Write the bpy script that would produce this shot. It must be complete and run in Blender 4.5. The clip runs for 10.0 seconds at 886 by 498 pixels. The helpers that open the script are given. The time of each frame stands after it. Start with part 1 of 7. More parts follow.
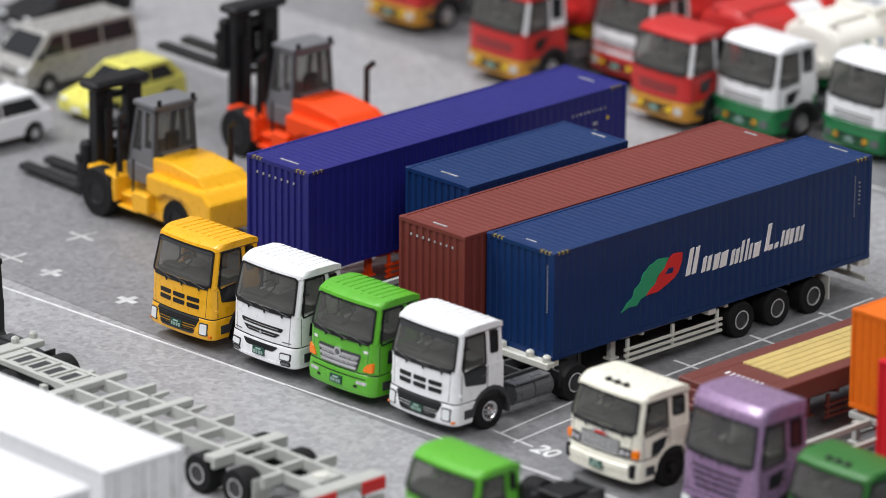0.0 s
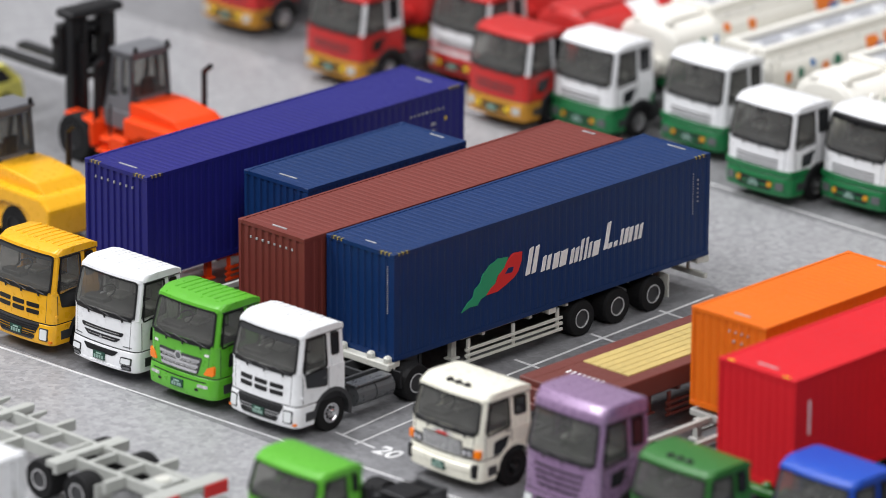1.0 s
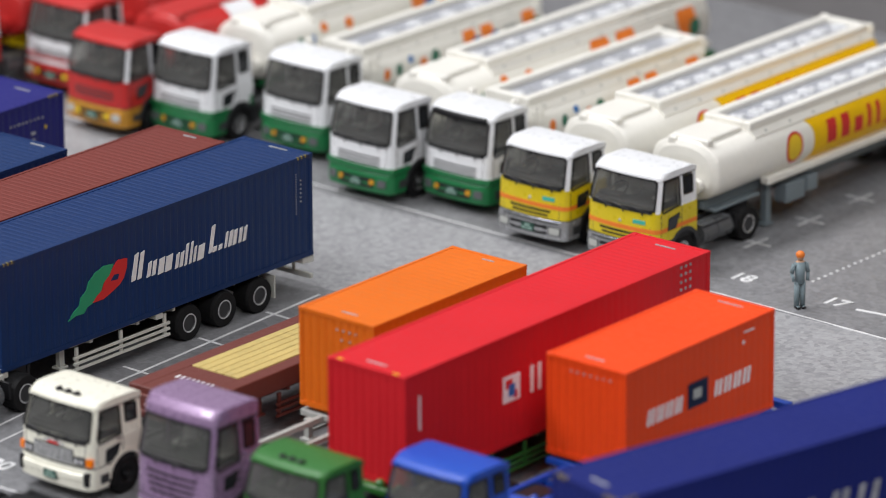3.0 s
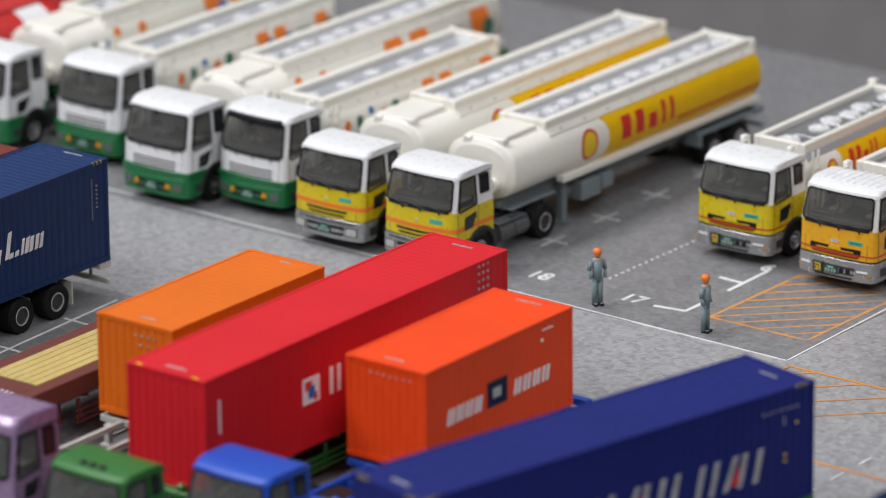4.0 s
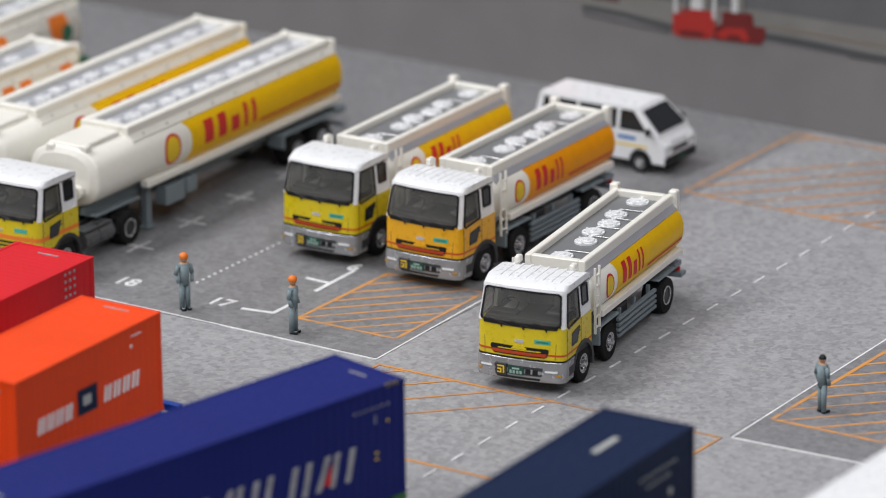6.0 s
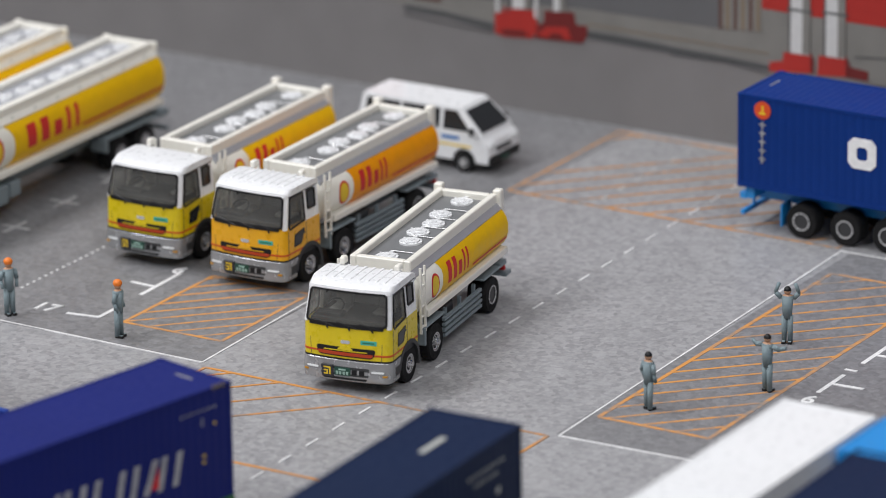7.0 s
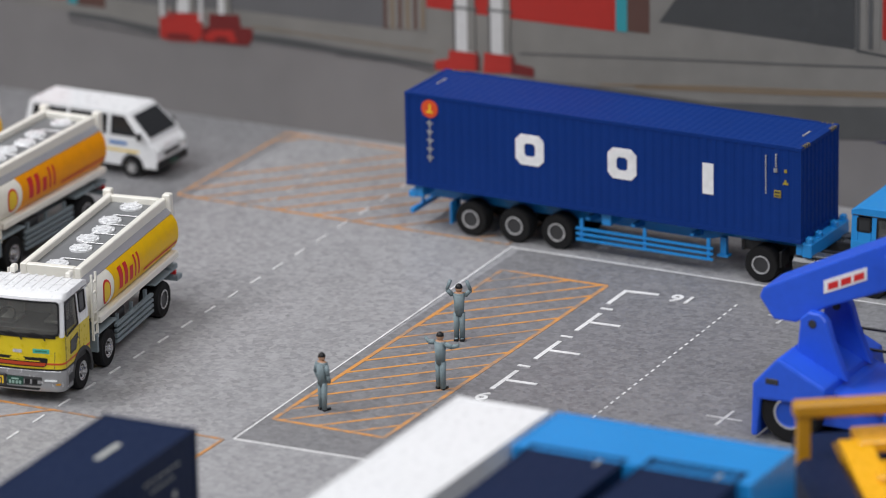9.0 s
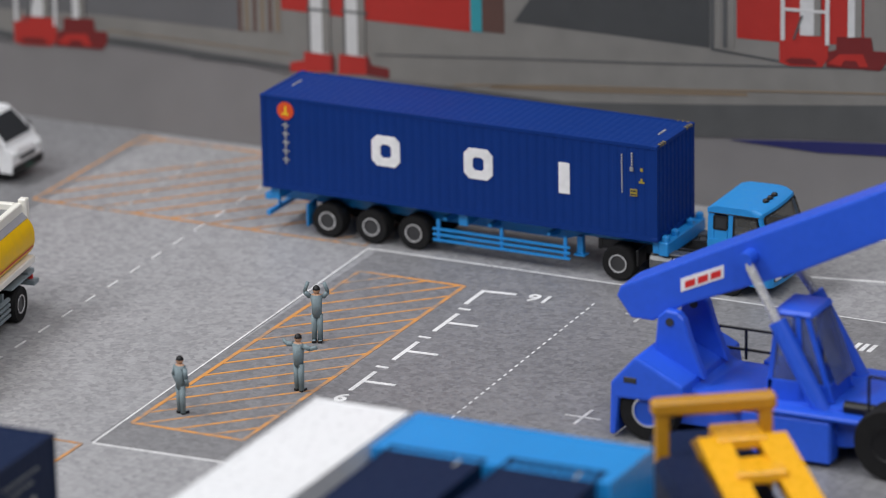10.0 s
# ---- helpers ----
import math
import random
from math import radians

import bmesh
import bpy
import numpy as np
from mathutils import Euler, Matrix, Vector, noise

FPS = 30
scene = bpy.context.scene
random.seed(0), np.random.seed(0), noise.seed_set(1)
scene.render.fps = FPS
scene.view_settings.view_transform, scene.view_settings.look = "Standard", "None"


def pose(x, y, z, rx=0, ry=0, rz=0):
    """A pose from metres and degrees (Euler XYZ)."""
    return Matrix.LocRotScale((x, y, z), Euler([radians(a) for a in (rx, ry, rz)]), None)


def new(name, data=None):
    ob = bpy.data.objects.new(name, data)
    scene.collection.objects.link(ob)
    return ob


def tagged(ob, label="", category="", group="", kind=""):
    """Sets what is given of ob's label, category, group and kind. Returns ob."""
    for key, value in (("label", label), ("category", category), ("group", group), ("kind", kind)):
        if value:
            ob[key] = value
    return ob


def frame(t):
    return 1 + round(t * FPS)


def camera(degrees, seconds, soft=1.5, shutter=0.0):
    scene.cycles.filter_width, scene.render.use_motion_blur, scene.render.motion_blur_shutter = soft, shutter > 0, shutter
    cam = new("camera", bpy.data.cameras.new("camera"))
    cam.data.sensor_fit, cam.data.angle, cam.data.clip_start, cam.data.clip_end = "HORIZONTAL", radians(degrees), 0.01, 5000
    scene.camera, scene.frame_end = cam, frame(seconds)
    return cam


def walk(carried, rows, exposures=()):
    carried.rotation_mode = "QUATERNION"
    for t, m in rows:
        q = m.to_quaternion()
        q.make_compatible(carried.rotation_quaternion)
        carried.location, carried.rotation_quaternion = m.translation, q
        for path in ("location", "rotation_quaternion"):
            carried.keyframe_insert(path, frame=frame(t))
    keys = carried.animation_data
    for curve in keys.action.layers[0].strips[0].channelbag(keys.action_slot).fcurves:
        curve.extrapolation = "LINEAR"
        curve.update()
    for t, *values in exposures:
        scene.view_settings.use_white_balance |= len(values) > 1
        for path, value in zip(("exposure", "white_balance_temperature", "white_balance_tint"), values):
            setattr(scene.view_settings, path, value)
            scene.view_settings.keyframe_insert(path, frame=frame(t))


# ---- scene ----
# A table-top truck yard at 1:150. Lengths below are those of the full-size
# vehicles in metres; K turns them into the true size of the models.
K = 1 / 150

cam = camera(9.31, 10.0, soft=0.78)
cam.data.dof.use_dof = True
cam.data.dof.focus_distance = 143 * K
cam.data.dof.aperture_fstop = 21
EYE = (-86.046, -99.940, 48.567)
# seconds, turn to the left from +y, tilt, roll
PATH = [
    (0.0, -43.498, -18.703, 0.461),
    (0.5, -44.332, -18.689, 0.464),
    (1.0, -45.280, -18.677, 0.348),
    (1.5, -46.321, -18.668, 0.242),
    (2.0, -47.439, -18.660, 0.079),
    (2.5, -48.547, -18.654, -0.093),
    (4.0, -51.921, -18.649, -0.503),
    (4.5, -53.035, -18.651, -0.551),
    (5.0, -54.219, -18.654, -0.652),
    (5.5, -55.444, -18.659, -0.697),
    (7.0, -58.464, -18.680, -0.803),
    (7.5, -59.489, -18.689, -0.861),
    (8.0, -60.394, -18.698, -0.908),
    (8.5, -61.290, -18.707, -0.976),
    (9.0, -62.124, -18.716, -1.028),
    (9.5, -62.979, -18.724, -1.051),
    (10.0, -63.713, -18.731, -1.084),
]


def cam_pose(yaw, tilt, roll):
    at = Matrix.Translation(Vector(EYE) * K)
    return at @ pose(0, 0, 0, 90 + tilt, 0, yaw) @ pose(0, 0, 0, 0, 0, roll)


walk(cam, [(t, cam_pose(y, p, r)) for t, y, p, r in PATH],
     [(0.0, 0.02), (0.5, 0.03), (1.0, 0.10), (1.5, 0.26), (2.0, 0.23), (2.5, 0.09), (4.0, -0.22), (4.5, -0.23), (5.0, -0.22), (7.0, -0.19), (8.5, -0.18), (10.0, -0.18)])

# ---- light: an exhibition room with fluorescent panels ----
world = bpy.data.worlds.new("room")
scene.world = world
world.use_nodes = True
world.node_tree.nodes["Background"].inputs["Color"].default_value = (0.9, 0.95, 1.0, 1)
world.node_tree.nodes["Background"].inputs["Strength"].default_value = 0.015


def ceiling_lamp(x, y, z, sx, sy, watts):
    d = bpy.data.lights.new("ceiling_tube", "AREA")
    d.shape, d.size, d.size_y, d.energy = "RECTANGLE", sx, sy, watts
    d.color = (1.0, 1.0, 1.03)
    o = new("ceiling_tube", d)
    o.matrix_world = pose(x, y, z)


# fluorescent panels over the table, in metres of the room
for lx, ly, watts in ((-1.3, 1.1, 38), (-1.4, -0.2, 20), (0.05, 0.8, 28), (0.05, -1.0, 10), (-1.2, -1.8, 24)):
    ceiling_lamp(lx, ly, 1.7, 1.2, 0.5, watts)

# ---- materials ----


def mat(name, color, rough=0.4, metal=0.0, grain=0.06, scale=60.0, bump=0.0, spec=0.5, coat=0.0):
    """A painted or moulded surface: base colour varied at two scales, fine relief, uneven gloss."""
    m = bpy.data.materials.new(name)
    m.use_nodes = True
    nt = m.node_tree
    b = nt.nodes["Principled BSDF"]
    co = nt.nodes.new("ShaderNodeTexCoord")
    big = nt.nodes.new("ShaderNodeTexNoise")
    big.inputs["Scale"].default_value = scale
    big.inputs["Detail"].default_value = 3
    fine = nt.nodes.new("ShaderNodeTexNoise")
    fine.inputs["Scale"].default_value = scale * 14
    fine.inputs["Detail"].default_value = 4
    nt.links.new(co.outputs["Object"], big.inputs["Vector"])
    nt.links.new(co.outputs["Object"], fine.inputs["Vector"])
    add = nt.nodes.new("ShaderNodeMath")
    add.operation = "ADD"
    nt.links.new(big.outputs["Fac"], add.inputs[0])
    nt.links.new(fine.outputs["Fac"], add.inputs[1])
    mr = nt.nodes.new("ShaderNodeMapRange")
    mr.inputs["From Min"].default_value, mr.inputs["From Max"].default_value = 0.6, 1.4
    mr.inputs["To Min"].default_value, mr.inputs["To Max"].default_value = 1 - grain * 1.6, 1 + grain
    nt.links.new(add.outputs[0], mr.inputs["Value"])
    mul = nt.nodes.new("ShaderNodeVectorMath")
    mul.operation = "SCALE"
    mul.inputs[0].default_value = color[:3]
    nt.links.new(mr.outputs[0], mul.inputs["Scale"])
    nt.links.new(mul.outputs[0], b.inputs["Base Color"])
    rr = nt.nodes.new("ShaderNodeMapRange")
    rr.inputs["From Min"].default_value, rr.inputs["From Max"].default_value = 0.3, 0.7
    rr.inputs["To Min"].default_value, rr.inputs["To Max"].default_value = max(0.03, rough - 0.06), min(1, rough + 0.08)
    nt.links.new(fine.outputs["Fac"], rr.inputs["Value"])
    nt.links.new(rr.outputs[0], b.inputs["Roughness"])
    b.inputs["Metallic"].default_value = metal
    b.inputs["Specular IOR Level"].default_value = spec
    b.inputs["Coat Weight"].default_value = coat
    b.inputs["Coat Roughness"].default_value = 0.03
    if bump:
        bp = nt.nodes.new("ShaderNodeBump")
        bp.inputs["Strength"].default_value = bump
        bp.inputs["Distance"].default_value = 0.0003
        nt.links.new(fine.outputs["Fac"], bp.inputs["Height"])
        nt.links.new(bp.outputs[0], b.inputs["Normal"])
    return m


def smoky_mat(name, color, cover):
    """Moulded window plastic: partly clear, partly smoky, with a gloss."""
    m = bpy.data.materials.new(name)
    m.use_nodes = True
    nt = m.node_tree
    b = nt.nodes["Principled BSDF"]
    co = nt.nodes.new("ShaderNodeTexCoord")
    n = nt.nodes.new("ShaderNodeTexNoise")
    n.inputs["Scale"].default_value = 260
    nt.links.new(co.outputs["Object"], n.inputs["Vector"])
    mr = nt.nodes.new("ShaderNodeMapRange")
    mr.inputs["To Min"].default_value, mr.inputs["To Max"].default_value = 0.55, 1.5
    nt.links.new(n.outputs["Fac"], mr.inputs["Value"])
    sc = nt.nodes.new("ShaderNodeVectorMath")
    sc.operation = "SCALE"
    sc.inputs[0].default_value = color
    nt.links.new(mr.outputs[0], sc.inputs["Scale"])
    nt.links.new(sc.outputs[0], b.inputs["Base Color"])
    b.inputs["Roughness"].default_value = 0.12
    clear = nt.nodes.new("ShaderNodeBsdfTransparent")
    clear.inputs["Color"].default_value = (0.9, 0.9, 0.88, 1)
    mix = nt.nodes.new("ShaderNodeMixShader")
    mix.inputs[0].default_value = cover
    nt.links.new(clear.outputs[0], mix.inputs[1])
    nt.links.new(b.outputs[0], mix.inputs[2])
    nt.links.new(mix.outputs[0], nt.nodes["Material Output"].inputs["Surface"])
    return m


WHITE = mat("white_paint", (0.79, 0.80, 0.81), 0.3, coat=0.2, grain=0.03)
CREAM = mat("cream_paint", (0.80, 0.78, 0.66), 0.3, coat=0.2, grain=0.03)
TANKW = mat("tank_ivory_plastic", (0.79, 0.77, 0.70), 0.36, grain=0.03)
YELLOW = mat("golden_yellow_paint", (0.82, 0.41, 0.012), 0.3, coat=0.2)
LEMON = mat("lemon_yellow_paint", (0.66, 0.51, 0.006), 0.3, coat=0.2)
AMBER = mat("amber_yellow_paint", (0.76, 0.38, 0.006), 0.3, coat=0.2)
LIME = mat("bright_green_paint", (0.10, 0.40, 0.025), 0.32, coat=0.2)
DKGREEN = mat("dark_green_paint", (0.028, 0.145, 0.026), 0.35)
GREEN = mat("tanker_green_paint", (0.008, 0.15, 0.045), 0.35)
PURPLE = mat("lilac_metallic_paint", (0.29, 0.185, 0.32), 0.28, metal=0.2, coat=0.5, grain=0.015)
BLUECAB = mat("blue_cab_paint", (0.010, 0.070, 0.44), 0.35)
SKY = mat("sky_blue_paint", (0.015, 0.245, 0.62), 0.35)
RED = mat("red_paint", (0.50, 0.022, 0.02), 0.35)
CRIMSON = mat("crimson_plastic", (0.60, 0.016, 0.024), 0.5, spec=0.18)
ORANGE = mat("orange_plastic", (0.68, 0.14, 0.008), 0.5, spec=0.25)
ORANGE2 = mat("red_orange_plastic", (0.80, 0.062, 0.007), 0.5, spec=0.25)
BLUE1 = mat("violet_blue_plastic", (0.0135, 0.0135, 0.150), 0.4, spec=0.3)
BLUE2 = mat("navy_blue_plastic", (0.0042, 0.026, 0.105), 0.4, spec=0.3)
BLUE3 = mat("royal_blue_plastic", (0.0045, 0.032, 0.185), 0.55, spec=0.12)
BLUE4 = mat("deep_blue_plastic", (0.008, 0.015, 0.135), 0.5, spec=0.2)
NAVY = mat("dark_navy_plastic", (0.006, 0.015, 0.048), 0.5, spec=0.16)
BROWN = mat("maroon_plastic", (0.155, 0.031, 0.024), 0.5, spec=0.3)
BROWN2 = mat("rust_brown_plastic", (0.13, 0.03, 0.022), 0.5)
PLANK = mat("tan_wood_plank", (0.50, 0.38, 0.13), 0.6, grain=0.15)
GREY = mat("light_grey_plastic", (0.42, 0.43, 0.40), 0.5)
PALE = mat("pale_grey_chassis_plastic", (0.60, 0.60, 0.54), 0.5)
MID = mat("blue_grey_plastic", (0.19, 0.23, 0.25), 0.5)
CABGREY = mat("fork_cab_grey_plastic", (0.135, 0.138, 0.148), 0.5)
DARK = mat("dark_grey_plastic", (0.035, 0.036, 0.038), 0.45)
BLACK = mat("black_plastic", (0.009, 0.009, 0.010), 0.4, spec=0.35)
RUBBER = mat("tyre_rubber", (0.009, 0.009, 0.0095), 0.75, bump=0.3, spec=0.25)
SILVER = mat("silver_paint", (0.60, 0.60, 0.60), 0.25, metal=0.4)
BUMPSILVER = mat("dull_silver_bumper_paint", (0.36, 0.365, 0.37), 0.22, metal=0.45)
CHROME = mat("chrome_plate", (0.75, 0.75, 0.76), 0.16, metal=0.95)
GUN = mat("gunmetal_plastic", (0.13, 0.135, 0.14), 0.3, metal=0.35)
MARK = mat("printed_white_ink", (0.80, 0.80, 0.80), 0.6, grain=0.1)
MARKDIM = mat("worn_white_ink", (0.38, 0.38, 0.39), 0.6, grain=0.35, scale=400)
PLATE = mat("dark_green_plate", (0.010, 0.055, 0.036), 0.4)
PLATEMARK = mat("pale_green_ink", (0.28, 0.42, 0.36), 0.5)
MARKRED = mat("printed_red_ink", (0.62, 0.02, 0.02), 0.5)
DISCRED = mat("printed_scarlet_ink", (0.68, 0.075, 0.015), 0.5)
STRIPE = mat("orange_red_stripe_paint", (0.52, 0.07, 0.012), 0.35)
MARKGRN = mat("printed_green_ink", (0.02, 0.30, 0.14), 0.5)
MARKYEL = mat("printed_yellow_ink", (0.80, 0.55, 0.02), 0.5)
STRIPEYEL = mat("dull_yellow_stripe_ink", (0.36, 0.27, 0.03), 0.5)
MARKORG = mat("printed_orange_ink", (0.80, 0.20, 0.02), 0.5)
MARKBLU = mat("printed_blue_ink", (0.02, 0.16, 0.45), 0.5)
MARKTEAL = mat("printed_teal_ink", (0.05, 0.42, 0.34), 0.5)
MARKDARK = mat("printed_dark_ink", (0.03, 0.03, 0.035), 0.5)
SKIN = mat("figurine_skin_paint", (0.45, 0.26, 0.16), 0.6)
SUIT = mat("figurine_grey_paint", (0.19, 0.25, 0.27), 0.65, grain=0.15)
LAMP = mat("headlamp_lens", (0.70, 0.72, 0.72), 0.12)
AMBERLENS = mat("amber_lens", (0.85, 0.20, 0.01), 0.15)
GLASS = smoky_mat("cab_window_plastic", (0.17, 0.17, 0.165), 0.24)
CLEAR = smoky_mat("clear_window_plastic", (0.10, 0.10, 0.10), 0.22)
INDARK = mat("dashboard_dark_grey", (0.045, 0.045, 0.045), 0.6)
TAILRED = mat("orange_red_moulding", (0.42, 0.045, 0.008), 0.35)
INSIDE = mat("cab_interior_grey", (0.56, 0.56, 0.54), 0.6)
MANHOLE = mat("bright_manhole_plastic", (0.80, 0.81, 0.82), 0.25, metal=0.1)
SHOULDER = mat("grey_white_plastic", (0.34, 0.35, 0.38), 0.4)
DECK = mat("walkway_grey_plastic", (0.17, 0.175, 0.18), 0.4, grain=0.12)
BANDYEL = mat("tank_yellow_ink", (0.84, 0.50, 0.003), 0.4, spec=0.2)
BANDAMB = mat("tank_amber_ink", (0.86, 0.32, 0.002), 0.4, spec=0.2)
GREENINK = mat("printed_dark_green_ink", (0.03, 0.17, 0.10), 0.5)
CARGLASS = mat("dark_car_glass", (0.022, 0.024, 0.027), 0.08, grain=0.02)
BLUEGLASS = smoky_mat("blue_tinted_plastic", (0.10, 0.14, 0.34), 0.5)
CARGREY = mat("silver_grey_car_paint", (0.42, 0.41, 0.39), 0.3, metal=0.4, coat=0.3)
CARYEL = mat("pale_yellow_car_paint", (0.66, 0.62, 0.12), 0.3, coat=0.3)
AMBERDARK = mat("ochre_plastic", (0.50, 0.24, 0.01), 0.4)
BLUESTACK = mat("bright_blue_plastic", (0.02, 0.10, 0.66), 0.4)
RIM = mat("trailer_rim_metal", (0.24, 0.24, 0.245), 0.3, metal=0.7)
# RIM darkened: the shadow inside the wheel dish is put into the colour
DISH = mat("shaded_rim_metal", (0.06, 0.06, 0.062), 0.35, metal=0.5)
TANMIX = mat("ochre_bumper_paint", (0.52, 0.24, 0.02), 0.4, grain=0.3, scale=500)

# ---- mesh helpers (full-size metres; part() brings them to model size) ----


def part(name, bm, material, parent=None, label="", smooth=False):
    me = bpy.data.meshes.new(name)
    bm.transform(Matrix.Scale(K, 4))
    if smooth:
        for f in bm.faces:
            f.smooth = True
    bm.to_mesh(me)
    bm.free()
    me.materials.append(material)
    ob = new(name, me)
    ob.parent = parent
    if label:
        ob["label"] = label
    return ob


def soft_shade(ob, limit=0.75):
    """Smooth rounded edges, with the broad faces kept flat: normals weighted by area."""
    me = ob.data
    normals = [p.normal.copy() for p in me.polygons]
    areas = [p.area for p in me.polygons]
    touch = [[] for _ in me.vertices]
    for p in me.polygons:
        for v in p.vertices:
            touch[v].append(p.index)
    limit = math.cos(limit)
    out = []
    for p in me.polygons:
        p.use_smooth = True
        for li in p.loop_indices:
            n = Vector()
            for q in touch[me.loops[li].vertex_index]:
                if normals[q].dot(normals[p.index]) > limit:
                    n += normals[q] * areas[q]
            out.append(n.normalized())
    me.normals_split_custom_set(out)
    return ob


def thing(name, label, category, x=0.0, y=0.0, turn=0.0, z=0.0, group="", kind=""):
    ob = new(name)
    ob.empty_display_size = 0.005
    ob.matrix_world = pose(x * K, y * K, z * K, 0, 0, turn)
    return tagged(ob, label, category, group, kind)


def at(x, y, turn=0.0, z=0.0):
    return pose(x * K, y * K, z * K, 0, 0, turn)


def hexa(bm, p):
    """A block from its eight corners: bottom ring, then top ring."""
    v = [bm.verts.new(q) for q in p]
    fs = [(3, 2, 1, 0), (4, 5, 6, 7), (0, 1, 5, 4), (1, 2, 6, 5), (2, 3, 7, 6), (3, 0, 4, 7)]
    return [bm.faces.new([v[i] for i in f]) for f in fs]


def box(bm, x0, x1, y0, y1, z0, z1, b=0.0, seg=2):
    fs = hexa(bm, [(x0, y0, z0), (x1, y0, z0), (x1, y1, z0), (x0, y1, z0),
                   (x0, y0, z1), (x1, y0, z1), (x1, y1, z1), (x0, y1, z1)])
    if b:
        es = list({e for f in fs for e in f.edges})
        bmesh.ops.bevel(bm, geom=es, offset=b, segments=seg, profile=0.6, affect="EDGES")


def bars(*boxes, b=0.0):
    bm = bmesh.new()
    for q in boxes:
        box(bm, *q, b=b, seg=1)
    return bm


def tube(bm, a, c, r, n=10, r2=None):
    """A round bar from a to c."""
    a, c = Vector(a), Vector(c)
    d = c - a
    m = Matrix.Translation((a + c) / 2) @ d.to_track_quat("Z", "Y").to_matrix().to_4x4()
    bmesh.ops.create_cone(bm, cap_ends=True, segments=n, radius1=r, radius2=r if r2 is None else r2, depth=d.length, matrix=m)


def extrude_profile(bm, prof, y0, y1):
    """A closed (x, z) outline drawn across from y0 to y1."""
    a = [bm.verts.new((x, y0, z)) for x, z in prof]
    c = [bm.verts.new((x, y1, z)) for x, z in prof]
    n = len(prof)
    fs = [bm.faces.new(a), bm.faces.new(c[::-1])]
    for i in range(n):
        fs.append(bm.faces.new((a[(i + 1) % n], a[i], c[i], c[(i + 1) % n])))
    bmesh.ops.recalc_face_normals(bm, faces=fs)
    return fs


def bevel_all(bm, w, seg=2, angle=0.4):
    es = [e for e in bm.edges if len(e.link_faces) == 2 and e.calc_face_angle(0) > angle]
    bmesh.ops.bevel(bm, geom=es, offset=w, segments=seg, profile=0.6, affect="EDGES", clamp_overlap=True)


def quad_panel(bm, pts, t, out):
    """A plate over four points, t thick towards out."""
    o = Vector(out).normalized() * t
    p = [Vector(q) for q in pts]
    fs = hexa(bm, [*p, *[q + o for q in p]])
    bmesh.ops.recalc_face_normals(bm, faces=fs)


def lathe(bm, prof, axis_y, cx, cz, n=24):
    """A ring solid round an axle along y: prof is (radius, y offset)."""
    rings = []
    for r, y in prof:
        rings.append([bm.verts.new((cx + r * math.cos(2 * math.pi * i / n), axis_y + y, cz + r * math.sin(2 * math.pi * i / n)))
                      for i in range(n)])
    fs = []
    for a, c in zip(rings, rings[1:]):
        for i in range(n):
            fs.append(bm.faces.new((a[i], a[(i + 1) % n], c[(i + 1) % n], c[i])))
    fs.append(bm.faces.new(rings[0]))
    fs.append(bm.faces.new(rings[-1][::-1]))
    bmesh.ops.recalc_face_normals(bm, faces=fs)


def wheel(parent, x, side, y_out=1.22, r=0.5, w=0.28, rim=CHROME, dished=True):
    """A wheel whose outer face lies at y_out on that side (-1 or 1)."""
    bm = bmesh.new()
    s = side
    f = 0.86
    lathe(bm, [(r * 0.6 * f, -w * s), (r * 0.94, -w * s), (r, -w * 0.85 * s), (r, -w * 0.15 * s), (r * 0.94, 0), (r * 0.62 * f, 0),
               (r * 0.58 * f, -0.04 * s)], s * y_out, x, r, 24)
    t = part("wheel", bm, RUBBER, parent, smooth=False)
    bm = bmesh.new()
    d = -0.17 if dished else -0.03
    lathe(bm, [(r * 0.58 * f, -0.03 * s), (r * 0.55 * f, 0.005 * s), (r * 0.50 * f, -0.02 * s), (r * 0.42 * f, d * s), (r * 0.24, d * s),
               (r * 0.20, (d + 0.09) * s), (r * 0.10, (d + 0.11) * s)], s * y_out, x, r, 20)
    # plain metal rims take the darkened copy, for the shadow inside the dish
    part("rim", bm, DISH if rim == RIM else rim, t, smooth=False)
    bm = bmesh.new()
    tube(bm, (x, s * (y_out + d - 0.02), r), (x, s * (y_out + d + 0.13), r), r * 0.22, 14, r * 0.15)
    part("hub", bm, rim, t)
    bm = bmesh.new()
    lathe(bm, [(r * 0.61 * f, -0.04 * s), (r * 0.61 * f, 0.010 * s), (r * 0.53 * f, 0.008 * s), (r * 0.52 * f, -0.06 * s)], s * y_out, x, r, 24)
    part("rim_ring", bm, BLACK if rim == BLACK else (SILVER if rim == RIM else CHROME), t)
    bm = bmesh.new()
    for i in range(8):
        a = 2 * math.pi * i / 8
        cx, cz = x + r * 0.30 * math.cos(a), r + r * 0.30 * math.sin(a)
        tube(bm, (cx, s * (y_out + d - 0.01), cz), (cx, s * (y_out + d + 0.012), cz), r * 0.07, 8)
    part("rim_hole", bm, BLACK, t)
    bm = bmesh.new()
    for i in range(8):
        a = 2 * math.pi * (i + 0.5) / 8
        cx, cz = x + r * 0.215 * math.cos(a), r + r * 0.215 * math.sin(a)
        tube(bm, (cx, s * (y_out + d), cz), (cx, s * (y_out + d + 0.035), cz), r * 0.032, 6)
    part("wheel_nut", bm, rim, t)
    return t


def wheels(parent, xs, **kw):
    for x in xs:
        for s in (-1, 1):
            wheel(parent, x, s, **kw)

# ---- containers ----


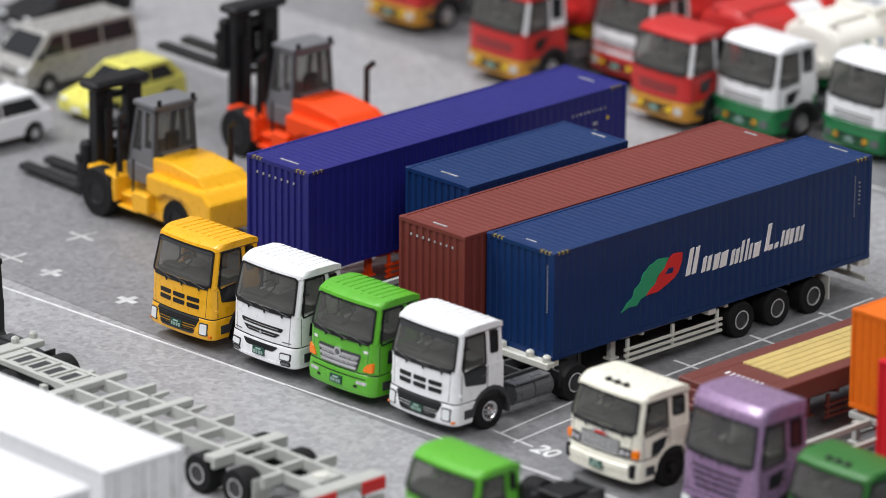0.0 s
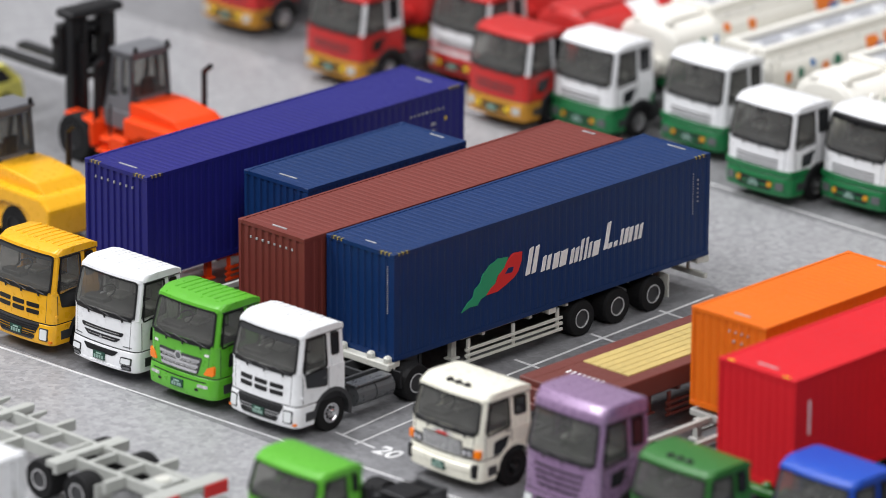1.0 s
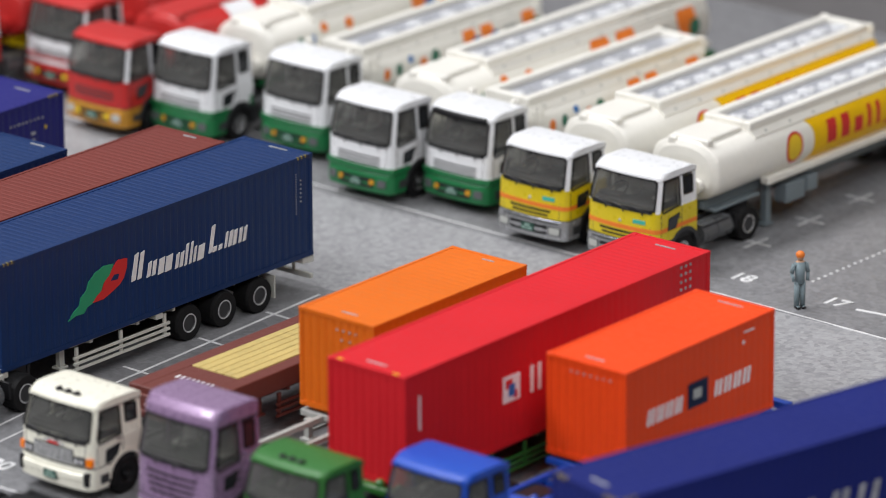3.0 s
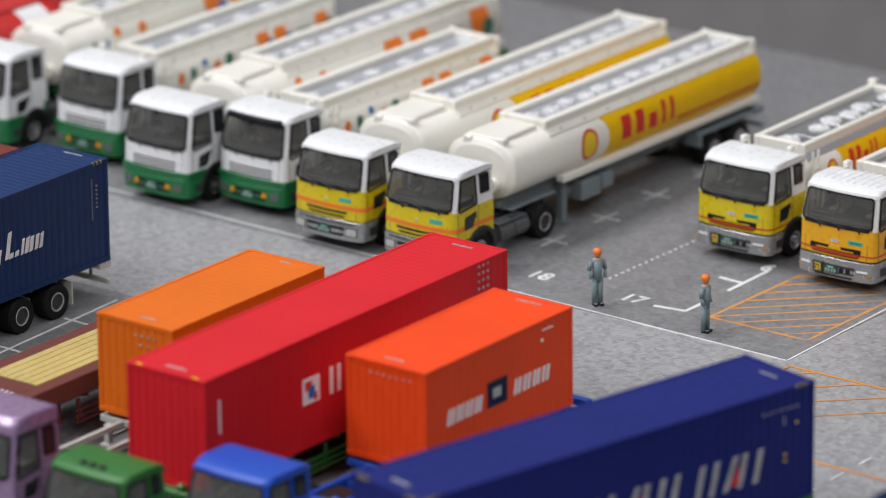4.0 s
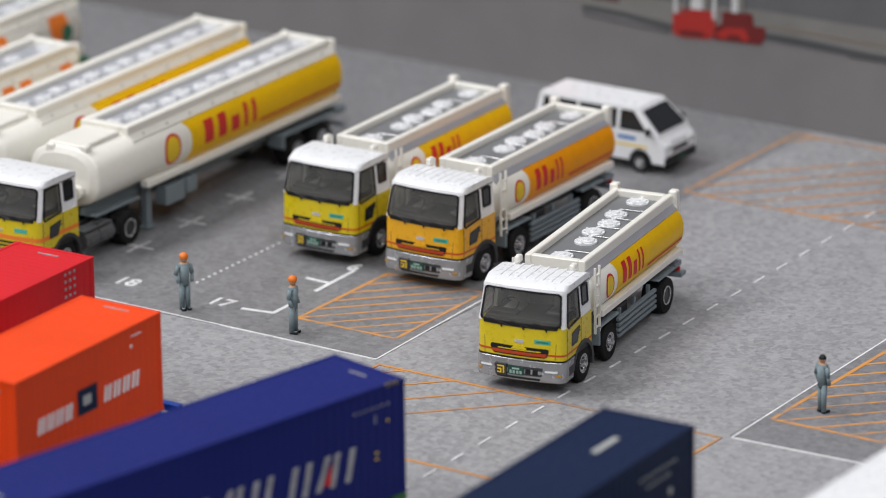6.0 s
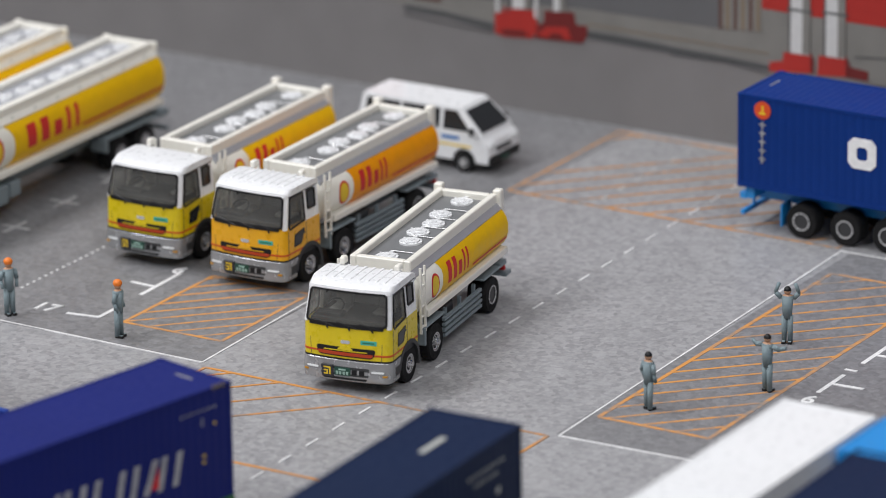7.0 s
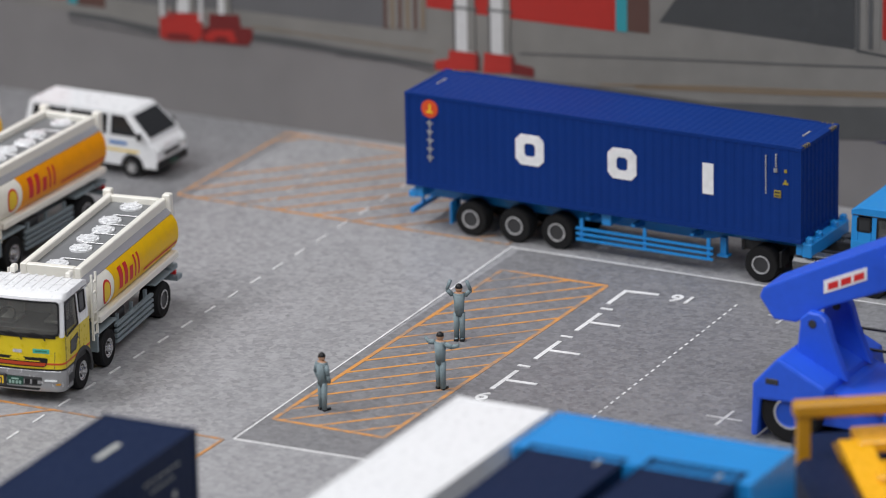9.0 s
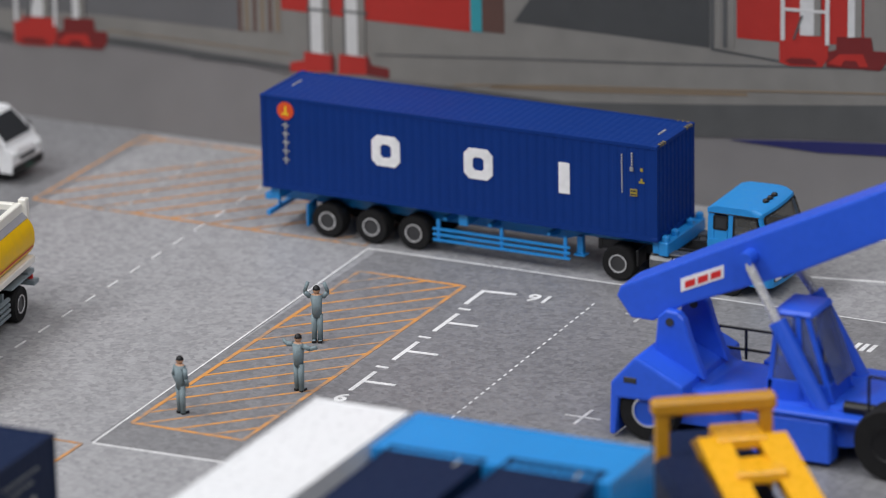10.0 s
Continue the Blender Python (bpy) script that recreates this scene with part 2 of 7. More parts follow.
def wave(n_len, pitch, depth):
    """Offsets (along, in) of a corrugated sheet's outline over a length."""
    n = max(1, round(n_len / pitch))
    p = n_len / n
    out = []
    for i in range(n):
        a = i * p
        out += [(a, 0), (a + p * 0.42, 0), (a + p * 0.55, depth), (a + p * 0.87, depth)]
    return out + [(n_len, 0)]


def sheet(bm, outline, fa, fb):
    """A folded sheet between two edges: fa and fb turn (along, in) into places."""
    a = [bm.verts.new(fa(u, d)) for u, d in outline]
    c = [bm.verts.new(fb(u, d)) for u, d in outline]
    for i in range(len(a) - 1):
        bm.faces.new((a[i], a[i + 1], c[i + 1], c[i]))


def container(name, label, m, x, y, turn=0.0, z=1.1, length=12.19, high=2.9, wide=2.44, group="shipping containers", roof=None,
              flat_side=False):
    t = thing(name, label, "container", x, y, turn, z, group)
    L, W, H, e = length, wide, high, 0.09
    part("body", bars((0.1, L - 0.1, 0.1, W - 0.1, 0.02, H - 0.06)), m, t)
    bm = bmesh.new()
    for y0, y1 in ((0, e), (W - e, W)):
        for z0, z1 in ((0, 0.14), (H - 0.1, H)):
            box(bm, 0.1, L - 0.1, y0, y1, z0, z1)
        for x0, x1 in ((0, 0.12), (L - 0.12, L)):
            box(bm, x0, x1, y0, y0 + e, 0.1, H - 0.1)
    for x0, x1 in ((0, 0.1), (L - 0.1, L)):
        for z0, z1 in ((0, 0.14), (H - 0.11, H)):
            box(bm, x0, x1, 0.1, W - 0.1, z0, z1)
    part("frame", bm, m, t)
    dp = 0.006 if flat_side else 0.013
    for y0, s in ((0.012, 1), (W - 0.012, -1)):
        bm = bmesh.new()
        sheet(bm, wave(L - 0.24, 0.27, dp), lambda u, d: (0.12 + u, y0 + s * d, 0.13), lambda u, d: (0.12 + u, y0 + s * d, H - 0.09))
        part("side_panel", bm, m, t)
    bm = bmesh.new()
    sheet(bm, wave(W - 0.18, 0.24, 0.02 if flat_side else 0.045), lambda u, d: (0.012 + d, 0.09 + u, 0.13), lambda u, d: (0.012 + d, 0.09 + u, H - 0.10))
    part("front_panel", bm, m, t)
    bm = bmesh.new()
    sheet(bm, wave(L - 0.2, 0.23, 0.003 if flat_side else 0.007), lambda u, d: (0.1 + u, 0.06, H - 0.012 - d), lambda u, d: (0.1 + u, W - 0.06, H - 0.012 - d))
    part("roof", bm, roof or m, t)
    for k in range(2):
        y0 = 0.1 + k * (W / 2 - 0.1)
        d = part("door", bars((L - 0.06, L - 0.012, y0 + 0.02, y0 + W / 2 - 0.12, 0.16, H - 0.13), b=0.01), m, t)
        for yy in (y0 + 0.3, y0 + 0.85):
            bm = bmesh.new()
            tube(bm, (L, yy, 0.14), (L, yy, H - 0.12), 0.022, 6)
            part("locking_bar", bm, SILVER, d)
    bm = bmesh.new()
    box(bm, -0.012, 0.17, -0.012, 0.15, -0.004, 0.12, b=0.015, seg=1)
    first = part("corner_casting", bm, m, t)
    for cx, cy, cz in ((0, 1, 0), (1, 0, 0), (1, 1, 0), (0, 0, 1), (0, 1, 1), (1, 0, 1), (1, 1, 1)):
        o = new("corner_casting", first.data)
        o.parent = t
        o.location = (cx * (L - 0.158) * K, cy * (W - 0.138) * K, cz * (H - 0.112) * K)
    return t


def plate_marks(t, name, m, cells, y=0.0, out=-1, label=""):
    """Printed blocks on a side at y; each stands a hair prouder than the last."""
    bm = bmesh.new()
    for i, (u0, u1, v0, v1) in enumerate(cells):
        a, c = sorted((y - out * 0.03, y + out * (0.006 + 0.0015 * i)))
        box(bm, u0, u1, a, c, v0, v1)
    return part(name, bm, m, t, label)


def code_bars(t, m, cells, face="side", L=12.19, H=2.9, W=2.44, depth=0.006):
    """Small printed bars, one mesh: cells are (u0, u1, v0, v1) on a face."""
    bm = bmesh.new()
    for u0, u1, v0, v1 in cells:
        k = 0.18 if face == "roof" else 0.24
        du, dv = (u1 - u0) * k, (v1 - v0) * k
        u0, u1, v0, v1 = u0 + du, u1 - du, v0 + dv, v1 - dv
        if face == "side":
            box(bm, u0, u1, -depth, 0.03, v0, v1)
        elif face == "front":
            box(bm, -depth, 0.03, u0, u1, v0, v1)
        elif face == "roof":
            box(bm, u0, u1, v0, v1, H - 0.03, H + depth)
        else:
            box(bm, L - 0.03, L + depth, u0, u1, v0, v1)
    return tagged(part("printed_mark", bm, m, t), kind="stuff")


def hazard(t, L=12.19, H=2.9, W=2.44):
    """Yellow and black corner stripes along the top edges at both ends."""
    bm, bk = bmesh.new(), bmesh.new()
    for x0 in (0.16, L - 0.6):
        for i in range(6):
            b = bm if i % 2 == 0 else bk
            box(b, x0 + i * 0.075, x0 + i * 0.075 + 0.04, -0.005, 0.06, H - 0.07, H + 0.004)
    for y0 in (0.16, W - 0.56):
        for i in range(6):
            b = bm if i % 2 == 0 else bk
            box(b, -0.005, 0.09, y0 + i * 0.07, y0 + i * 0.07 + 0.038, H - 0.07, H + 0.004)
    tagged(part("corner_stripe", bm, STRIPEYEL, t), kind="stuff")
    tagged(part("corner_stripe", bk, MARKDARK, t), kind="stuff")


# ---- truck cabs and chassis ----


def round_front(bm, w, reach=0.2):
    """Rounds the upright corners at the front of a cab part."""
    es = []
    for e in bm.edges:
        a, c = (v.co for v in e.verts)
        if abs(a.y - c.y) < 1e-4 and max(a.x, c.x) < reach and abs(a.z - c.z) > 0.015 and len(e.link_faces) == 2:
            es.append(e)
    bmesh.ops.bevel(bm, geom=es, offset=w, segments=4, profile=0.5, affect="EDGES", clamp_overlap=True)


def front_x(z):
    """Where the cab's front skin lies at a height: the bumper bulges, the panel above leans back."""
    if z < 0.62:
        return -0.03 - (z - 0.36) * 0.115
    if z < 0.935:
        return -0.06 + (z - 0.62) * 0.19
    return 0.02 + (z - 0.95) * 0.052


CAB_W = 1.235


def bowed(bm, depth=0.13):
    """Bends a cab part round the curved front: its outer ends lie further back than its middle."""
    ys = [v.co.y for v in bm.verts]
    for cut in (-1.0, -0.75, -0.4, 0.0, 0.4, 0.75, 1.0):
        if min(ys) < cut - 0.06 and max(ys) > cut + 0.06:
            bmesh.ops.bisect_plane(bm, geom=list(bm.verts) + list(bm.edges) + list(bm.faces), plane_co=(0, cut, 0), plane_no=(0, 1, 0))
    for v in bm.verts:
        k = min(1.0, max(0.0, (1.0 - v.co.x) / 0.9))
        v.co.x += depth * k * (abs(v.co.y) / CAB_W) ** 2.2
    return bm


def rounded_quad(pts, r, inset=0.0, n=4):
    """A four-cornered outline with rounded corners, drawn in by an inset."""
    p = [Vector(q) for q in pts]
    lu = ((p[1] - p[0]).length + (p[2] - p[3]).length) / 2
    lv = ((p[3] - p[0]).length + (p[2] - p[1]).length) / 2
    out = []
    for cu, cv, a0 in ((0, 0, 180), (1, 0, 270), (1, 1, 0), (0, 1, 90)):
        for i in range(n + 1):
            a = radians(a0 + 90 * i / n)
            mu = (inset + r * (1 + math.cos(a) if cu == 0 else 1 - math.cos(a))) if r else inset
            mv = (inset + r * (1 + math.sin(a) if cv == 0 else 1 - math.sin(a))) if r else inset
            u = mu / lu if cu == 0 else 1 - mu / lu
            v = mv / lv if cv == 0 else 1 - mv / lv
            out.append((p[0] * (1 - u) + p[1] * u) * (1 - v) + (p[3] * (1 - u) + p[2] * u) * v)
    return out


def ring_plate(bm, outer, inner, out, t):
    """A raised frame between two outlines."""
    o = Vector(out).normalized() * t
    n = len(outer)
    rows = [[bm.verts.new(q) for q in outer], [bm.verts.new(q + o) for q in outer], [bm.verts.new(q + o) for q in inner], [bm.verts.new(q) for q in inner]]
    for a, c in zip(rows, rows[1:] + rows[:1]):
        for i in range(n):
            bm.faces.new((a[i], a[(i + 1) % n], c[(i + 1) % n], c[i]))
    bmesh.ops.recalc_face_normals(bm, faces=bm.faces)


def slab(bm, outline, out, t):
    o = Vector(out).normalized() * t
    a = [bm.verts.new(q) for q in outline]
    c = [bm.verts.new(q + o) for q in outline]
    n = len(a)
    fs = [bm.faces.new(a), bm.faces.new(c[::-1])] + [bm.faces.new((a[(i + 1) % n], a[i], c[i], c[(i + 1) % n])) for i in range(n)]
    bmesh.ops.recalc_face_normals(bm, faces=fs)


def cab(t, body, roof=None, pillar=None, bumper=None, high=2.95, grille="slots", lower=None, stripe=None, visor=False, lamps=LAMP,
        plate=PLATE, roof_lamps=False, belt=1.78, low_glass="small", surround=DARK, shade=0.0, deep=1.95, glass_top=None, emblem=None, ribs=True,
        side_low=True, arch_m=DARK, markers=None, plate_y=0.0, stripe_z=1.085):
    roof, pillar, bumper = roof or body, pillar or body, bumper or body
    W = CAB_W

    def cpart(name, bm, m, parent, label=""):
        return part(name, bowed(bm), m, parent, label)

    def front_plate(bm, pts, out=0.014, r=0.03, back=0.06):
        """A raised shape on the front: four (y, z) corners, rounded."""
        flat = rounded_quad([(0, y, z) for y, z in pts], r, n=3)
        a = [bm.verts.new((front_x(q.z) - out, q.y, q.z)) for q in flat]
        c = [bm.verts.new((front_x(q.z) + back, q.y, q.z)) for q in flat]
        n = len(a)
        fs = [bm.faces.new(a), bm.faces.new(c[::-1])] + [bm.faces.new((a[(i + 1) % n], a[i], c[i], c[(i + 1) % n])) for i in range(n)]
        bmesh.ops.recalc_face_normals(bm, faces=fs)

    def shape(name, m, parent, *quads, out=0.014, r=0.03, label=""):
        bm = bmesh.new()
        for i, q in enumerate(quads):
            front_plate(bm, q, out + 0.0006 * i, r)
        return cpart(name, bm, m, parent, label)

    def span(w0, w1, z0, z1, c=0.0):
        """Corners of a symmetric shape: half width w0 at the bottom, w1 at the top."""
        return [(c - w0, z0), (c + w0, z0), (c + w1, z1), (c - w1, z1)]

    arch = [(1.35 + 0.63 * math.cos(radians(a)), 0.5 + 0.63 * math.sin(radians(a))) for a in range(46, 135, 11)]
    bm = bmesh.new()
    extrude_profile(bm, [(0.02, 0.93), (0.06, belt), (deep, belt), (deep, 0.93)] + arch, -W, W)
    round_front(bm, 0.17)
    bevel_all(bm, 0.035, 2, 0.6)
    hull = soft_shade(cpart("cab_body", bm, body, t))
    # black wheel arches
    for s in (-1, 1):
        bm = bmesh.new()
        ang = [radians(a) for a in range(-14, 195, 19)]
        ring = [(1.35 + 0.70 * math.cos(a), 0.5 + 0.70 * math.sin(a)) for a in ang] + [(1.35 + 0.59 * math.cos(a), 0.5 + 0.59 * math.sin(a)) for a in reversed(ang)]
        extrude_profile(bm, ring, s * (W - 0.32), s * (W + 0.018))
        part("wheel_arch", bm, arch_m, t)
    # bumper and step
    bm = bmesh.new()
    extrude_profile(bm, [(-0.03, 0.36), (-0.06, 0.62), (0.0, 0.935), (0.80, 0.935), (0.66, 0.36)], -W - 0.012, W + 0.012)
    round_front(bm, 0.19)
    bevel_all(bm, 0.045, 3, 0.6)
    bp = soft_shade(cpart("bumper", bm, bumper, t))
    if lower:
        cpart("lower_panel", bars((0.0, 0.9, -W - 0.012, W + 0.012, 0.95, 1.12), (1.78, deep - 0.02, -W - 0.012, W + 0.012, 0.95, 1.30), b=0.01), lower, t)
    bm = bmesh.new()
    gap = 0.045 if grille == "mouth" else 0.026
    extrude_profile(bm, [(0.006, 0.926), (0.006, 0.926 + gap), (0.88, 0.926 + gap), (0.88, 0.926)], -W - 0.004, W + 0.004)
    round_front(bm, 0.17)
    cpart("panel_gap", bm, BLACK, t)
    cpart("cowl", bars((0.03, 0.09, -W + 0.2, W - 0.2, belt - 0.05, belt + 0.03), b=0.01), BLACK, t)
    # upper frame
    tz, tx, tw = glass_top or high - 0.21, 0.32, 1.15

    def upright(name, low, top_):
        bm = bmesh.new()
        hexa(bm, low + top_)
        bmesh.ops.recalc_face_normals(bm, faces=bm.faces)
        bevel_all(bm, 0.018, 1)
        cpart(name, bm, pillar, t)
    zl, zh = belt - 0.03, tz + 0.05
    for s in (-1, 1):
        a, c = s * (W - 0.012), s * tw
        a2, c2 = s * (W - 0.12), s * (tw - 0.11)
        upright("front_pillar", [(0.10, a, zl), (0.20, a, zl), (0.17, a2, zl), (0.055, a2, zl)], [(tx + 0.05, c, zh), (tx + 0.14, c, zh), (tx + 0.11, c2, zh), (tx, c2, zh)])
        for x0, x1 in ((1.20, 1.36), (deep - 0.20, deep - 0.08)):
            upright("door_pillar", [(x0, a, zl), (x1, a, zl), (x1, a2, zl), (x0, a2, zl)], [(x0, c, zh), (x1, c, zh), (x1, c2, zh), (x0, c2, zh)])
        zm = belt + 0.28
        wm = s * (W - 0.035)
        upright("side_panel", [(1.36, a, zl), (deep - 0.2, a, zl), (deep - 0.2, a2, zl), (1.36, a2, zl)], [(1.36, wm, zm), (deep - 0.2, wm, zm), (deep - 0.2, a2, zm), (1.36, a2, zm)])
    upright("rear_wall", [(deep - 0.10, -W + 0.02, zl), (deep, -W + 0.02, zl), (deep, W - 0.02, zl), (deep - 0.10, W - 0.02, zl)],
            [(deep - 0.10, -tw, zh), (deep, -tw, zh), (deep, tw, zh), (deep - 0.10, tw, zh)])
    bm = bmesh.new()
    extrude_profile(bm, [(tx - 0.045, tz), (tx - 0.01, tz + (high - tz) * 0.5), (tx + 0.16, high - 0.02), (tx + 0.6, high), (deep - 0.25, high - 0.01), (deep, high - 0.08), (deep, tz)], -tw - 0.03, tw + 0.03)
    round_front(bm, 0.18, 0.7)
    bevel_all(bm, 0.07, 3, 0.5)
    rf = soft_shade(cpart("roof", bm, roof, t))
    cpart("roof_gutter", bars((tx + 0.05, deep - 0.05, -tw - 0.036, tw + 0.036, tz + 0.004, tz + 0.022)), DARK, rf)
    if ribs:
        bm = bmesh.new()
        for i in range(8):
            yy = -0.84 + i * 0.24
            box(bm, 0.72, deep - 0.16, yy - 0.04, yy + 0.04, high - 0.03, high + 0.014, b=0.012, seg=1)
        part("roof_rib", bm, roof, rf)
    if roof_lamps:
        for yy in (-0.3, 0.0, 0.3):
            part("roof_lamp", bars((0.54, 0.70, yy - 0.07, yy + 0.07, high - 0.06, high + 0.07), b=0.03), BLACK, rf)
        part("roof_lamp_bar", bars((0.58, 0.66, -0.42, 0.42, high - 0.03, high + 0.022), b=0.01), BLACK, rf)

    # glass with black seals
    def pane(name, pts, out, parent=t, r=0.09, seal=0.045, m=None, proud=0.03):
        bm = bmesh.new()
        slab(bm, rounded_quad(pts, r, seal * 0.6), out, 0.012)
        g = cpart(name, bm, m or GLASS, parent)
        bm = bmesh.new()
        ring_plate(bm, rounded_quad(pts, r), rounded_quad(pts, max(0.02, r - seal * 0.5), seal), out, proud)
        cpart("window_seal", bm, BLACK, g)
        return g
    lo, hi = (0.048, belt + 0.02), (tx - 0.02, tz + 0.03)
    ws = pane("windscreen", [(lo[0], -W + 0.09, lo[1]), (lo[0], W - 0.09, lo[1]), (hi[0], tw - 0.075, hi[1]), (hi[0], -tw + 0.075, hi[1])], (-1, 0, 0.27), r=0.11)
    if shade:
        k = 1 - shade
        mid = (lo[0] + (hi[0] - lo[0]) * k, lo[1] + (hi[1] - lo[1]) * k)
        bm = bmesh.new()
        slab(bm, [Vector(q) for q in ((mid[0], -tw + 0.09, mid[1]), (mid[0], tw - 0.09, mid[1]), (hi[0], tw - 0.09, hi[1] - 0.02), (hi[0], -tw + 0.09, hi[1] - 0.02))], (-1, 0, 0.27), 0.022)
        cpart("shade_band", bm, DARK, ws)
    for s in (-1, 1):
        pane("side_window", [(0.24, s * (W - 0.018), belt - 0.07), (1.20, s * (W - 0.018), belt + 0.02), (1.20, s * tw, tz - 0.01), (tx + 0.12, s * tw, tz - 0.01)], (0, s, 0.08), r=0.06)
        pane("quarter_window", [(1.37, s * (W - 0.045), belt + 0.26), (deep - 0.17, s * (W - 0.045), belt + 0.26), (deep - 0.17, s * (tw + 0.01), tz - 0.05), (1.37, s * (tw + 0.01), tz - 0.05)], (0, s, 0.08), r=0.05, m=CARGLASS)
        # door outline and handle
        cpart("door_seam", bars((1.224, 1.244, s * (W + 0.001) - 0.003, s * (W + 0.001) + 0.003, 1.05, belt), (0.19, 0.21, s * (W + 0.001) - 0.003, s * (W + 0.001) + 0.003, 0.98, belt - 0.06)), DARK, hull)
        cpart("door_handle", bars((1.02, 1.17, s * W - 0.02, s * W + 0.03, 1.5, 1.545), b=0.01), DARK, hull)
        part("wheel_arch_lining", bars((0.98, 1.72, s * (W - 0.06) - 0.03, s * (W - 0.06) + 0.03, 0.9, 1.08)), BLACK, t)
        cpart("step_recess", bars((0.30, 0.66, s * (W + 0.01) - 0.012, s * (W + 0.01) + 0.006, 0.50, 0.74), b=0.005), DARK, bp)
        # the door's lower glass
        if side_low:
            y0 = s * (W - 0.004)
            if low_glass == "tall":
                q = [(0.36, y0, belt - 0.40), (1.18, y0, belt - 0.50), (1.19, y0, belt + 0.0), (0.27, y0, belt - 0.03)]
            else:
                q = [(0.52, y0, belt - 0.60), (0.98, y0, belt - 0.58), (1.16, y0, belt - 0.16), (0.56, y0, belt - 0.24)]
            pane("low_door_window", q, (0, s, 0), hull, r=0.05, seal=0.03, m=CARGLASS, proud=0.016)
        shape("panel_line", DARK, hull, [(s * 0.985 - 0.007, 0.98), (s * 0.985 + 0.007, 0.98), (s * 1.02 + 0.007, belt - 0.05), (s * 1.02 - 0.007, belt - 0.05)], out=0.003, r=0.0)

    def lamp_pair(z0, z1, y0, y1, m, rim, out=0.03):
        for s in (-1, 1):
            q = lambda e: [(s * y0 - s * e, z0 - e), (s * y1 + s * e, z0 - e), (s * y1 + s * e, z1 + e), (s * y0 - s * e, z1 + e)]
            sr = shape("headlamp_surround", rim, bp, q(0.028), out=out - 0.008, r=0.035)
            shape("headlamp", m, sr, q(0.0), out=out, r=0.03)

    # the front, by kind of cab
    if grille == "slots":
        gr = shape("grille", BLACK, hull, *[[(yc - 0.215, zz), (yc + 0.215, zz), (yc + 0.225, zz + 0.115), (yc - 0.225, zz + 0.115)] for zz in (1.15, 1.33) for yc in (-0.54, 0.0, 0.54)])
        it = shape("intake", DARK, bp, span(0.62, 0.82, 0.47, 0.93), out=0.02, r=0.07)
        tagged(shape("intake_bar", BLACK, it, *[span(0.60 + 0.2 * i / 5, 0.61 + 0.2 * i / 5, 0.53 + 0.065 * i, 0.555 + 0.065 * i) for i in range(6)], out=0.028, r=0.006), kind="stuff")
        lamp_pair(0.52, 0.80, 0.86, 1.08, lamps, surround)
        for s in (-1, 1):
            shape("side_marker", AMBERLENS, bp, [(s * 1.12, 0.44), (s * 1.20, 0.44), (s * 1.20, 0.50), (s * 1.12, 0.50)], out=0.012, r=0.015)
            cpart("mirror_stay", bars((0.12, 0.22, s * W - 0.02, s * W + 0.05, 1.10, 1.2), b=0.02), body, hull)
    elif grille == "wide":
        gr = shape("grille", BLACK, hull, span(0.74, 0.80, 1.27, 1.38), span(0.52, 0.70, 1.09, 1.21), out=0.012, r=0.045)
        shape("grille_lip", SILVER, gr, span(0.62, 0.63, 1.32, 1.332), span(0.50, 0.51, 1.145, 1.155), out=0.02, r=0.004)
        shape("front_emblem", CHROME, gr, [(-0.05, 1.11), (0.05, 1.11), (0.01, 1.19), (-0.01, 1.19)], out=0.03, r=0.0)
        shape("intake", BLACK, bp, span(0.50, 0.66, 0.72, 0.86), out=0.014, r=0.05)
        shape("lower_lip", body, bp, span(0.75, 0.82, 0.40, 0.46), out=0.03, r=0.02)
        lamp_pair(0.60, 0.74, 0.78, 1.08, lamps, BLACK)
        lamp_pair(0.45, 0.52, 0.80, 1.06, GUN, BLACK, 0.024)
        shape("corner_line", GUN, hull, *[[(s * 0.78, 1.02), (s * 1.06, 1.02), (s * 1.06, 1.045), (s * 0.78, 1.045)] for s in (-1, 1)], out=0.008, r=0.005)
    elif grille == "bars":
        gr = shape("grille", DARK, hull, span(0.66, 0.80, 0.98, 1.44), out=0.012, r=0.06)
        shape("grille_bar", CHROME, gr, *[span(0.64 + 0.04 * i, 0.665 + 0.04 * i, 1.01 + 0.145 * i, 1.09 + 0.145 * i) for i in range(3)], out=0.04, r=0.03)
        shape("grille_bar", SILVER, gr, *[span(0.60 + 0.04 * i, 0.61 + 0.04 * i, 1.11 + 0.145 * i, 1.13 + 0.145 * i) for i in range(2)], out=0.03, r=0.008)
        shape("bumper_hole", BLACK, bp, *[[(s * 0.62, 0.56), (s * 0.74, 0.56), (s * 0.74, 0.63), (s * 0.62, 0.63)] for s in (-1, 1)], out=0.012, r=0.03)
        lamp_pair(0.67, 0.75, 0.70, 1.04, SILVER, body, 0.014)
        shape("bumper_crease", BLACK, bp, span(0.95, 1.0, 0.80, 0.825), out=0.008, r=0.008)
        for s in (-1, 1):
            shape("side_marker", AMBERLENS, hull, [(s * 0.86, 1.02), (s * 1.18, 1.02), (s * 1.18, 1.30), (s * 0.98, 1.22)], out=0.03, r=0.05)
            shape("front_mark", MARK, hull, [(s * 0.86, 1.50), (s * 1.0, 1.50), (s * 1.0, 1.57), (s * 0.86, 1.57)], out=0.008, r=0.01)
    elif grille == "mesh":
        gr = shape("grille", DARK, hull, span(0.66, 0.66, 0.99, 1.37), out=0.02, r=0.03)
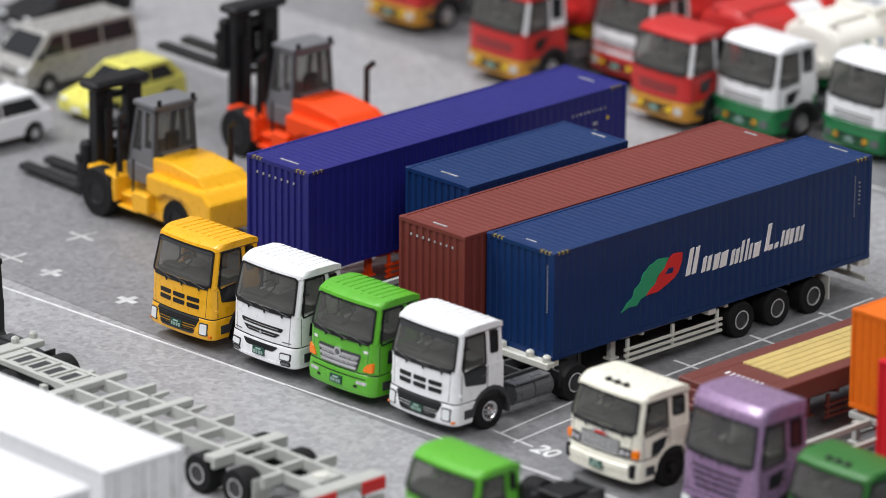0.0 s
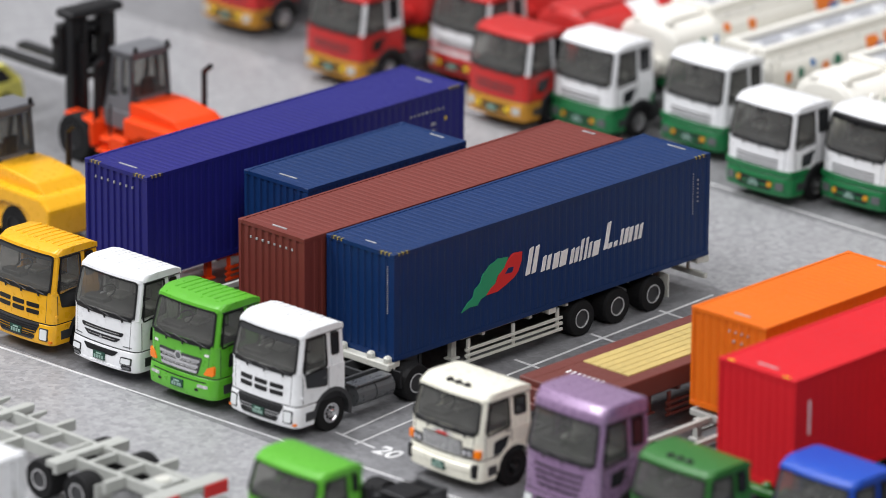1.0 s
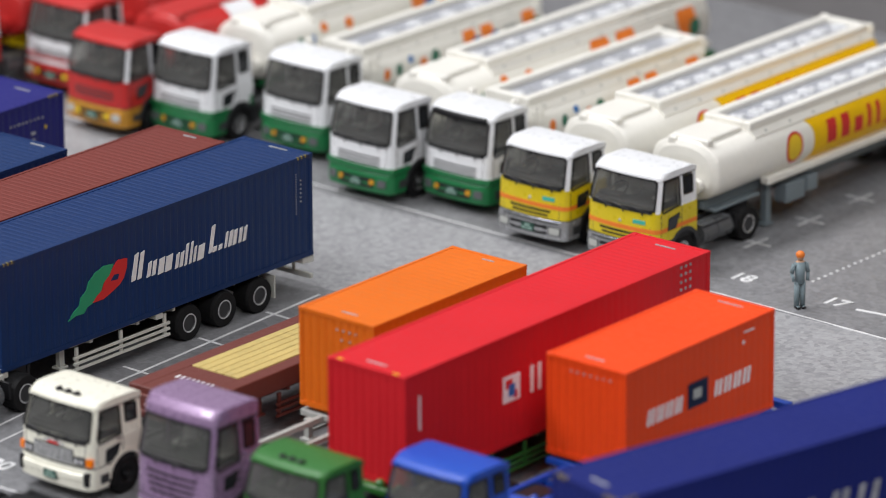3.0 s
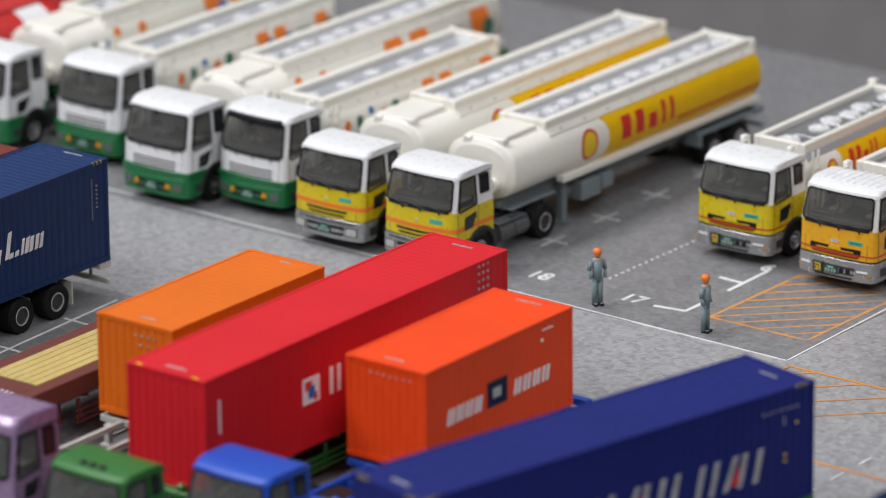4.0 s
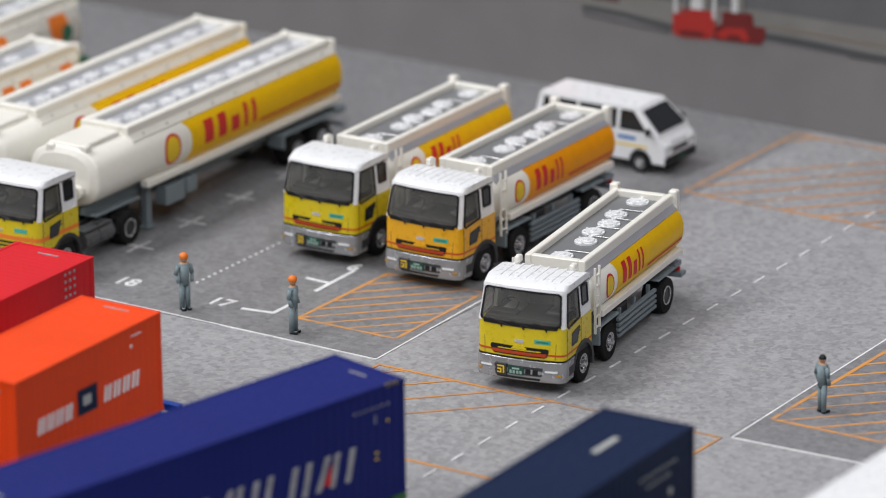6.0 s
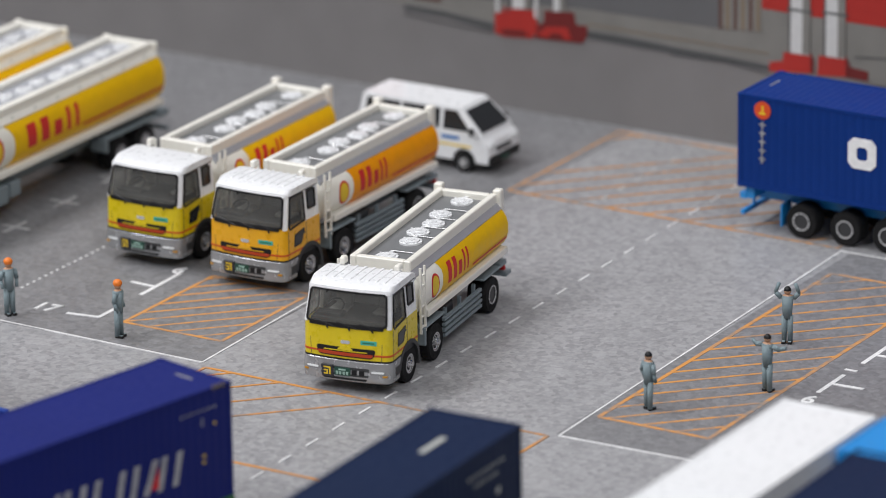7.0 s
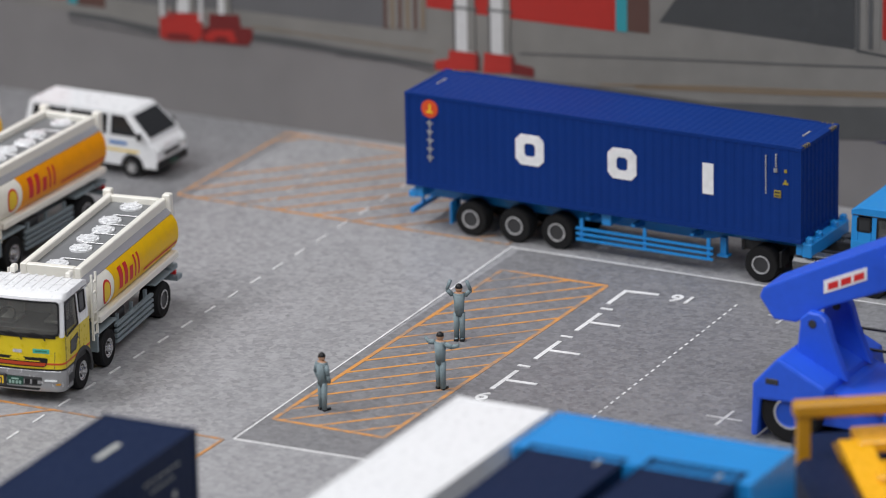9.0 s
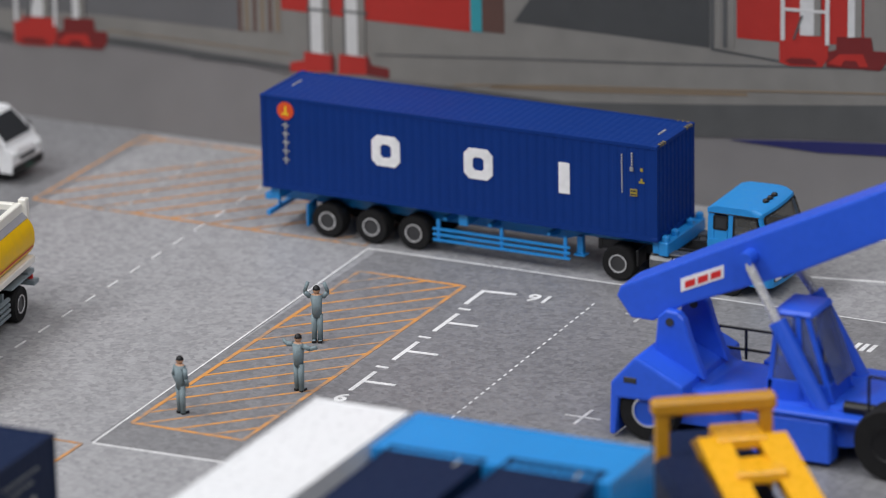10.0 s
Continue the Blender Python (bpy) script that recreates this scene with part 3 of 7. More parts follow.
        shape("grille_bar", SILVER, gr, *[span(0.65, 0.65, 1.0 + 0.062 * i, 1.03 + 0.062 * i) for i in range(6)], out=0.034, r=0.008)
        for s in (-1, 1):
            hs = shape("headlamp_surround", DARK, hull, [(s * 0.69, 0.99), (s * 1.02, 0.99), (s * 1.02, 1.22), (s * 0.69, 1.22)], out=0.02, r=0.02)
            for yc in (0.775, 0.935):
                bm = bmesh.new()
                tube(bm, (front_x(1.1) - 0.045, s * yc, 1.1), (front_x(1.1), s * yc, 1.1), 0.07, 12)
                cpart("headlamp", bm, CHROME, hs)
            shape("side_marker", AMBERLENS, hull, [(s * 1.05, 1.0), (s * 1.22, 1.0), (s * 1.22, 1.2), (s * 1.05, 1.2)], out=0.03, r=0.02)
            cpart("bumper_end", bars((-0.10, 0.06, s * 1.10 - 0.07, s * 1.10 + 0.07, 0.5, 0.86), b=0.03), BLACK, bp)
            shape("fog_lamp", MARKYEL, bp, [(s * 0.78, 0.66), (s * 0.94, 0.66), (s * 0.94, 0.73), (s * 0.78, 0.73)], out=0.02, r=0.015)
        cpart("bumper_beam", bars((-0.09, 0.05, -1.04, 1.04, 0.60, 0.80), b=0.03), bumper, bp)
        shape("red_chevron", MARKRED, hull, [(-0.22, 1.40), (0.22, 1.40), (0.12, 1.46), (-0.12, 1.46)], out=0.03, r=0.01)
        shape("chevron", SILVER, hull, [(-0.42, 1.42), (0.42, 1.42), (0.20, 1.50), (-0.20, 1.50)], out=0.02, r=0.02)
    elif grille == "mouth":
        gr = shape("grille", BLACK, hull, span(0.76, 0.84, 1.02, 1.27), out=0.012, r=0.08)
        shape("grille_bar", TAILRED, gr, span(0.74, 0.78, 1.055, 1.135), out=0.035, r=0.03)
        shape("grille_lip", body, gr, span(0.62, 0.58, 1.165, 1.19), out=0.022, r=0.01)
        shape("hood_bulge", body, hull, span(0.24, 0.12, 1.20, 1.30), out=0.022, r=0.05)
        shape("front_emblem", SILVER, hull, span(0.13, 0.13, 1.37, 1.46), out=0.012, r=0.04)
        shape("intake", BLACK, bp, span(0.60, 0.62, 0.415, 0.47), out=0.012, r=0.02)
        shape("plate_recess", DARK, bp, span(0.66, 0.68, 0.53, 0.76), out=0.008, r=0.03)
        shape("bumper_vent", BLACK, bp, *[[(-y0 - 0.07, 0.57), (-y0 + 0.07, 0.57), (-y0 + 0.07, 0.70), (-y0 - 0.07, 0.70)] for y0 in (0.28, 0.48)], out=0.014, r=0.02)
        lamp_pair(0.66, 0.71, 0.74, 1.08, lamps, surround, 0.018)
        for s in (-1, 1):
            shape("corner_lamp", AMBERDARK, bp, [(s * 1.04, 0.56), (s * 1.16, 0.56), (s * 1.16, 0.61), (s * 1.04, 0.61)], out=0.012, r=0.012)
    elif grille == "slit":
        shape("grille", BLACK, hull, span(0.70, 0.72, 1.13, 1.19), span(0.62, 0.64, 1.02, 1.07), out=0.012, r=0.02)
        shape("front_emblem", SILVER, hull, [(-0.06, 1.44), (0.06, 1.44), (0.01, 1.53), (-0.01, 1.53)], out=0.012, r=0.0)
        shape("intake", BLACK, bp, span(0.64, 0.66, 0.50, 0.76), out=0.012, r=0.03)
        shape("bumper_slot", DARK, bp, span(0.98, 1.0, 0.83, 0.875), out=0.008, r=0.01)
        lamp_pair(0.54, 0.73, 0.74, 1.06, lamps, DARK, 0.026)
    elif grille == "triple":
        gr = shape("grille", BLACK, hull, *[span(0.66 + 0.05 * i, 0.70 + 0.05 * i, 1.12 + 0.16 * i, 1.18 + 0.16 * i) for i in range(4)], out=0.012, r=0.025)
        shape("intake", DARK, bp, span(0.62, 0.70, 0.46, 0.84), out=0.016, r=0.06)
        lamp_pair(0.56, 0.80, 0.80, 1.10, lamps, surround)
    else:
        gr = shape("grille", DARK, hull, *[span(0.78, 0.80, zz, zz + 0.045) for zz in (1.15, 1.26, 1.37)], r=0.012)
        shape("intake", BLACK, bp, span(0.62, 0.64, 0.50, 0.78), out=0.016, r=0.04)
        lamp_pair(0.56, 0.78, 0.78, 1.06, lamps, surround)
    if markers:
        shape("front_marker", markers, bp, *[[(s * 0.50, 0.60), (s * 0.66, 0.60), (s * 0.66, 0.74), (s * 0.50, 0.74)] for s in (-1, 1)], out=0.03, r=0.02)
    if stripe:
        stripe_h = 0.05 if grille == "mouth" else 0.12
        bm = bmesh.new()
        extrude_profile(bm, [(front_x(stripe_z) - 0.008, stripe_z), (front_x(stripe_z) - 0.008, stripe_z + stripe_h), (deep - 0.03, stripe_z + stripe_h), (deep - 0.03, stripe_z)], -W - 0.006, W + 0.006)
        round_front(bm, 0.17)
        cpart("stripe", bm, stripe, hull, "orange-red stripe round the cab")
    # plate, wipers, emblem
    pz = 0.06 if grille == "mesh" else 0.036
    pl = shape("number_plate", plate, bp, [(plate_y - 0.22, 0.535), (plate_y + 0.22, 0.535), (plate_y + 0.22, 0.74), (plate_y - 0.22, 0.74)], out=pz, r=0.012, label="dark green number plate with illegible marks")
    shape("plate_mark", PLATEMARK, pl, *[[(plate_y + a, 0.56), (plate_y + a + 0.06, 0.56), (plate_y + a + 0.06, 0.645), (plate_y + a, 0.645)] for a in (-0.17, -0.08, 0.02, 0.11)],
          [(plate_y - 0.1, 0.675), (plate_y + 0.1, 0.675), (plate_y + 0.1, 0.71), (plate_y - 0.1, 0.71)], out=pz + 0.005, r=0.008)
    for y0 in (-0.95, -0.32, 0.30):
        bm = bmesh.new()
        tube(bm, (0.02, y0, belt - 0.02), (0.045, y0 + 0.56, belt + 0.10), 0.018, 5)
        tube(bm, (0.02, y0 + 0.18, belt - 0.10), (0.035, y0 + 0.26, belt + 0.06), 0.024, 5)
        cpart("wiper", bm, BLACK, t)
    if emblem:
        bm = bmesh.new()
        tube(bm, (front_x(1.42) - 0.06, 0, 1.36), (front_x(1.42) + 0.02, 0, 1.36), 0.13, 18)
        em = cpart("emblem", bm, emblem, hull)
        bm = bmesh.new()
        tube(bm, (front_x(1.42) - 0.066, 0, 1.36), (front_x(1.42) + 0.02, 0, 1.36), 0.085, 14)
        cpart("emblem_centre", bm, GUN, em)
    if visor:
        cpart("sun_visor", bars((tx - 0.14, tx + 0.02, -0.98, 0.98, tz - 0.06, tz + 0.12), b=0.02), BLACK, t)
    # inside
    part("dashboard", bars((0.24, 0.62, -1.05, 1.05, belt, belt + 0.13), (0.30, 0.6, 0.2, 0.95, belt + 0.12, belt + 0.24), b=0.02), INDARK, t)
    part("cab_floor", bars((0.22, deep - 0.11, -1.1, 1.1, belt + 0.002, belt + 0.012)), DARK, t)
    for yy in (-0.6, 0.6):
        st = part("seat", bars((1.0, 1.5, yy - 0.26, yy + 0.26, belt + 0.01, belt + 0.12), (1.42, 1.58, yy - 0.25, yy + 0.25, belt + 0.1, belt + 0.58), b=0.04), INSIDE, t)
        part("headrest", bars((1.44, 1.56, yy - 0.13, yy + 0.13, belt + 0.6, belt + 0.76), b=0.03), INSIDE, st)
    bm = bmesh.new()
    bmesh.ops.create_circle(bm, segments=14, radius=0.24, cap_ends=False, matrix=Matrix.Translation((0.78, 0.58, belt + 0.26)) @ Matrix.Rotation(radians(-35), 4, "Y"))
    ring = list(bm.verts)
    for i in range(14):
        tube(bm, ring[i].co.copy(), ring[(i + 1) % 14].co.copy(), 0.022, 5)
    part("steering_wheel", bm, BLACK, t)
    return hull


def tractor(name, label, x, y, turn=0.0, rear=(4.35,), frame_m=DARK, tank_m=GUN, rim=CHROME, **kw):
    t = thing(name, label, "truck", x, y, turn, group="parked truck models")
    cab(t, **kw)
    end = rear[-1] + 0.9
    for s in (-1, 1):
        part("frame_rail", bars((0.9, end, s * 0.42 - 0.05, s * 0.42 + 0.05, 0.62, 0.90), b=0.01), frame_m, t)
    wheels(t, (1.35,), y_out=1.2, rim=rim, dished=False)
    wheels(t, rear, y_out=1.22, w=0.56, rim=RIM)
    for s in (-1, 1):
        bm = bmesh.new()
        for i in range(2):
            tube(bm, (2.35 + i * 0.68, s * 0.9, 0.62), (2.99 + i * 0.68, s * 0.9, 0.62), 0.30, 16)
        part("fuel_tank", bm, tank_m, t)
        part("side_step", bars((2.3, 3.6, s * 0.95 - 0.2, s * 0.95 + 0.2, 0.90, 0.95), b=0.01), GUN, t)
        part("rear_fender", bars((rear[0] - 0.62, rear[0] - 0.55, s * 0.95 - 0.27, s * 0.95 + 0.27, 0.5, 0.95), b=0.01), BLACK, t)
    part("crossmember", bars((2.3, 2.45, -0.42, 0.42, 0.65, 0.86), (3.3, 3.4, -0.42, 0.42, 0.65, 0.86), (end - 0.1, end, -0.5, 0.5, 0.6, 0.9)), frame_m, t)
    part("fifth_wheel", bars((rear[0] - 0.5, rear[-1] + 0.4, -0.45, 0.45, 0.90, 1.0), b=0.03), BLACK, t)
    return t


def trailer(name, label, m, x, y, turn=0.0, length=12.19, axles=(7.3, 8.7, 10.1), rails=True, guard=(2.9, 6.5), group="container trailers", bolsters=(0.1, 6.0, 11.9),
            rim=RIM, y_out=1.20, lift=0.0):
    """A skeletal container trailer; local x runs from the container's front, y is centred."""
    t = thing(name, label, "trailer", x, y, turn, group=group)
    for s in (-1, 1):
        bm = bmesh.new()
        extrude_profile(bm, [(0.0, 1.06 + lift), (length, 1.06 + lift), (length, 0.78), (3.2, 0.74), (2.6, 0.92), (0.0, 0.94)], s * 0.5 - 0.06, s * 0.5 + 0.06)
        part("main_rail", bm, m, t)
    for bx in bolsters:
        part("bolster", bars((bx - 0.14, bx + 0.14, -1.2, 1.2, 0.92, 1.09 + lift), b=0.02), m, t)
    for bx in (3.4, 4.4, 5.2, 7.0, 8.0, 9.0, 10.0, 11.0):
        if bx < length:
            part("crossmember", bars((bx - 0.06, bx + 0.06, -0.46, 0.46, 0.82, 1.03)), m, t)
    for s in (-1, 1):
        for bx in (3.4, 5.2, 6.6):
            bm = bmesh.new()
            hexa(bm, [(bx - 0.05, s * 0.5, 0.84), (bx + 0.05, s * 0.5, 0.84), (bx + 0.05, s * 1.15, 0.98), (bx - 0.05, s * 1.15, 0.98),
                      (bx - 0.05, s * 0.5, 1.06), (bx + 0.05, s * 0.5, 1.06), (bx + 0.05, s * 1.15, 1.06), (bx - 0.05, s * 1.15, 1.06)])
            bmesh.ops.recalc_face_normals(bm, faces=bm.faces)
            part("outrigger", bm, m, t)
    # front bolster with twist locks
    for yy in (-1.1, -0.5, 0.5, 1.1):
        part("twist_lock", bars((-0.22, -0.02, yy - 0.1, yy + 0.1, 0.98, 1.26 + lift), b=0.05), m, t)
    part("front_bolster", bars((-0.24, 0.05, -1.24, 1.24, 0.88, 1.085 + lift), b=0.03), m, t)
    wheels(t, axles, y_out=y_out, w=0.56, rim=rim)
    for ax in axles:
        bm = bmesh.new()
        tube(bm, (ax, -0.8, 0.5), (ax, 0.8, 0.5), 0.09, 8)
        part("axle", bm, BLACK, t)
    for s in (-1, 1):
        part("landing_leg", bars((2.5, 2.68, s * 0.78 - 0.08, s * 0.78 + 0.08, 0.47, 0.98), (2.42, 2.76, s * 0.78 - 0.14, s * 0.78 + 0.14, 0.42, 0.48), b=0.01), m, t)
        if guard:
            g0, g1 = guard
            gr = bmesh.new()
            for zz in (0.40, 0.56, 0.72):
                box(gr, g0, g1, s * 1.16 - 0.03, s * 1.16 + 0.03, zz - 0.035, zz + 0.035)
            for xx in (g0 + 0.15, (g0 + g1) / 2, g1 - 0.15):
                box(gr, xx - 0.05, xx + 0.05, s * 1.12 - 0.03, s * 1.12 + 0.03, 0.36, 1.0)
            part("side_guard", gr, m, t)
        part("mudflap", bars((axles[-1] + 0.62, axles[-1] + 0.66, s * 0.9 - 0.28, s * 0.9 + 0.28, 0.25, 0.9)), m, t)
    part("rear_bumper", bars((length - 0.12, length, -1.2, 1.2, 0.42, 0.56), (length - 0.1, length - 0.04, -0.6, -0.5, 0.5, 0.95), (length - 0.1, length - 0.04, 0.5, 0.6, 0.5, 0.95), (length - 0.2, length + 0.02, -1.22, 1.22, 0.9, 1.08), b=0.01), m, t)
    return t

# ---- tankers ----


def tank_point(x, a, ry=1.2, rz=0.82, zc=2.12, off=0.0):
    """A place on the tank's skin; a is the angle from its near (-y) side, upwards."""
    c, s = math.cos(a), math.sin(a)
    k = 0.8
    return (x, -(ry + off) * math.copysign(abs(c) ** k, c), zc + (rz + off) * math.copysign(abs(s) ** k, s))


def tank_shell(bm, x0, x1, ry, rz, zc, n=32, dome=0.16):
    rings = []
    for x, k in ((x0 - dome, 0.5), (x0 - dome * 0.86, 0.78), (x0 - dome * 0.35, 0.96), (x0, 1.0), (x1, 1.0), (x1 + dome * 0.35, 0.96), (x1 + dome * 0.86, 0.78), (x1 + dome, 0.5)):
        rings.append([bm.verts.new((x, tank_point(0, 2 * math.pi * i / n, ry, rz, 0)[1] * k, zc + tank_point(0, 2 * math.pi * i / n, ry, rz, 0)[2] * k))
                      for i in range(n)])
    for a, c in zip(rings, rings[1:]):
        for i in range(n):
            bm.faces.new((a[i], a[(i + 1) % n], c[(i + 1) % n], c[i]))
    bm.faces.new(rings[0])
    bm.faces.new(rings[-1][::-1])
    bmesh.ops.recalc_face_normals(bm, faces=bm.faces)


def skin_patch(parent, name, m, x0, x1, a0, a1, geo, curve=0.0, sides=(-1,), off=0.008, label="", n=8):
    """Paint on the tank's side between two lengths and two angles; curve bows its front edge."""
    bm = bmesh.new()
    for s in sides:
        a_, c_ = [], []
        for i in range(n + 1):
            a = a0 + (a1 - a0) * i / n
            u = 2 * i / n - 1
            p = tank_point(x0 + curve * u * u, a, off=off, **geo)
            q = tank_point(x1, a, off=off, **geo)
            a_.append(bm.verts.new((p[0], p[1] * -s, p[2])))
            c_.append(bm.verts.new((q[0], q[1] * -s, q[2])))
        for i in range(n):
            bm.faces.new((a_[i], c_[i], c_[i + 1], a_[i + 1]))
    bmesh.ops.recalc_face_normals(bm, faces=bm.faces)
    ob = part(name, bm, m, parent, label, smooth=True)
    return ob


def skin_disc(parent, name, m, x, a, r, geo, off=0.01, squash=1.0, n=16, sides=(-1,)):
    bm = bmesh.new()
    for s in sides:
        ring = []
        for i in range(n):
            t = 2 * math.pi * i / n
            p = tank_point(x + r * math.cos(t), a + r * squash * math.sin(t) / geo["rz"] * 0.8, off=off, **geo)
            ring.append(bm.verts.new((p[0], p[1] * -s, p[2])))
        mid = []
        for k in (0.66, 0.33):
            row = []
            for i in range(n):
                t = 2 * math.pi * i / n
                p = tank_point(x + k * r * math.cos(t), a + k * r * squash * math.sin(t) / geo["rz"] * 0.8, off=off, **geo)
                row.append(bm.verts.new((p[0], p[1] * -s, p[2])))
            mid.append(row)
        for u, v in ((ring, mid[0]), (mid[0], mid[1])):
            for i in range(n):
                bm.faces.new((u[i], u[(i + 1) % n], v[(i + 1) % n], v[i]))
        bm.faces.new(mid[1])
    return part(name, bm, m, parent)


def manhole(parent, x, z, y=0.0, r=0.33):
    bm = bmesh.new()
    tube(bm, (x, y, z), (x, y, z + 0.05), r, 16)
    tube(bm, (x, y, z + 0.05), (x, y, z + 0.085), r * 0.74, 14)
    tube(bm, (x, y, z + 0.085), (x, y, z + 0.11), r * 0.3, 10)
    for i in range(6):
        a = 2 * math.pi * i / 6
        tube(bm, (x + r * 0.86 * math.cos(a), y + r * 0.86 * math.sin(a), z + 0.04), (x + r * 0.86 * math.cos(a), y + r * 0.86 * math.sin(a), z + 0.085), 0.035, 6)
    box(bm, x + r * 0.9, x + r * 1.3, y - 0.05, y + 0.05, z, z + 0.07)
    return part("manhole", bm, MANHOLE, parent)


def tank(t, x0, x1, geo, rim=(0.0, 1.0), holes=5, coam=0.34, style="shell", body=None, ladder=True, band=None):
    """A tank with its top walkway, on the thing t."""
    body = body or TANKW
    band = band or BANDYEL
    bm = bmesh.new()
    tank_shell(bm, x0 + 0.16, x1 - 0.16, **geo)
    sh = part("tank_shell", bm, body, t, smooth=False)
    for p in sh.data.polygons:
        p.use_smooth = abs(p.normal.x) < 0.5
    top, L = geo["zc"] + geo["rz"], x1 - x0
    r0, r1 = x0 + rim[0], x1 - 0.02
    short = L < 8
    hw, zb, zt = 0.86 if short else 0.82, top - 0.16, top + coam - 0.16
    th = 0.19 if short else 0.27
    # sloping shoulders and the coaming
    bm = bmesh.new()
    for s in (-1, 1):
        hexa(bm, [(r0, s * 0.97, zb - 0.16), (r1, s * 0.97, zb - 0.16), (r1, s * (hw - 0.02), zb + 0.02), (r0, s * (hw - 0.02), zb + 0.02),
                  (r0, s * 1.0, zb - 0.06), (r1, s * 1.0, zb - 0.06), (r1, s * hw, zb + 0.08), (r0, s * hw, zb + 0.08)])
    bmesh.ops.recalc_face_normals(bm, faces=bm.faces)
    # short tanks: grey colour stands in for shade on the white wall here
    part("shoulder_plate", bm, SHOULDER if L < 8 else body, t)
    cm = part("coaming", bars((r0, r1, -hw, -hw + th, zb, zt), (r0, r1, hw - th, hw, zb, zt), (r0, r0 + th, -hw + th, hw - th, zb, zt),
                              (r1 - th, r1, -hw + th, hw - th, zb, zt), b=0.025), body, t)
    part("walkway", bars((r0 + 0.12, r1 - 0.12, -hw + 0.12, hw - 0.12, zb + 0.02, top + 0.004)), DECK if short else SHOULDER, t, "grey sunken walkway between white walls")
    step = (r1 - r0 - 1.0) / max(1, holes - 1)
    for i in range(holes):
        xx = r0 + 0.5 + i * step
        if short and holes == 6:
            xx = r0 + (r1 - r0) * (0.10, 0.32, 0.45, 0.58, 0.71, 0.91)[i]
        manhole(t, xx, top, 0.06 * (-1) ** i, r=0.31 if short else 0.25)
        bm = bmesh.new()
        tube(bm, (xx + step * 0.45, -hw + 0.15, top + 0.04), (xx + step * 0.45, 0.1, top + 0.04), 0.014, 6)
        part("cross_pipe", bm, SILVER, t)
    if not short:
        bm = bmesh.new()
        for i in range(9):
            xx = r0 + 0.6 + i * (r1 - r0 - 1.2) / 8
            for s in (-1, 1):
                tube(bm, (xx, s * 0.93, zb - 0.06), (xx, s * 0.93, zb + 0.035), 0.03, 6)
        part("rivet", bm, GREY, t)
    # rear lugs, lower skirt
    for s in (-1, 1):
        part("rear_lug", bars((x1 - 0.05, x1 + (0.2 if short else 0.06), s * hw - 0.12, s * hw + 0.12, zb - (0.3 if short else 0), zt + (0.1 if short else 0.0)), b=0.03), body, t)
        part("skirt", bars((r0 + 0.4, x1 - 0.1, s * 1.05 - 0.16, s * 1.05 + 0.16, geo["zc"] - geo["rz"] + 0.04, geo["zc"] - geo["rz"] + 0.24), b=0.03), body, t)
    bm = bmesh.new()
    tube(bm, (x1 + 0.05, -0.5, geo["zc"] - 0.1), (x1 - 0.1, -0.5, geo["zc"] - 0.1), 0.12, 12)
    part("rear_valve", bm, SILVER, t)
    if ladder:
        bm = bmesh.new()
        for s in (-1, 1):
            for xx in (x0 + 0.0, x0 + 0.28):
                box(bm, xx - 0.025, xx + 0.025, s * 1.16 - 0.03, s * 1.16 + 0.03, 1.0, top + 0.05)
            for i in range(6):
                box(bm, x0, x0 + 0.28, s * 1.16 - 0.02, s * 1.16 + 0.02, 1.15 + i * 0.28, 1.19 + i * 0.28)
        part("ladder", bm, body, t)
    if style == "shell":
        b0 = x0 + (1.5 if L < 8 else 4.55)
        skin_patch(t, "colour_band", band, b0, x1 - 0.03, -0.72, 0.92 if L < 8 else 0.70, geo, curve=-0.28, label="yellow painted band along the tank's side", sides=(-1, 1))
        skin_patch(t, "red_line", MARKRED, b0 + (2.1 if L < 8 else 3.4), x1 - 0.1, -0.30, -0.21, geo, off=0.014, sides=(-1, 1))
        k = 1.45 if L < 8 else 2.6
        xx = b0 + 0.24 * k
        for w, hi in ((0.17, 0.42), (0.15, 0.42), (0.15, 0.16), (0.07, 0.42), (0.07, 0.42)):
            skin_patch(t, "red_mark", MARKRED, xx, xx + w * k, -0.22, hi, geo, off=0.015, n=4)
            xx += (w + 0.095) * k
        skin_disc(t, "round_badge", MARKRED, b0 - 0.36 * k, 0.0, 0.22 * (k + 1) / 2, geo, off=0.010, squash=1.25)
        skin_disc(t, "round_badge", MARKYEL, b0 - 0.36 * k, 0.0, 0.17 * (k + 1) / 2, geo, off=0.016, squash=1.25)
    elif style == "confetti":
        rnd = random.Random(round(x0 * 10 + L * 7))
        cols = (MARKORG, GREENINK, MARKBLU, MARKORG, GREENINK)
        for j in range(6):
            xx = x0 + 0.7 + j * 0.55
            skin_disc(t, "colour_dot", cols[j % 5], xx, rnd.uniform(-0.35, 0.4), rnd.uniform(0.10, 0.19), geo, squash=1.2, off=0.01 + 0.002 * j)
        for f in (0.52, 0.62, 0.86):
            xx = x0 + L * f
            skin_patch(t, "colour_block", MARKORG, xx, xx + L * 0.075, -0.2, 0.75, geo, curve=0.2, off=0.012)
            skin_disc(t, "colour_dot", MARKBLU if f < 0.8 else GREENINK, xx + L * 0.05 + 0.2, 0.0, 0.26, geo, off=0.016)
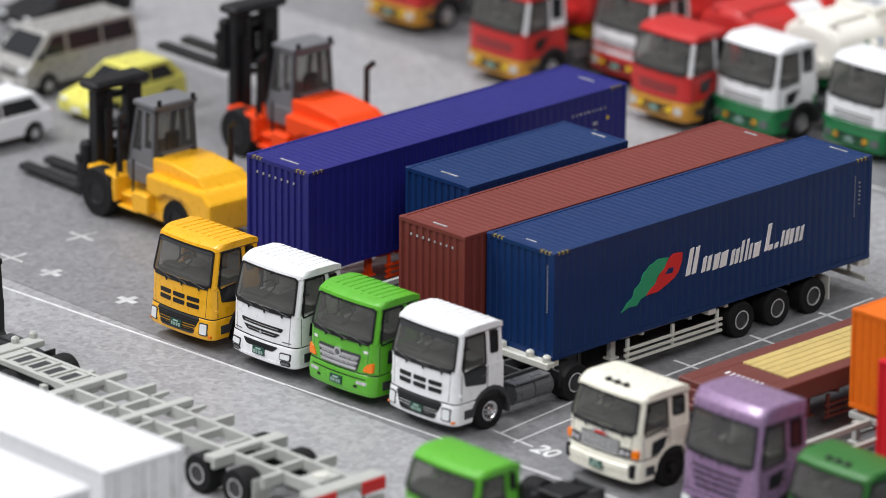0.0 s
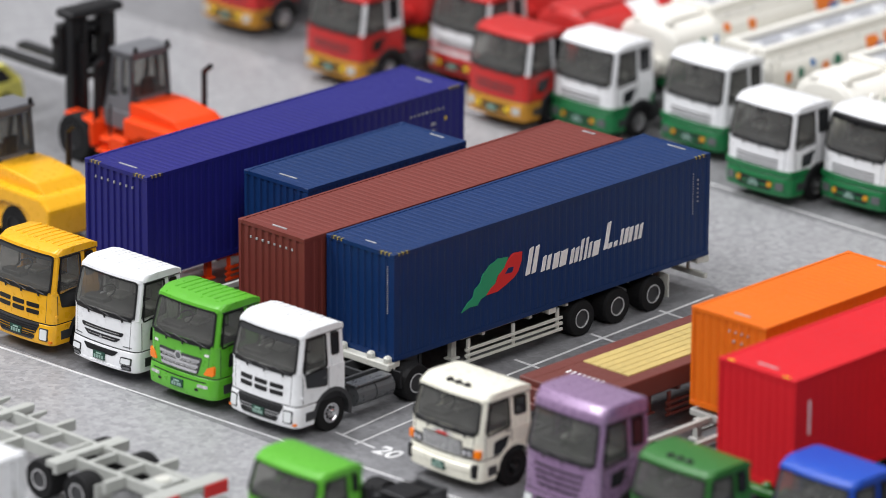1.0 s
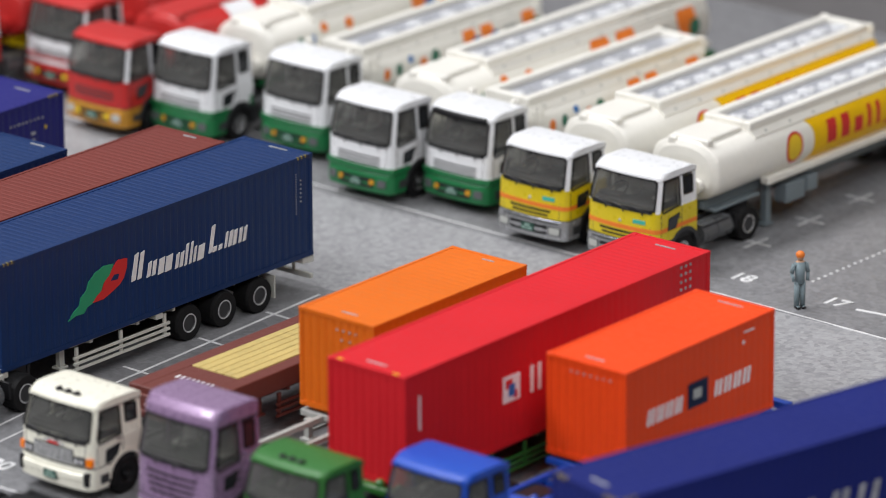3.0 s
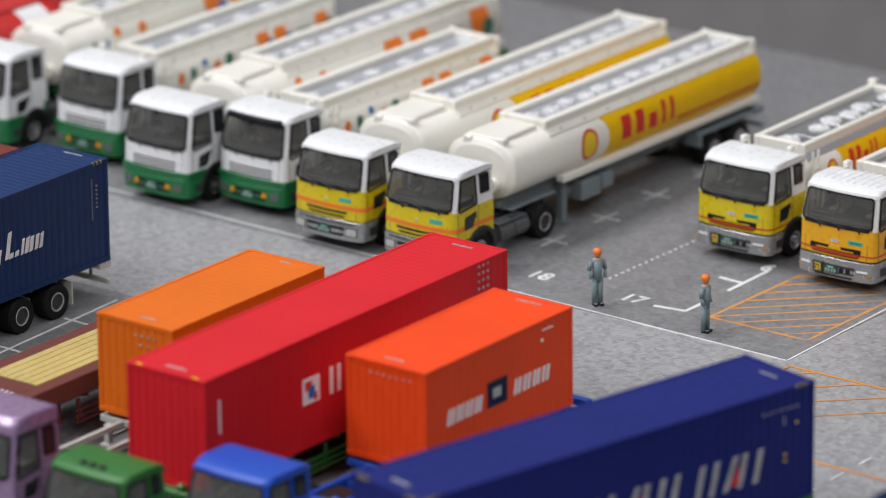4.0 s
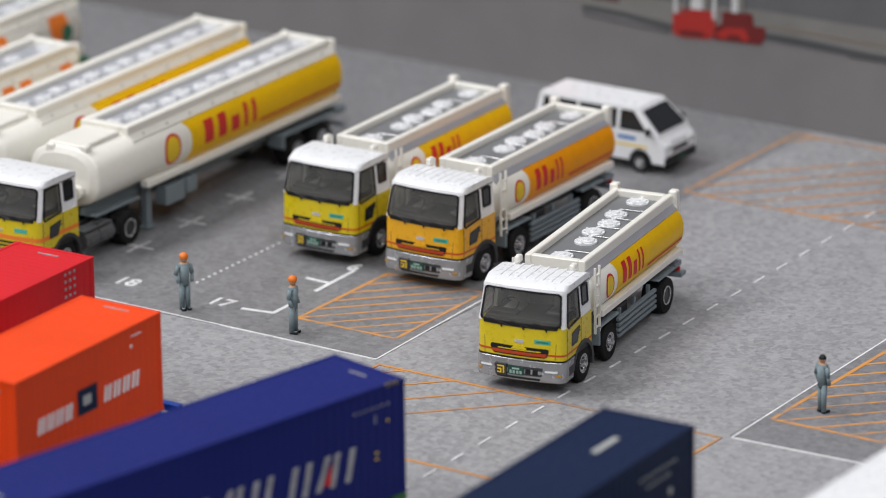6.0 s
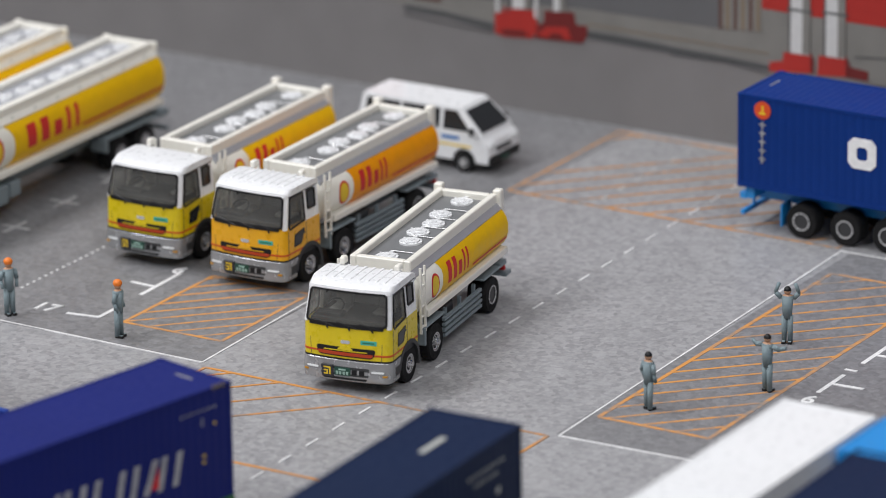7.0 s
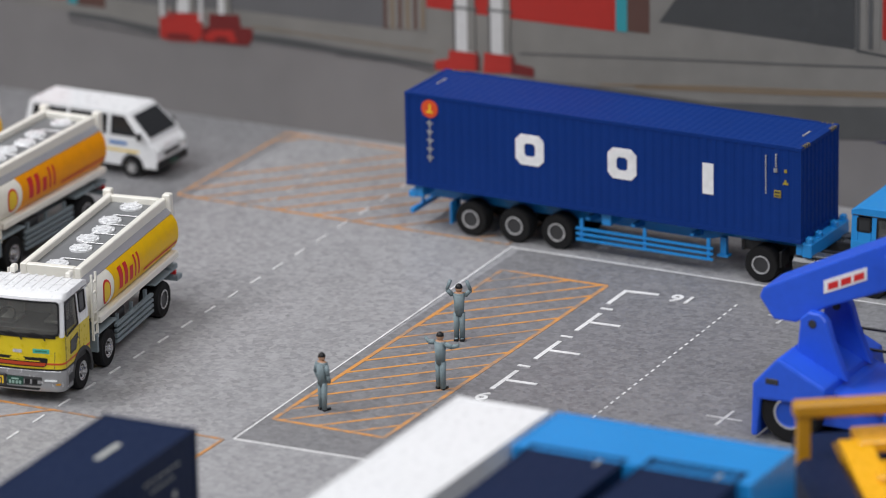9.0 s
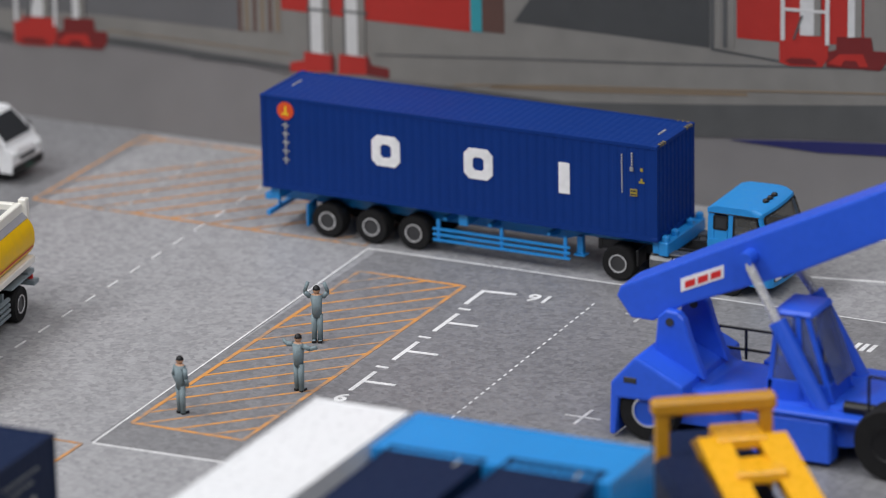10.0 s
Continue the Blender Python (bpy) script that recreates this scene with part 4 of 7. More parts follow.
        skin_patch(t, "grey_mark", GREY, x0 + L * 0.75, x0 + L * 0.82, 0.0, 0.3, geo, off=0.012)
    elif style == "red":
        skin_patch(t, "white_band", WHITE, x0 + L * 0.22, x0 + L * 0.34, -0.9, 1.3, geo, off=0.012, sides=(-1, 1))
        skin_patch(t, "white_band", WHITE, x0 + L * 0.36, x1 - 0.2, 0.2, 0.5, geo, off=0.012, sides=(-1, 1))
    return sh


def semi_tank(label, x, y, chassis=MID, style="shell", length=12.2, geo=None, axles=(9.8, 11.1), body=None, turn=0.0, rim0=2.0, front=2.9, group="tank trailers", holes=12):
    """A tank trailer behind a tractor whose front lies at (x, y)."""
    geo = geo or dict(ry=1.2, rz=0.86, zc=2.2)
    t = thing("tank_trailer", label, "trailer", x, y, turn, group=group)
    x0, x1 = front, front + length
    tank(t, x0, x1, geo, rim=(rim0, 1), holes=holes, style=style, ladder=False, body=body, coam=0.32)
    top = geo["zc"] + geo["rz"]
    part("front_hatch", bars((x0 + 0.15, x0 + 0.4, -0.75, -0.5, top - 0.25, top + 0.08), (x0 + 0.2, x0 + rim0 - 0.1, -0.6, 0.6, top - 0.08, top + 0.06), (x0 + 0.05, x0 + 0.2, 0.3, 0.6, top - 0.35, top + 0.02), b=0.03), body or TANKW, t)
    bm = bmesh.new()
    tube(bm, (x0 - 0.02, -0.55, geo["zc"] - 0.35), (x0 - 0.2, -0.55, geo["zc"] - 0.35), 0.2, 16)
    part("end_port", bm, body or TANKW, t)
    for s in (-1, 1):
        bm = bmesh.new()
        extrude_profile(bm, [(x0 + 0.2, 1.34), (x1, 1.34), (x1, 0.85), (x0 + 4.0, 0.85), (x0 + 2.6, 1.1), (x0 + 0.2, 1.1)], s * 0.5 - 0.08, s * 0.5 + 0.08)
        part("main_rail", bm, chassis, t)
        part("landing_leg", bars((x0 + 2.7, x0 + 2.92, s * 0.8 - 0.1, s * 0.8 + 0.1, 0.1, 1.3), (x0 + 2.62, x0 + 3.0, s * 0.8 - 0.16, s * 0.8 + 0.16, 0.06, 0.12), b=0.01), chassis, t)
        part("tool_box", bars((x0 + 3.3, x0 + 4.2, s * 0.95 - 0.22, s * 0.95 + 0.22, 0.6, 1.15), (x0 + 4.3, x0 + 4.8, s * 0.95 - 0.22, s * 0.95 + 0.22, 0.7, 1.15), b=0.03), chassis, t)
        part("mudguard", bars((x0 + axles[0] - 0.7, x0 + axles[1] + 0.7, s * 0.93 - 0.3, s * 0.93 + 0.3, 1.06, 1.14), (x0 + axles[0] - 0.74, x0 + axles[0] - 0.66, s * 0.93 - 0.3, s * 0.93 + 0.3, 0.7, 1.1), b=0.02), chassis, t)
    part("kingpin_plate", bars((x0 + 0.3, x0 + 2.4, -0.9, 0.9, 1.04, 1.12), b=0.02), chassis, t)
    wheels(t, [x0 + a for a in axles], y_out=1.2, w=0.56)
    part("rear_frame", bars((x1 - 0.2, x1 + 0.3, -1.1, 1.1, 0.95, 1.15), (x1 + 0.1, x1 + 0.25, -1.15, 1.15, 0.5, 0.62), (x1 - 0.1, x1 + 0.15, -0.5, -0.4, 0.55, 1.0), (x1 - 0.1, x1 + 0.15, 0.4, 0.5, 0.55, 1.0), b=0.02), chassis, t)
    return t


def rigid_tanker(label, x, y, turn=0.0, body=None, axles=(3.2, 7.2), length=8.4, band=None, cab_kw=None, style="shell", chassis=MID, geo=None, deep=2.15, group="tanker trucks", low=0.0):
    geo = geo or dict(ry=1.18, rz=0.74, zc=2.02)
    t = thing("tanker_truck", label, "tanker truck", x, y, turn, group=group)
    cab(t, **cab_kw)
    for s in (-1, 1):
        part("frame_rail", bars((0.9, length - 0.2, s * 0.42 - 0.06, s * 0.42 + 0.06, 0.72, 1.0), b=0.01), chassis, t)
        part("fender", bars((axles[0] - 0.66, axles[0] + 0.66, s * 0.95 - 0.26, s * 0.95 + 0.26, 1.06, 1.13), (axles[0] - 0.72, axles[0] - 0.64, s * 0.95 - 0.26, s * 0.95 + 0.26, 0.6, 1.1), b=0.03), chassis, t)
        part("rear_fender", bars((axles[-1] - 0.62, axles[-1] + 0.62, s * 0.93 - 0.29, s * 0.93 + 0.29, 1.06, 1.12), b=0.03), chassis, t)
        g = bmesh.new()
        for i in range(4):
            zz = 0.42 + i * 0.15
            box(g, axles[0] + 0.7, axles[-1] - 0.7, s * 1.13 - 0.05, s * 1.13 + 0.05, zz - 0.045, zz + 0.045, b=0.01, seg=1)
        for xx in (axles[0] + 1.0, (axles[0] + axles[-1]) / 2, axles[-1] - 1.0):
            box(g, xx - 0.05, xx + 0.05, s * 1.05 - 0.04, s * 1.05 + 0.04, 0.4, 1.1)
        part("side_guard", g, chassis, t)
        part("pipe_box", bars((axles[0] + 0.9, axles[0] + 1.7, s * 0.8 - 0.2, s * 0.8 + 0.2, 0.55, 1.1), b=0.03), DARK, t)
        part("tail_lamp", bars((length - 0.02, length + 0.06, s * 0.9 - 0.16, s * 0.9 + 0.16, 0.78, 0.9), b=0.01), MARKRED, t)
    wheels(t, (1.45,), y_out=1.2, rim=CHROME, dished=False)
    for i, a in enumerate(axles):
        wheels(t, (a,), y_out=1.2, w=0.56 if i else 0.28, rim=RIM if i else CHROME, dished=i > 0)
    tank(t, deep + 0.2, length, geo, rim=(0.05, 1), holes=6, style=style, band=band)
    part("rear_bumper", bars((length - 0.1, length + 0.25, -1.15, 1.15, 0.62, 0.76), (length - 0.4, length + 0.05, -1.1, 1.1, 0.95, 1.1), b=0.02), chassis, t)
    part("cab_deflector", bars((1.7, 1.95, 0.7, 0.85, 2.9, 3.1), (1.7, 1.95, -0.85, -0.7, 2.9, 3.05), b=0.03), TANKW, t)
    return t


# ---- vans and cars ----


def glaze(parent, pts, out, name="side_window", m=None, off=0.0):
    bm = bmesh.new()
    quad_panel(bm, pts, 0.02, out)
    return part(name, bm, m or CARGLASS, parent)


def small_wheels(t, xs, half, r=0.32, rim=SILVER):
    for x in xs:
        for s in (-1, 1):
            wheel(t, x, s, y_out=half, r=r, w=0.2, rim=rim, dished=False)


def van(label, m, x, y, turn=0.0, length=4.45, high=1.92, lower=None, stripe=None):
    t = thing("van", label, "van", x, y, turn, group="parked vans and cars")
    W = 0.86
    bm = bmesh.new()
    arch = lambda c: [(c + 0.38 * math.cos(radians(a)), 0.34 + 0.38 * math.sin(radians(a))) for a in range(0, 181, 20)]
    prof = [(0.02, 0.34), (0.0, 0.72), (0.06, 0.98), (0.30, 1.20), (length, 1.22), (length + 0.02, 0.34)] + [(p[0], max(0.34, p[1])) for p in arch(length - 0.95)] + [(p[0], max(0.34, p[1])) for p in arch(0.85)]
    prof = [p for i, p in enumerate(prof) if i == 0 or (abs(p[0] - prof[i - 1][0]) + abs(p[1] - prof[i - 1][1])) > 1e-4]
    extrude_profile(bm, prof, -W, W)
    bevel_all(bm, 0.05, 2)
    b = soft_shade(part("lower_body", bm, m, t))
    bm = bmesh.new()
    fs = hexa(bm, [(0.24, -W, 1.18), (length, -W, 1.18), (length, W, 1.18), (0.24, W, 1.18), (1.02, -W + 0.13, high), (length - 0.12, -W + 0.13, high), (length - 0.12, W - 0.13, high), (1.02, W - 0.13, high)])
    bevel_all(bm, 0.10, 4)
    u = soft_shade(part("upper_body", bm, m, t))
    glaze(t, [(0.285, -W + 0.12, 1.24), (0.285, W - 0.12, 1.24), (0.89, W - 0.21, high - 0.10), (0.89, -W + 0.21, high - 0.10)], (-0.75, 0, 0.75), "windscreen")
    sl = lambda z: W - (z - 1.2) / (high - 1.2) * 0.13 - 0.004
    for s in (-1, 1):
        for a0, a1, c0, c1 in ((0.62, 1.55, 1.12, 1.55), (1.68, 2.95, 1.68, 2.95), (3.05, length - 0.2, 3.05, length - 0.28)):
            glaze(t, [(a0, s * sl(1.26), 1.26), (a1, s * sl(1.26), 1.26), (c1, s * sl(1.82), 1.82), (c0, s * sl(1.82), 1.82)], (0, s, 0.15))
        part("headlamp", bars((-0.02, 0.12, s * 0.62 - 0.17, s * 0.62 + 0.17, 0.78, 0.96), b=0.03), LAMP, b)
        part("door_mirror", bars((0.46, 0.58, s * (W + 0.1) - 0.08, s * (W + 0.1) + 0.08, 1.2, 1.42), b=0.03), BLACK, t)
        if stripe:
            part("side_stripe", bars((0.6, length - 0.1, s * (W + 0.004) - 0.004, s * (W + 0.004) + 0.004, 0.78, 0.84)), stripe, b)
            part("door_mark", bars((1.0, 1.6, s * (W + 0.005) - 0.004, s * (W + 0.005) + 0.004, 0.98, 1.08)), MARKBLU, b)
    part("bumper", bars((-0.05, 0.3, -W + 0.02, W - 0.02, 0.30, 0.58), b=0.05), BLACK if stripe else m, t)
    part("grille", bars((-0.012, 0.1, -0.42, 0.42, 0.66, 0.8), b=0.01), DARK, b)
    part("number_plate", bars((-0.06, 0.0, -0.2, 0.2, 0.36, 0.5)), PLATE if stripe else MARK, t)
    small_wheels(t, (0.85, length - 0.95), W + 0.005)
    return t


def car(label, m, x, y, turn=0.0, length=4.2, high=1.5):
    t = thing("car", label, "car", x, y, turn, group="parked vans and cars")
    W = 0.84
    arch = lambda c: [(c + 0.36 * math.cos(radians(a)), 0.3 + 0.36 * math.sin(radians(a))) for a in range(0, 181, 20)]
    prof = [(0.02, 0.26), (0.0, 0.55), (0.12, 0.74), (0.95, 0.93), (length - 0.1, 0.98), (length, 0.6), (length - 0.02, 0.26)] + [(p[0], max(0.26, p[1])) for p in arch(length - 0.75)] + [(p[0], max(0.26, p[1])) for p in arch(0.78)]
    bm = bmesh.new()
    extrude_profile(bm, prof, -W, W)
    bevel_all(bm, 0.06, 3)
    b = part("lower_body", bm, m, t)
    bm = bmesh.new()
    hexa(bm, [(0.9, -W + 0.05, 0.92), (length - 0.05, -W + 0.05, 0.94), (length - 0.05, W - 0.05, 0.94), (0.9, W - 0.05, 0.92), (1.75, -W + 0.2, high), (length - 0.55, -W + 0.2, high - 0.03), (length - 0.55, W - 0.2, high - 0.03), (1.75, W - 0.2, high)])
    bevel_all(bm, 0.12, 3)
    part("upper_body", bm, m, t)
    glaze(t, [(1.0, -W + 0.17, 0.98), (1.0, W - 0.17, 0.98), (1.62, W - 0.27, 1.4), (1.62, -W + 0.27, 1.4)], (-0.6, 0, 0.75), "windscreen")
    glaze(t, [(length - 0.09, -W + 0.17, 1.0), (length - 0.09, W - 0.17, 1.0), (length - 0.46, W - 0.27, 1.38), (length - 0.46, -W + 0.27, 1.38)], (0.8, 0, 0.5), "rear_window")
    sl = lambda z: W - 0.05 - (z - 0.92) / (high - 0.92) * 0.15 - 0.003
    for s in (-1, 1):
        for a0, a1, c0, c1 in ((1.22, 2.25, 1.78, 2.25), (2.33, length - 0.45, 2.33, length - 0.75)):
            glaze(t, [(a0, s * sl(0.98), 0.98), (a1, s * sl(0.98), 0.98), (c1, s * sl(1.38), 1.38), (c0, s * sl(1.38), 1.38)], (0, s, 0.25))
        part("headlamp", bars((-0.0, 0.25, s * 0.6 - 0.14, s * 0.6 + 0.14, 0.58, 0.7), b=0.03), LAMP, b)
        part("tail_lamp", bars((length - 0.12, length + 0.01, s * 0.66 - 0.1, s * 0.66 + 0.1, 0.68, 0.9), b=0.02), MARKRED, b)
    part("number_plate", bars((-0.02, 0.0, -0.2, 0.2, 0.36, 0.48)), MARK, b)
    small_wheels(t, (0.78, length - 0.75), W + 0.005, r=0.31)
    return t


# ---- lifting machines ----


def forklift(label, m, x, y, turn, mast=4.0, fork=0.12):
    """A heavy forklift: local x runs from the front axle to the rear; the forks point to -x."""
    t = thing("forklift", label, "forklift", x, y, turn, group="heavy forklifts")
    bm = bmesh.new()
    extrude_profile(bm, [(-0.75, 0.7), (-0.75, 1.15), (0.6, 1.15), (0.8, 0.95), (1.9, 0.95), (2.3, 1.35), (4.2, 1.35), (4.2, 0.55), (3.9, 0.4), (0.7, 0.4)], -1.0, 1.0)
    bevel_all(bm, 0.06, 2)
    part("chassis", bm, m, t)
    bm = bmesh.new()
    extrude_profile(bm, [(2.0, 1.2), (2.0, 1.72), (4.45, 1.72), (4.85, 1.45), (4.85, 0.6), (4.1, 0.5), (3.95, 1.1), (3.6, 1.28), (2.8, 1.28), (2.45, 1.1)], -1.15, 1.15)
    bevel_all(bm, 0.09, 2)
    hd = bmesh.new()
    extrude_profile(hd, [(1.9, 1.5), (1.9, 2.1), (2.6, 2.12), (3.9, 1.98), (4.3, 1.66)], -0.82, 0.82)
    bevel_all(hd, 0.08, 2)
    part("hood", hd, m, t)
    cw = part("counterweight", bm, m, t, "broad moulded counterweight behind the cab")
    part("model_mark", bars((2.5, 3.1, -1.135, -1.1, 1.5, 1.68)), GREY, cw)
    part("model_mark", bars((3.15, 3.4, -1.135, -1.1, 1.52, 1.66)), MARKRED, cw)
    for s in (-1, 1):
        part("fender", bars((-0.55, 0.72, s * 1.0 - 0.26, s * 1.0 + 0.26, 1.26, 1.40), (0.62, 0.80, s * 1.02 - 0.28, s * 1.02 + 0.28, 0.6, 1.36), b=0.05), m, t)
        part("step", bars((0.85, 1.75, s * 1.1 - 0.16, s * 1.1 + 0.16, 0.5, 0.58), (0.95, 1.7, s * 1.06 - 0.14, s * 1.06 + 0.14, 0.85, 0.93), (1.5, 2.2, s * 1.12 - 0.14, s * 1.12 + 0.14, 0.55, 1.1), b=0.03), m, t)
        bm = bmesh.new()
        tube(bm, (0.75, s * 1.2, 0.5), (0.75, s * 1.15, 2.0), 0.035, 6)
        tube(bm, (1.5, s * 1.2, 0.9), (1.4, s * 1.1, 2.0), 0.035, 6)
        part("handrail", bm, BLACK, t)
        bm = bmesh.new()
        tube(bm, (3.2 if s > 0 else 0.6, s * 0.95, 1.3), (3.2 if s > 0 else 0.6, s * 0.95, 3.0), 0.085, 8)
        tube(bm, (3.2 if s > 0 else 0.6, s * 0.95, 2.98), (3.5 if s > 0 else 0.9, s * 0.95, 3.22), 0.09, 8)
        part("exhaust_pipe", bm, BLACK, t)
    # cab
    c0, c1, zb, zt = 0.72, 1.95, 1.6, 3.46
    for s in (-1, 1):
        yb, yt = s * 0.78, s * 0.70
        outer = [(c0, yb, zb + 0.1), (c1, yb, zb + 0.1), (c1 - 0.06, yt, zt), (c0 + 0.34, yt, zt)]
        cut = [((c0 + 0.16, c0 + 0.62, c0 + 0.62, c0 + 0.40), (0.42, 0.42, -0.14, -0.14)), ((c0 + 0.76, c1 - 0.16, c1 - 0.20, c0 + 0.76), (0.56, 0.56, -0.14, -0.14))]
        sd = bmesh.new()
        split = c0 + 0.69
        for (xs_, zs_), half in zip(cut, ([outer[0], (split, yb, zb + 0.1), (split, yt, zt), outer[3]], [(split, yb, zb + 0.1), outer[1], outer[2], (split, yt, zt)])):
            inner = []
            for q, (xq, zq) in enumerate(zip(xs_, zs_)):
                zz = zb + 0.1 + zq if zq > 0 else zt + zq
                f = (zz - zb - 0.1) / (zt - zb - 0.1)
                inner.append(Vector((xq, yb + (yt - yb) * f, zz)))
            ring_plate(sd, [Vector(q) for q in half], inner, (0, -s, 0), 0.12)
            glaze(t, [q + Vector((0, -s * 0.06, 0)) for q in inner], (0, s, 0), "cab_window", CLEAR)
        part("cab_side", sd, CABGREY, t)
    for xa, xb, nm in ((c0, c0 + 0.34, "windscreen"), (c1, c1 - 0.06, "rear_window")):
        sd = bmesh.new()
        at_ = lambda y, f: Vector((xa + (xb - xa) * f, y * (0.78 + (0.70 - 0.78) * f), zb + 0.1 + (zt - zb - 0.1) * f))
        inner = [at_(-0.84, 0.28), at_(0.84, 0.28), at_(0.84, 0.92), at_(-0.84, 0.92)]
        ring_plate(sd, [at_(-1, 0), at_(1, 0), at_(1, 1), at_(-1, 1)], inner, (1 if nm == "windscreen" else -1, 0, 0), 0.1)
        part("cab_end", sd, CABGREY, t)
        glaze(t, inner, (-1, 0, 0), nm, CLEAR)
    part("cab_base", bars((c0 - 0.02, c1 + 0.02, -0.80, 0.80, 1.2, zb + 0.16), b=0.03), CABGREY, t)
    rf = bmesh.new()
    box(rf, c0 + 0.26, c1 + 0.02, -0.78, 0.78, zt - 0.02, zt + 0.14, b=0.06)
    part("cab_roof", rf, CABGREY, t)
    for yy in (-0.6, 0.6):
        part("work_lamp", bars((c1 - 0.02, c1 + 0.12, yy - 0.09, yy + 0.09, zb + 0.35, zb + 0.55), (c0 + 1.2, c0 + 1.3, yy - 0.06, yy + 0.06, zt + 0.1, zt + 0.28), b=0.02), BLACK, t)
    part("seat", bars((1.35, 1.8, -0.25, 0.25, zb + 0.1, zb + 0.5), (1.7, 1.85, -0.25, 0.25, zb + 0.4, zb + 1.1), b=0.05), BLACK, t)
    # mast
    for s in (-1, 1):
        part("mast_rail", bars((-0.98, -0.62, s * 0.66 - 0.17, s * 0.66 + 0.17, 0.25, mast), b=0.02), BLACK, t)
        part("mast_rail", bars((-0.84, -0.58, s * 0.36 - 0.12, s * 0.36 + 0.12, 0.4, mast - 0.2), b=0.02), BLACK, t)
        bm = bmesh.new()
        tube(bm, (-0.55, s * 0.5, 0.5), (-0.55, s * 0.5, mast * 0.8), 0.09, 8)
        part("lift_cylinder", bm, BLACK, t)
        part("fork_arm", bars((-1.5, -1.36, s * 0.45 - 0.2, s * 0.45 + 0.2, fork, fork + 1.5), (-4.6, -1.36, s * 0.45 - 0.2, s * 0.45 + 0.2, fork, fork + 0.2), b=0.05), BLACK, t)
    part("mast_top_beam", bars((-1.22, -0.42, -1.02, 1.02, mast - 0.14, mast + 0.12), (-1.0, -0.6, -0.7, 0.7, mast - 0.5, mast - 0.34), b=0.09), BLACK, t)
    part("mast_crossbeam", bars((-0.95, -0.68, -0.6, 0.6, 0.9, 1.05), (-0.95, -0.68, -0.6, 0.6, 2.1, 2.25), b=0.02), BLACK, t)
    part("carriage_block", bars((-1.3, -0.94, -0.98, -0.5, fork + 0.2, fork + 1.75), (-1.3, -0.94, 0.5, 0.98, fork + 0.2, fork + 1.75), b=0.08), BLACK, t)
    part("fork_carriage", bars((-1.36, -1.12, -1.05, 1.05, fork + 0.25, fork + 0.5), (-1.36, -1.12, -1.05, 1.05, fork + 1.1, fork + 1.35), (-1.36, -1.12, -1.0, -0.8, fork + 0.3, fork + 1.3), (-1.36, -1.12, 0.8, 1.0, fork + 0.3, fork + 1.3), b=0.03), BLACK, t)
    for s in (-1, 1):
        wheel(t, 0.0, s, y_out=1.36, r=0.72, w=0.5, rim=BLACK)
        wheel(t, 3.2, s, y_out=1.05, r=0.6, w=0.35, rim=BLACK)
    return t


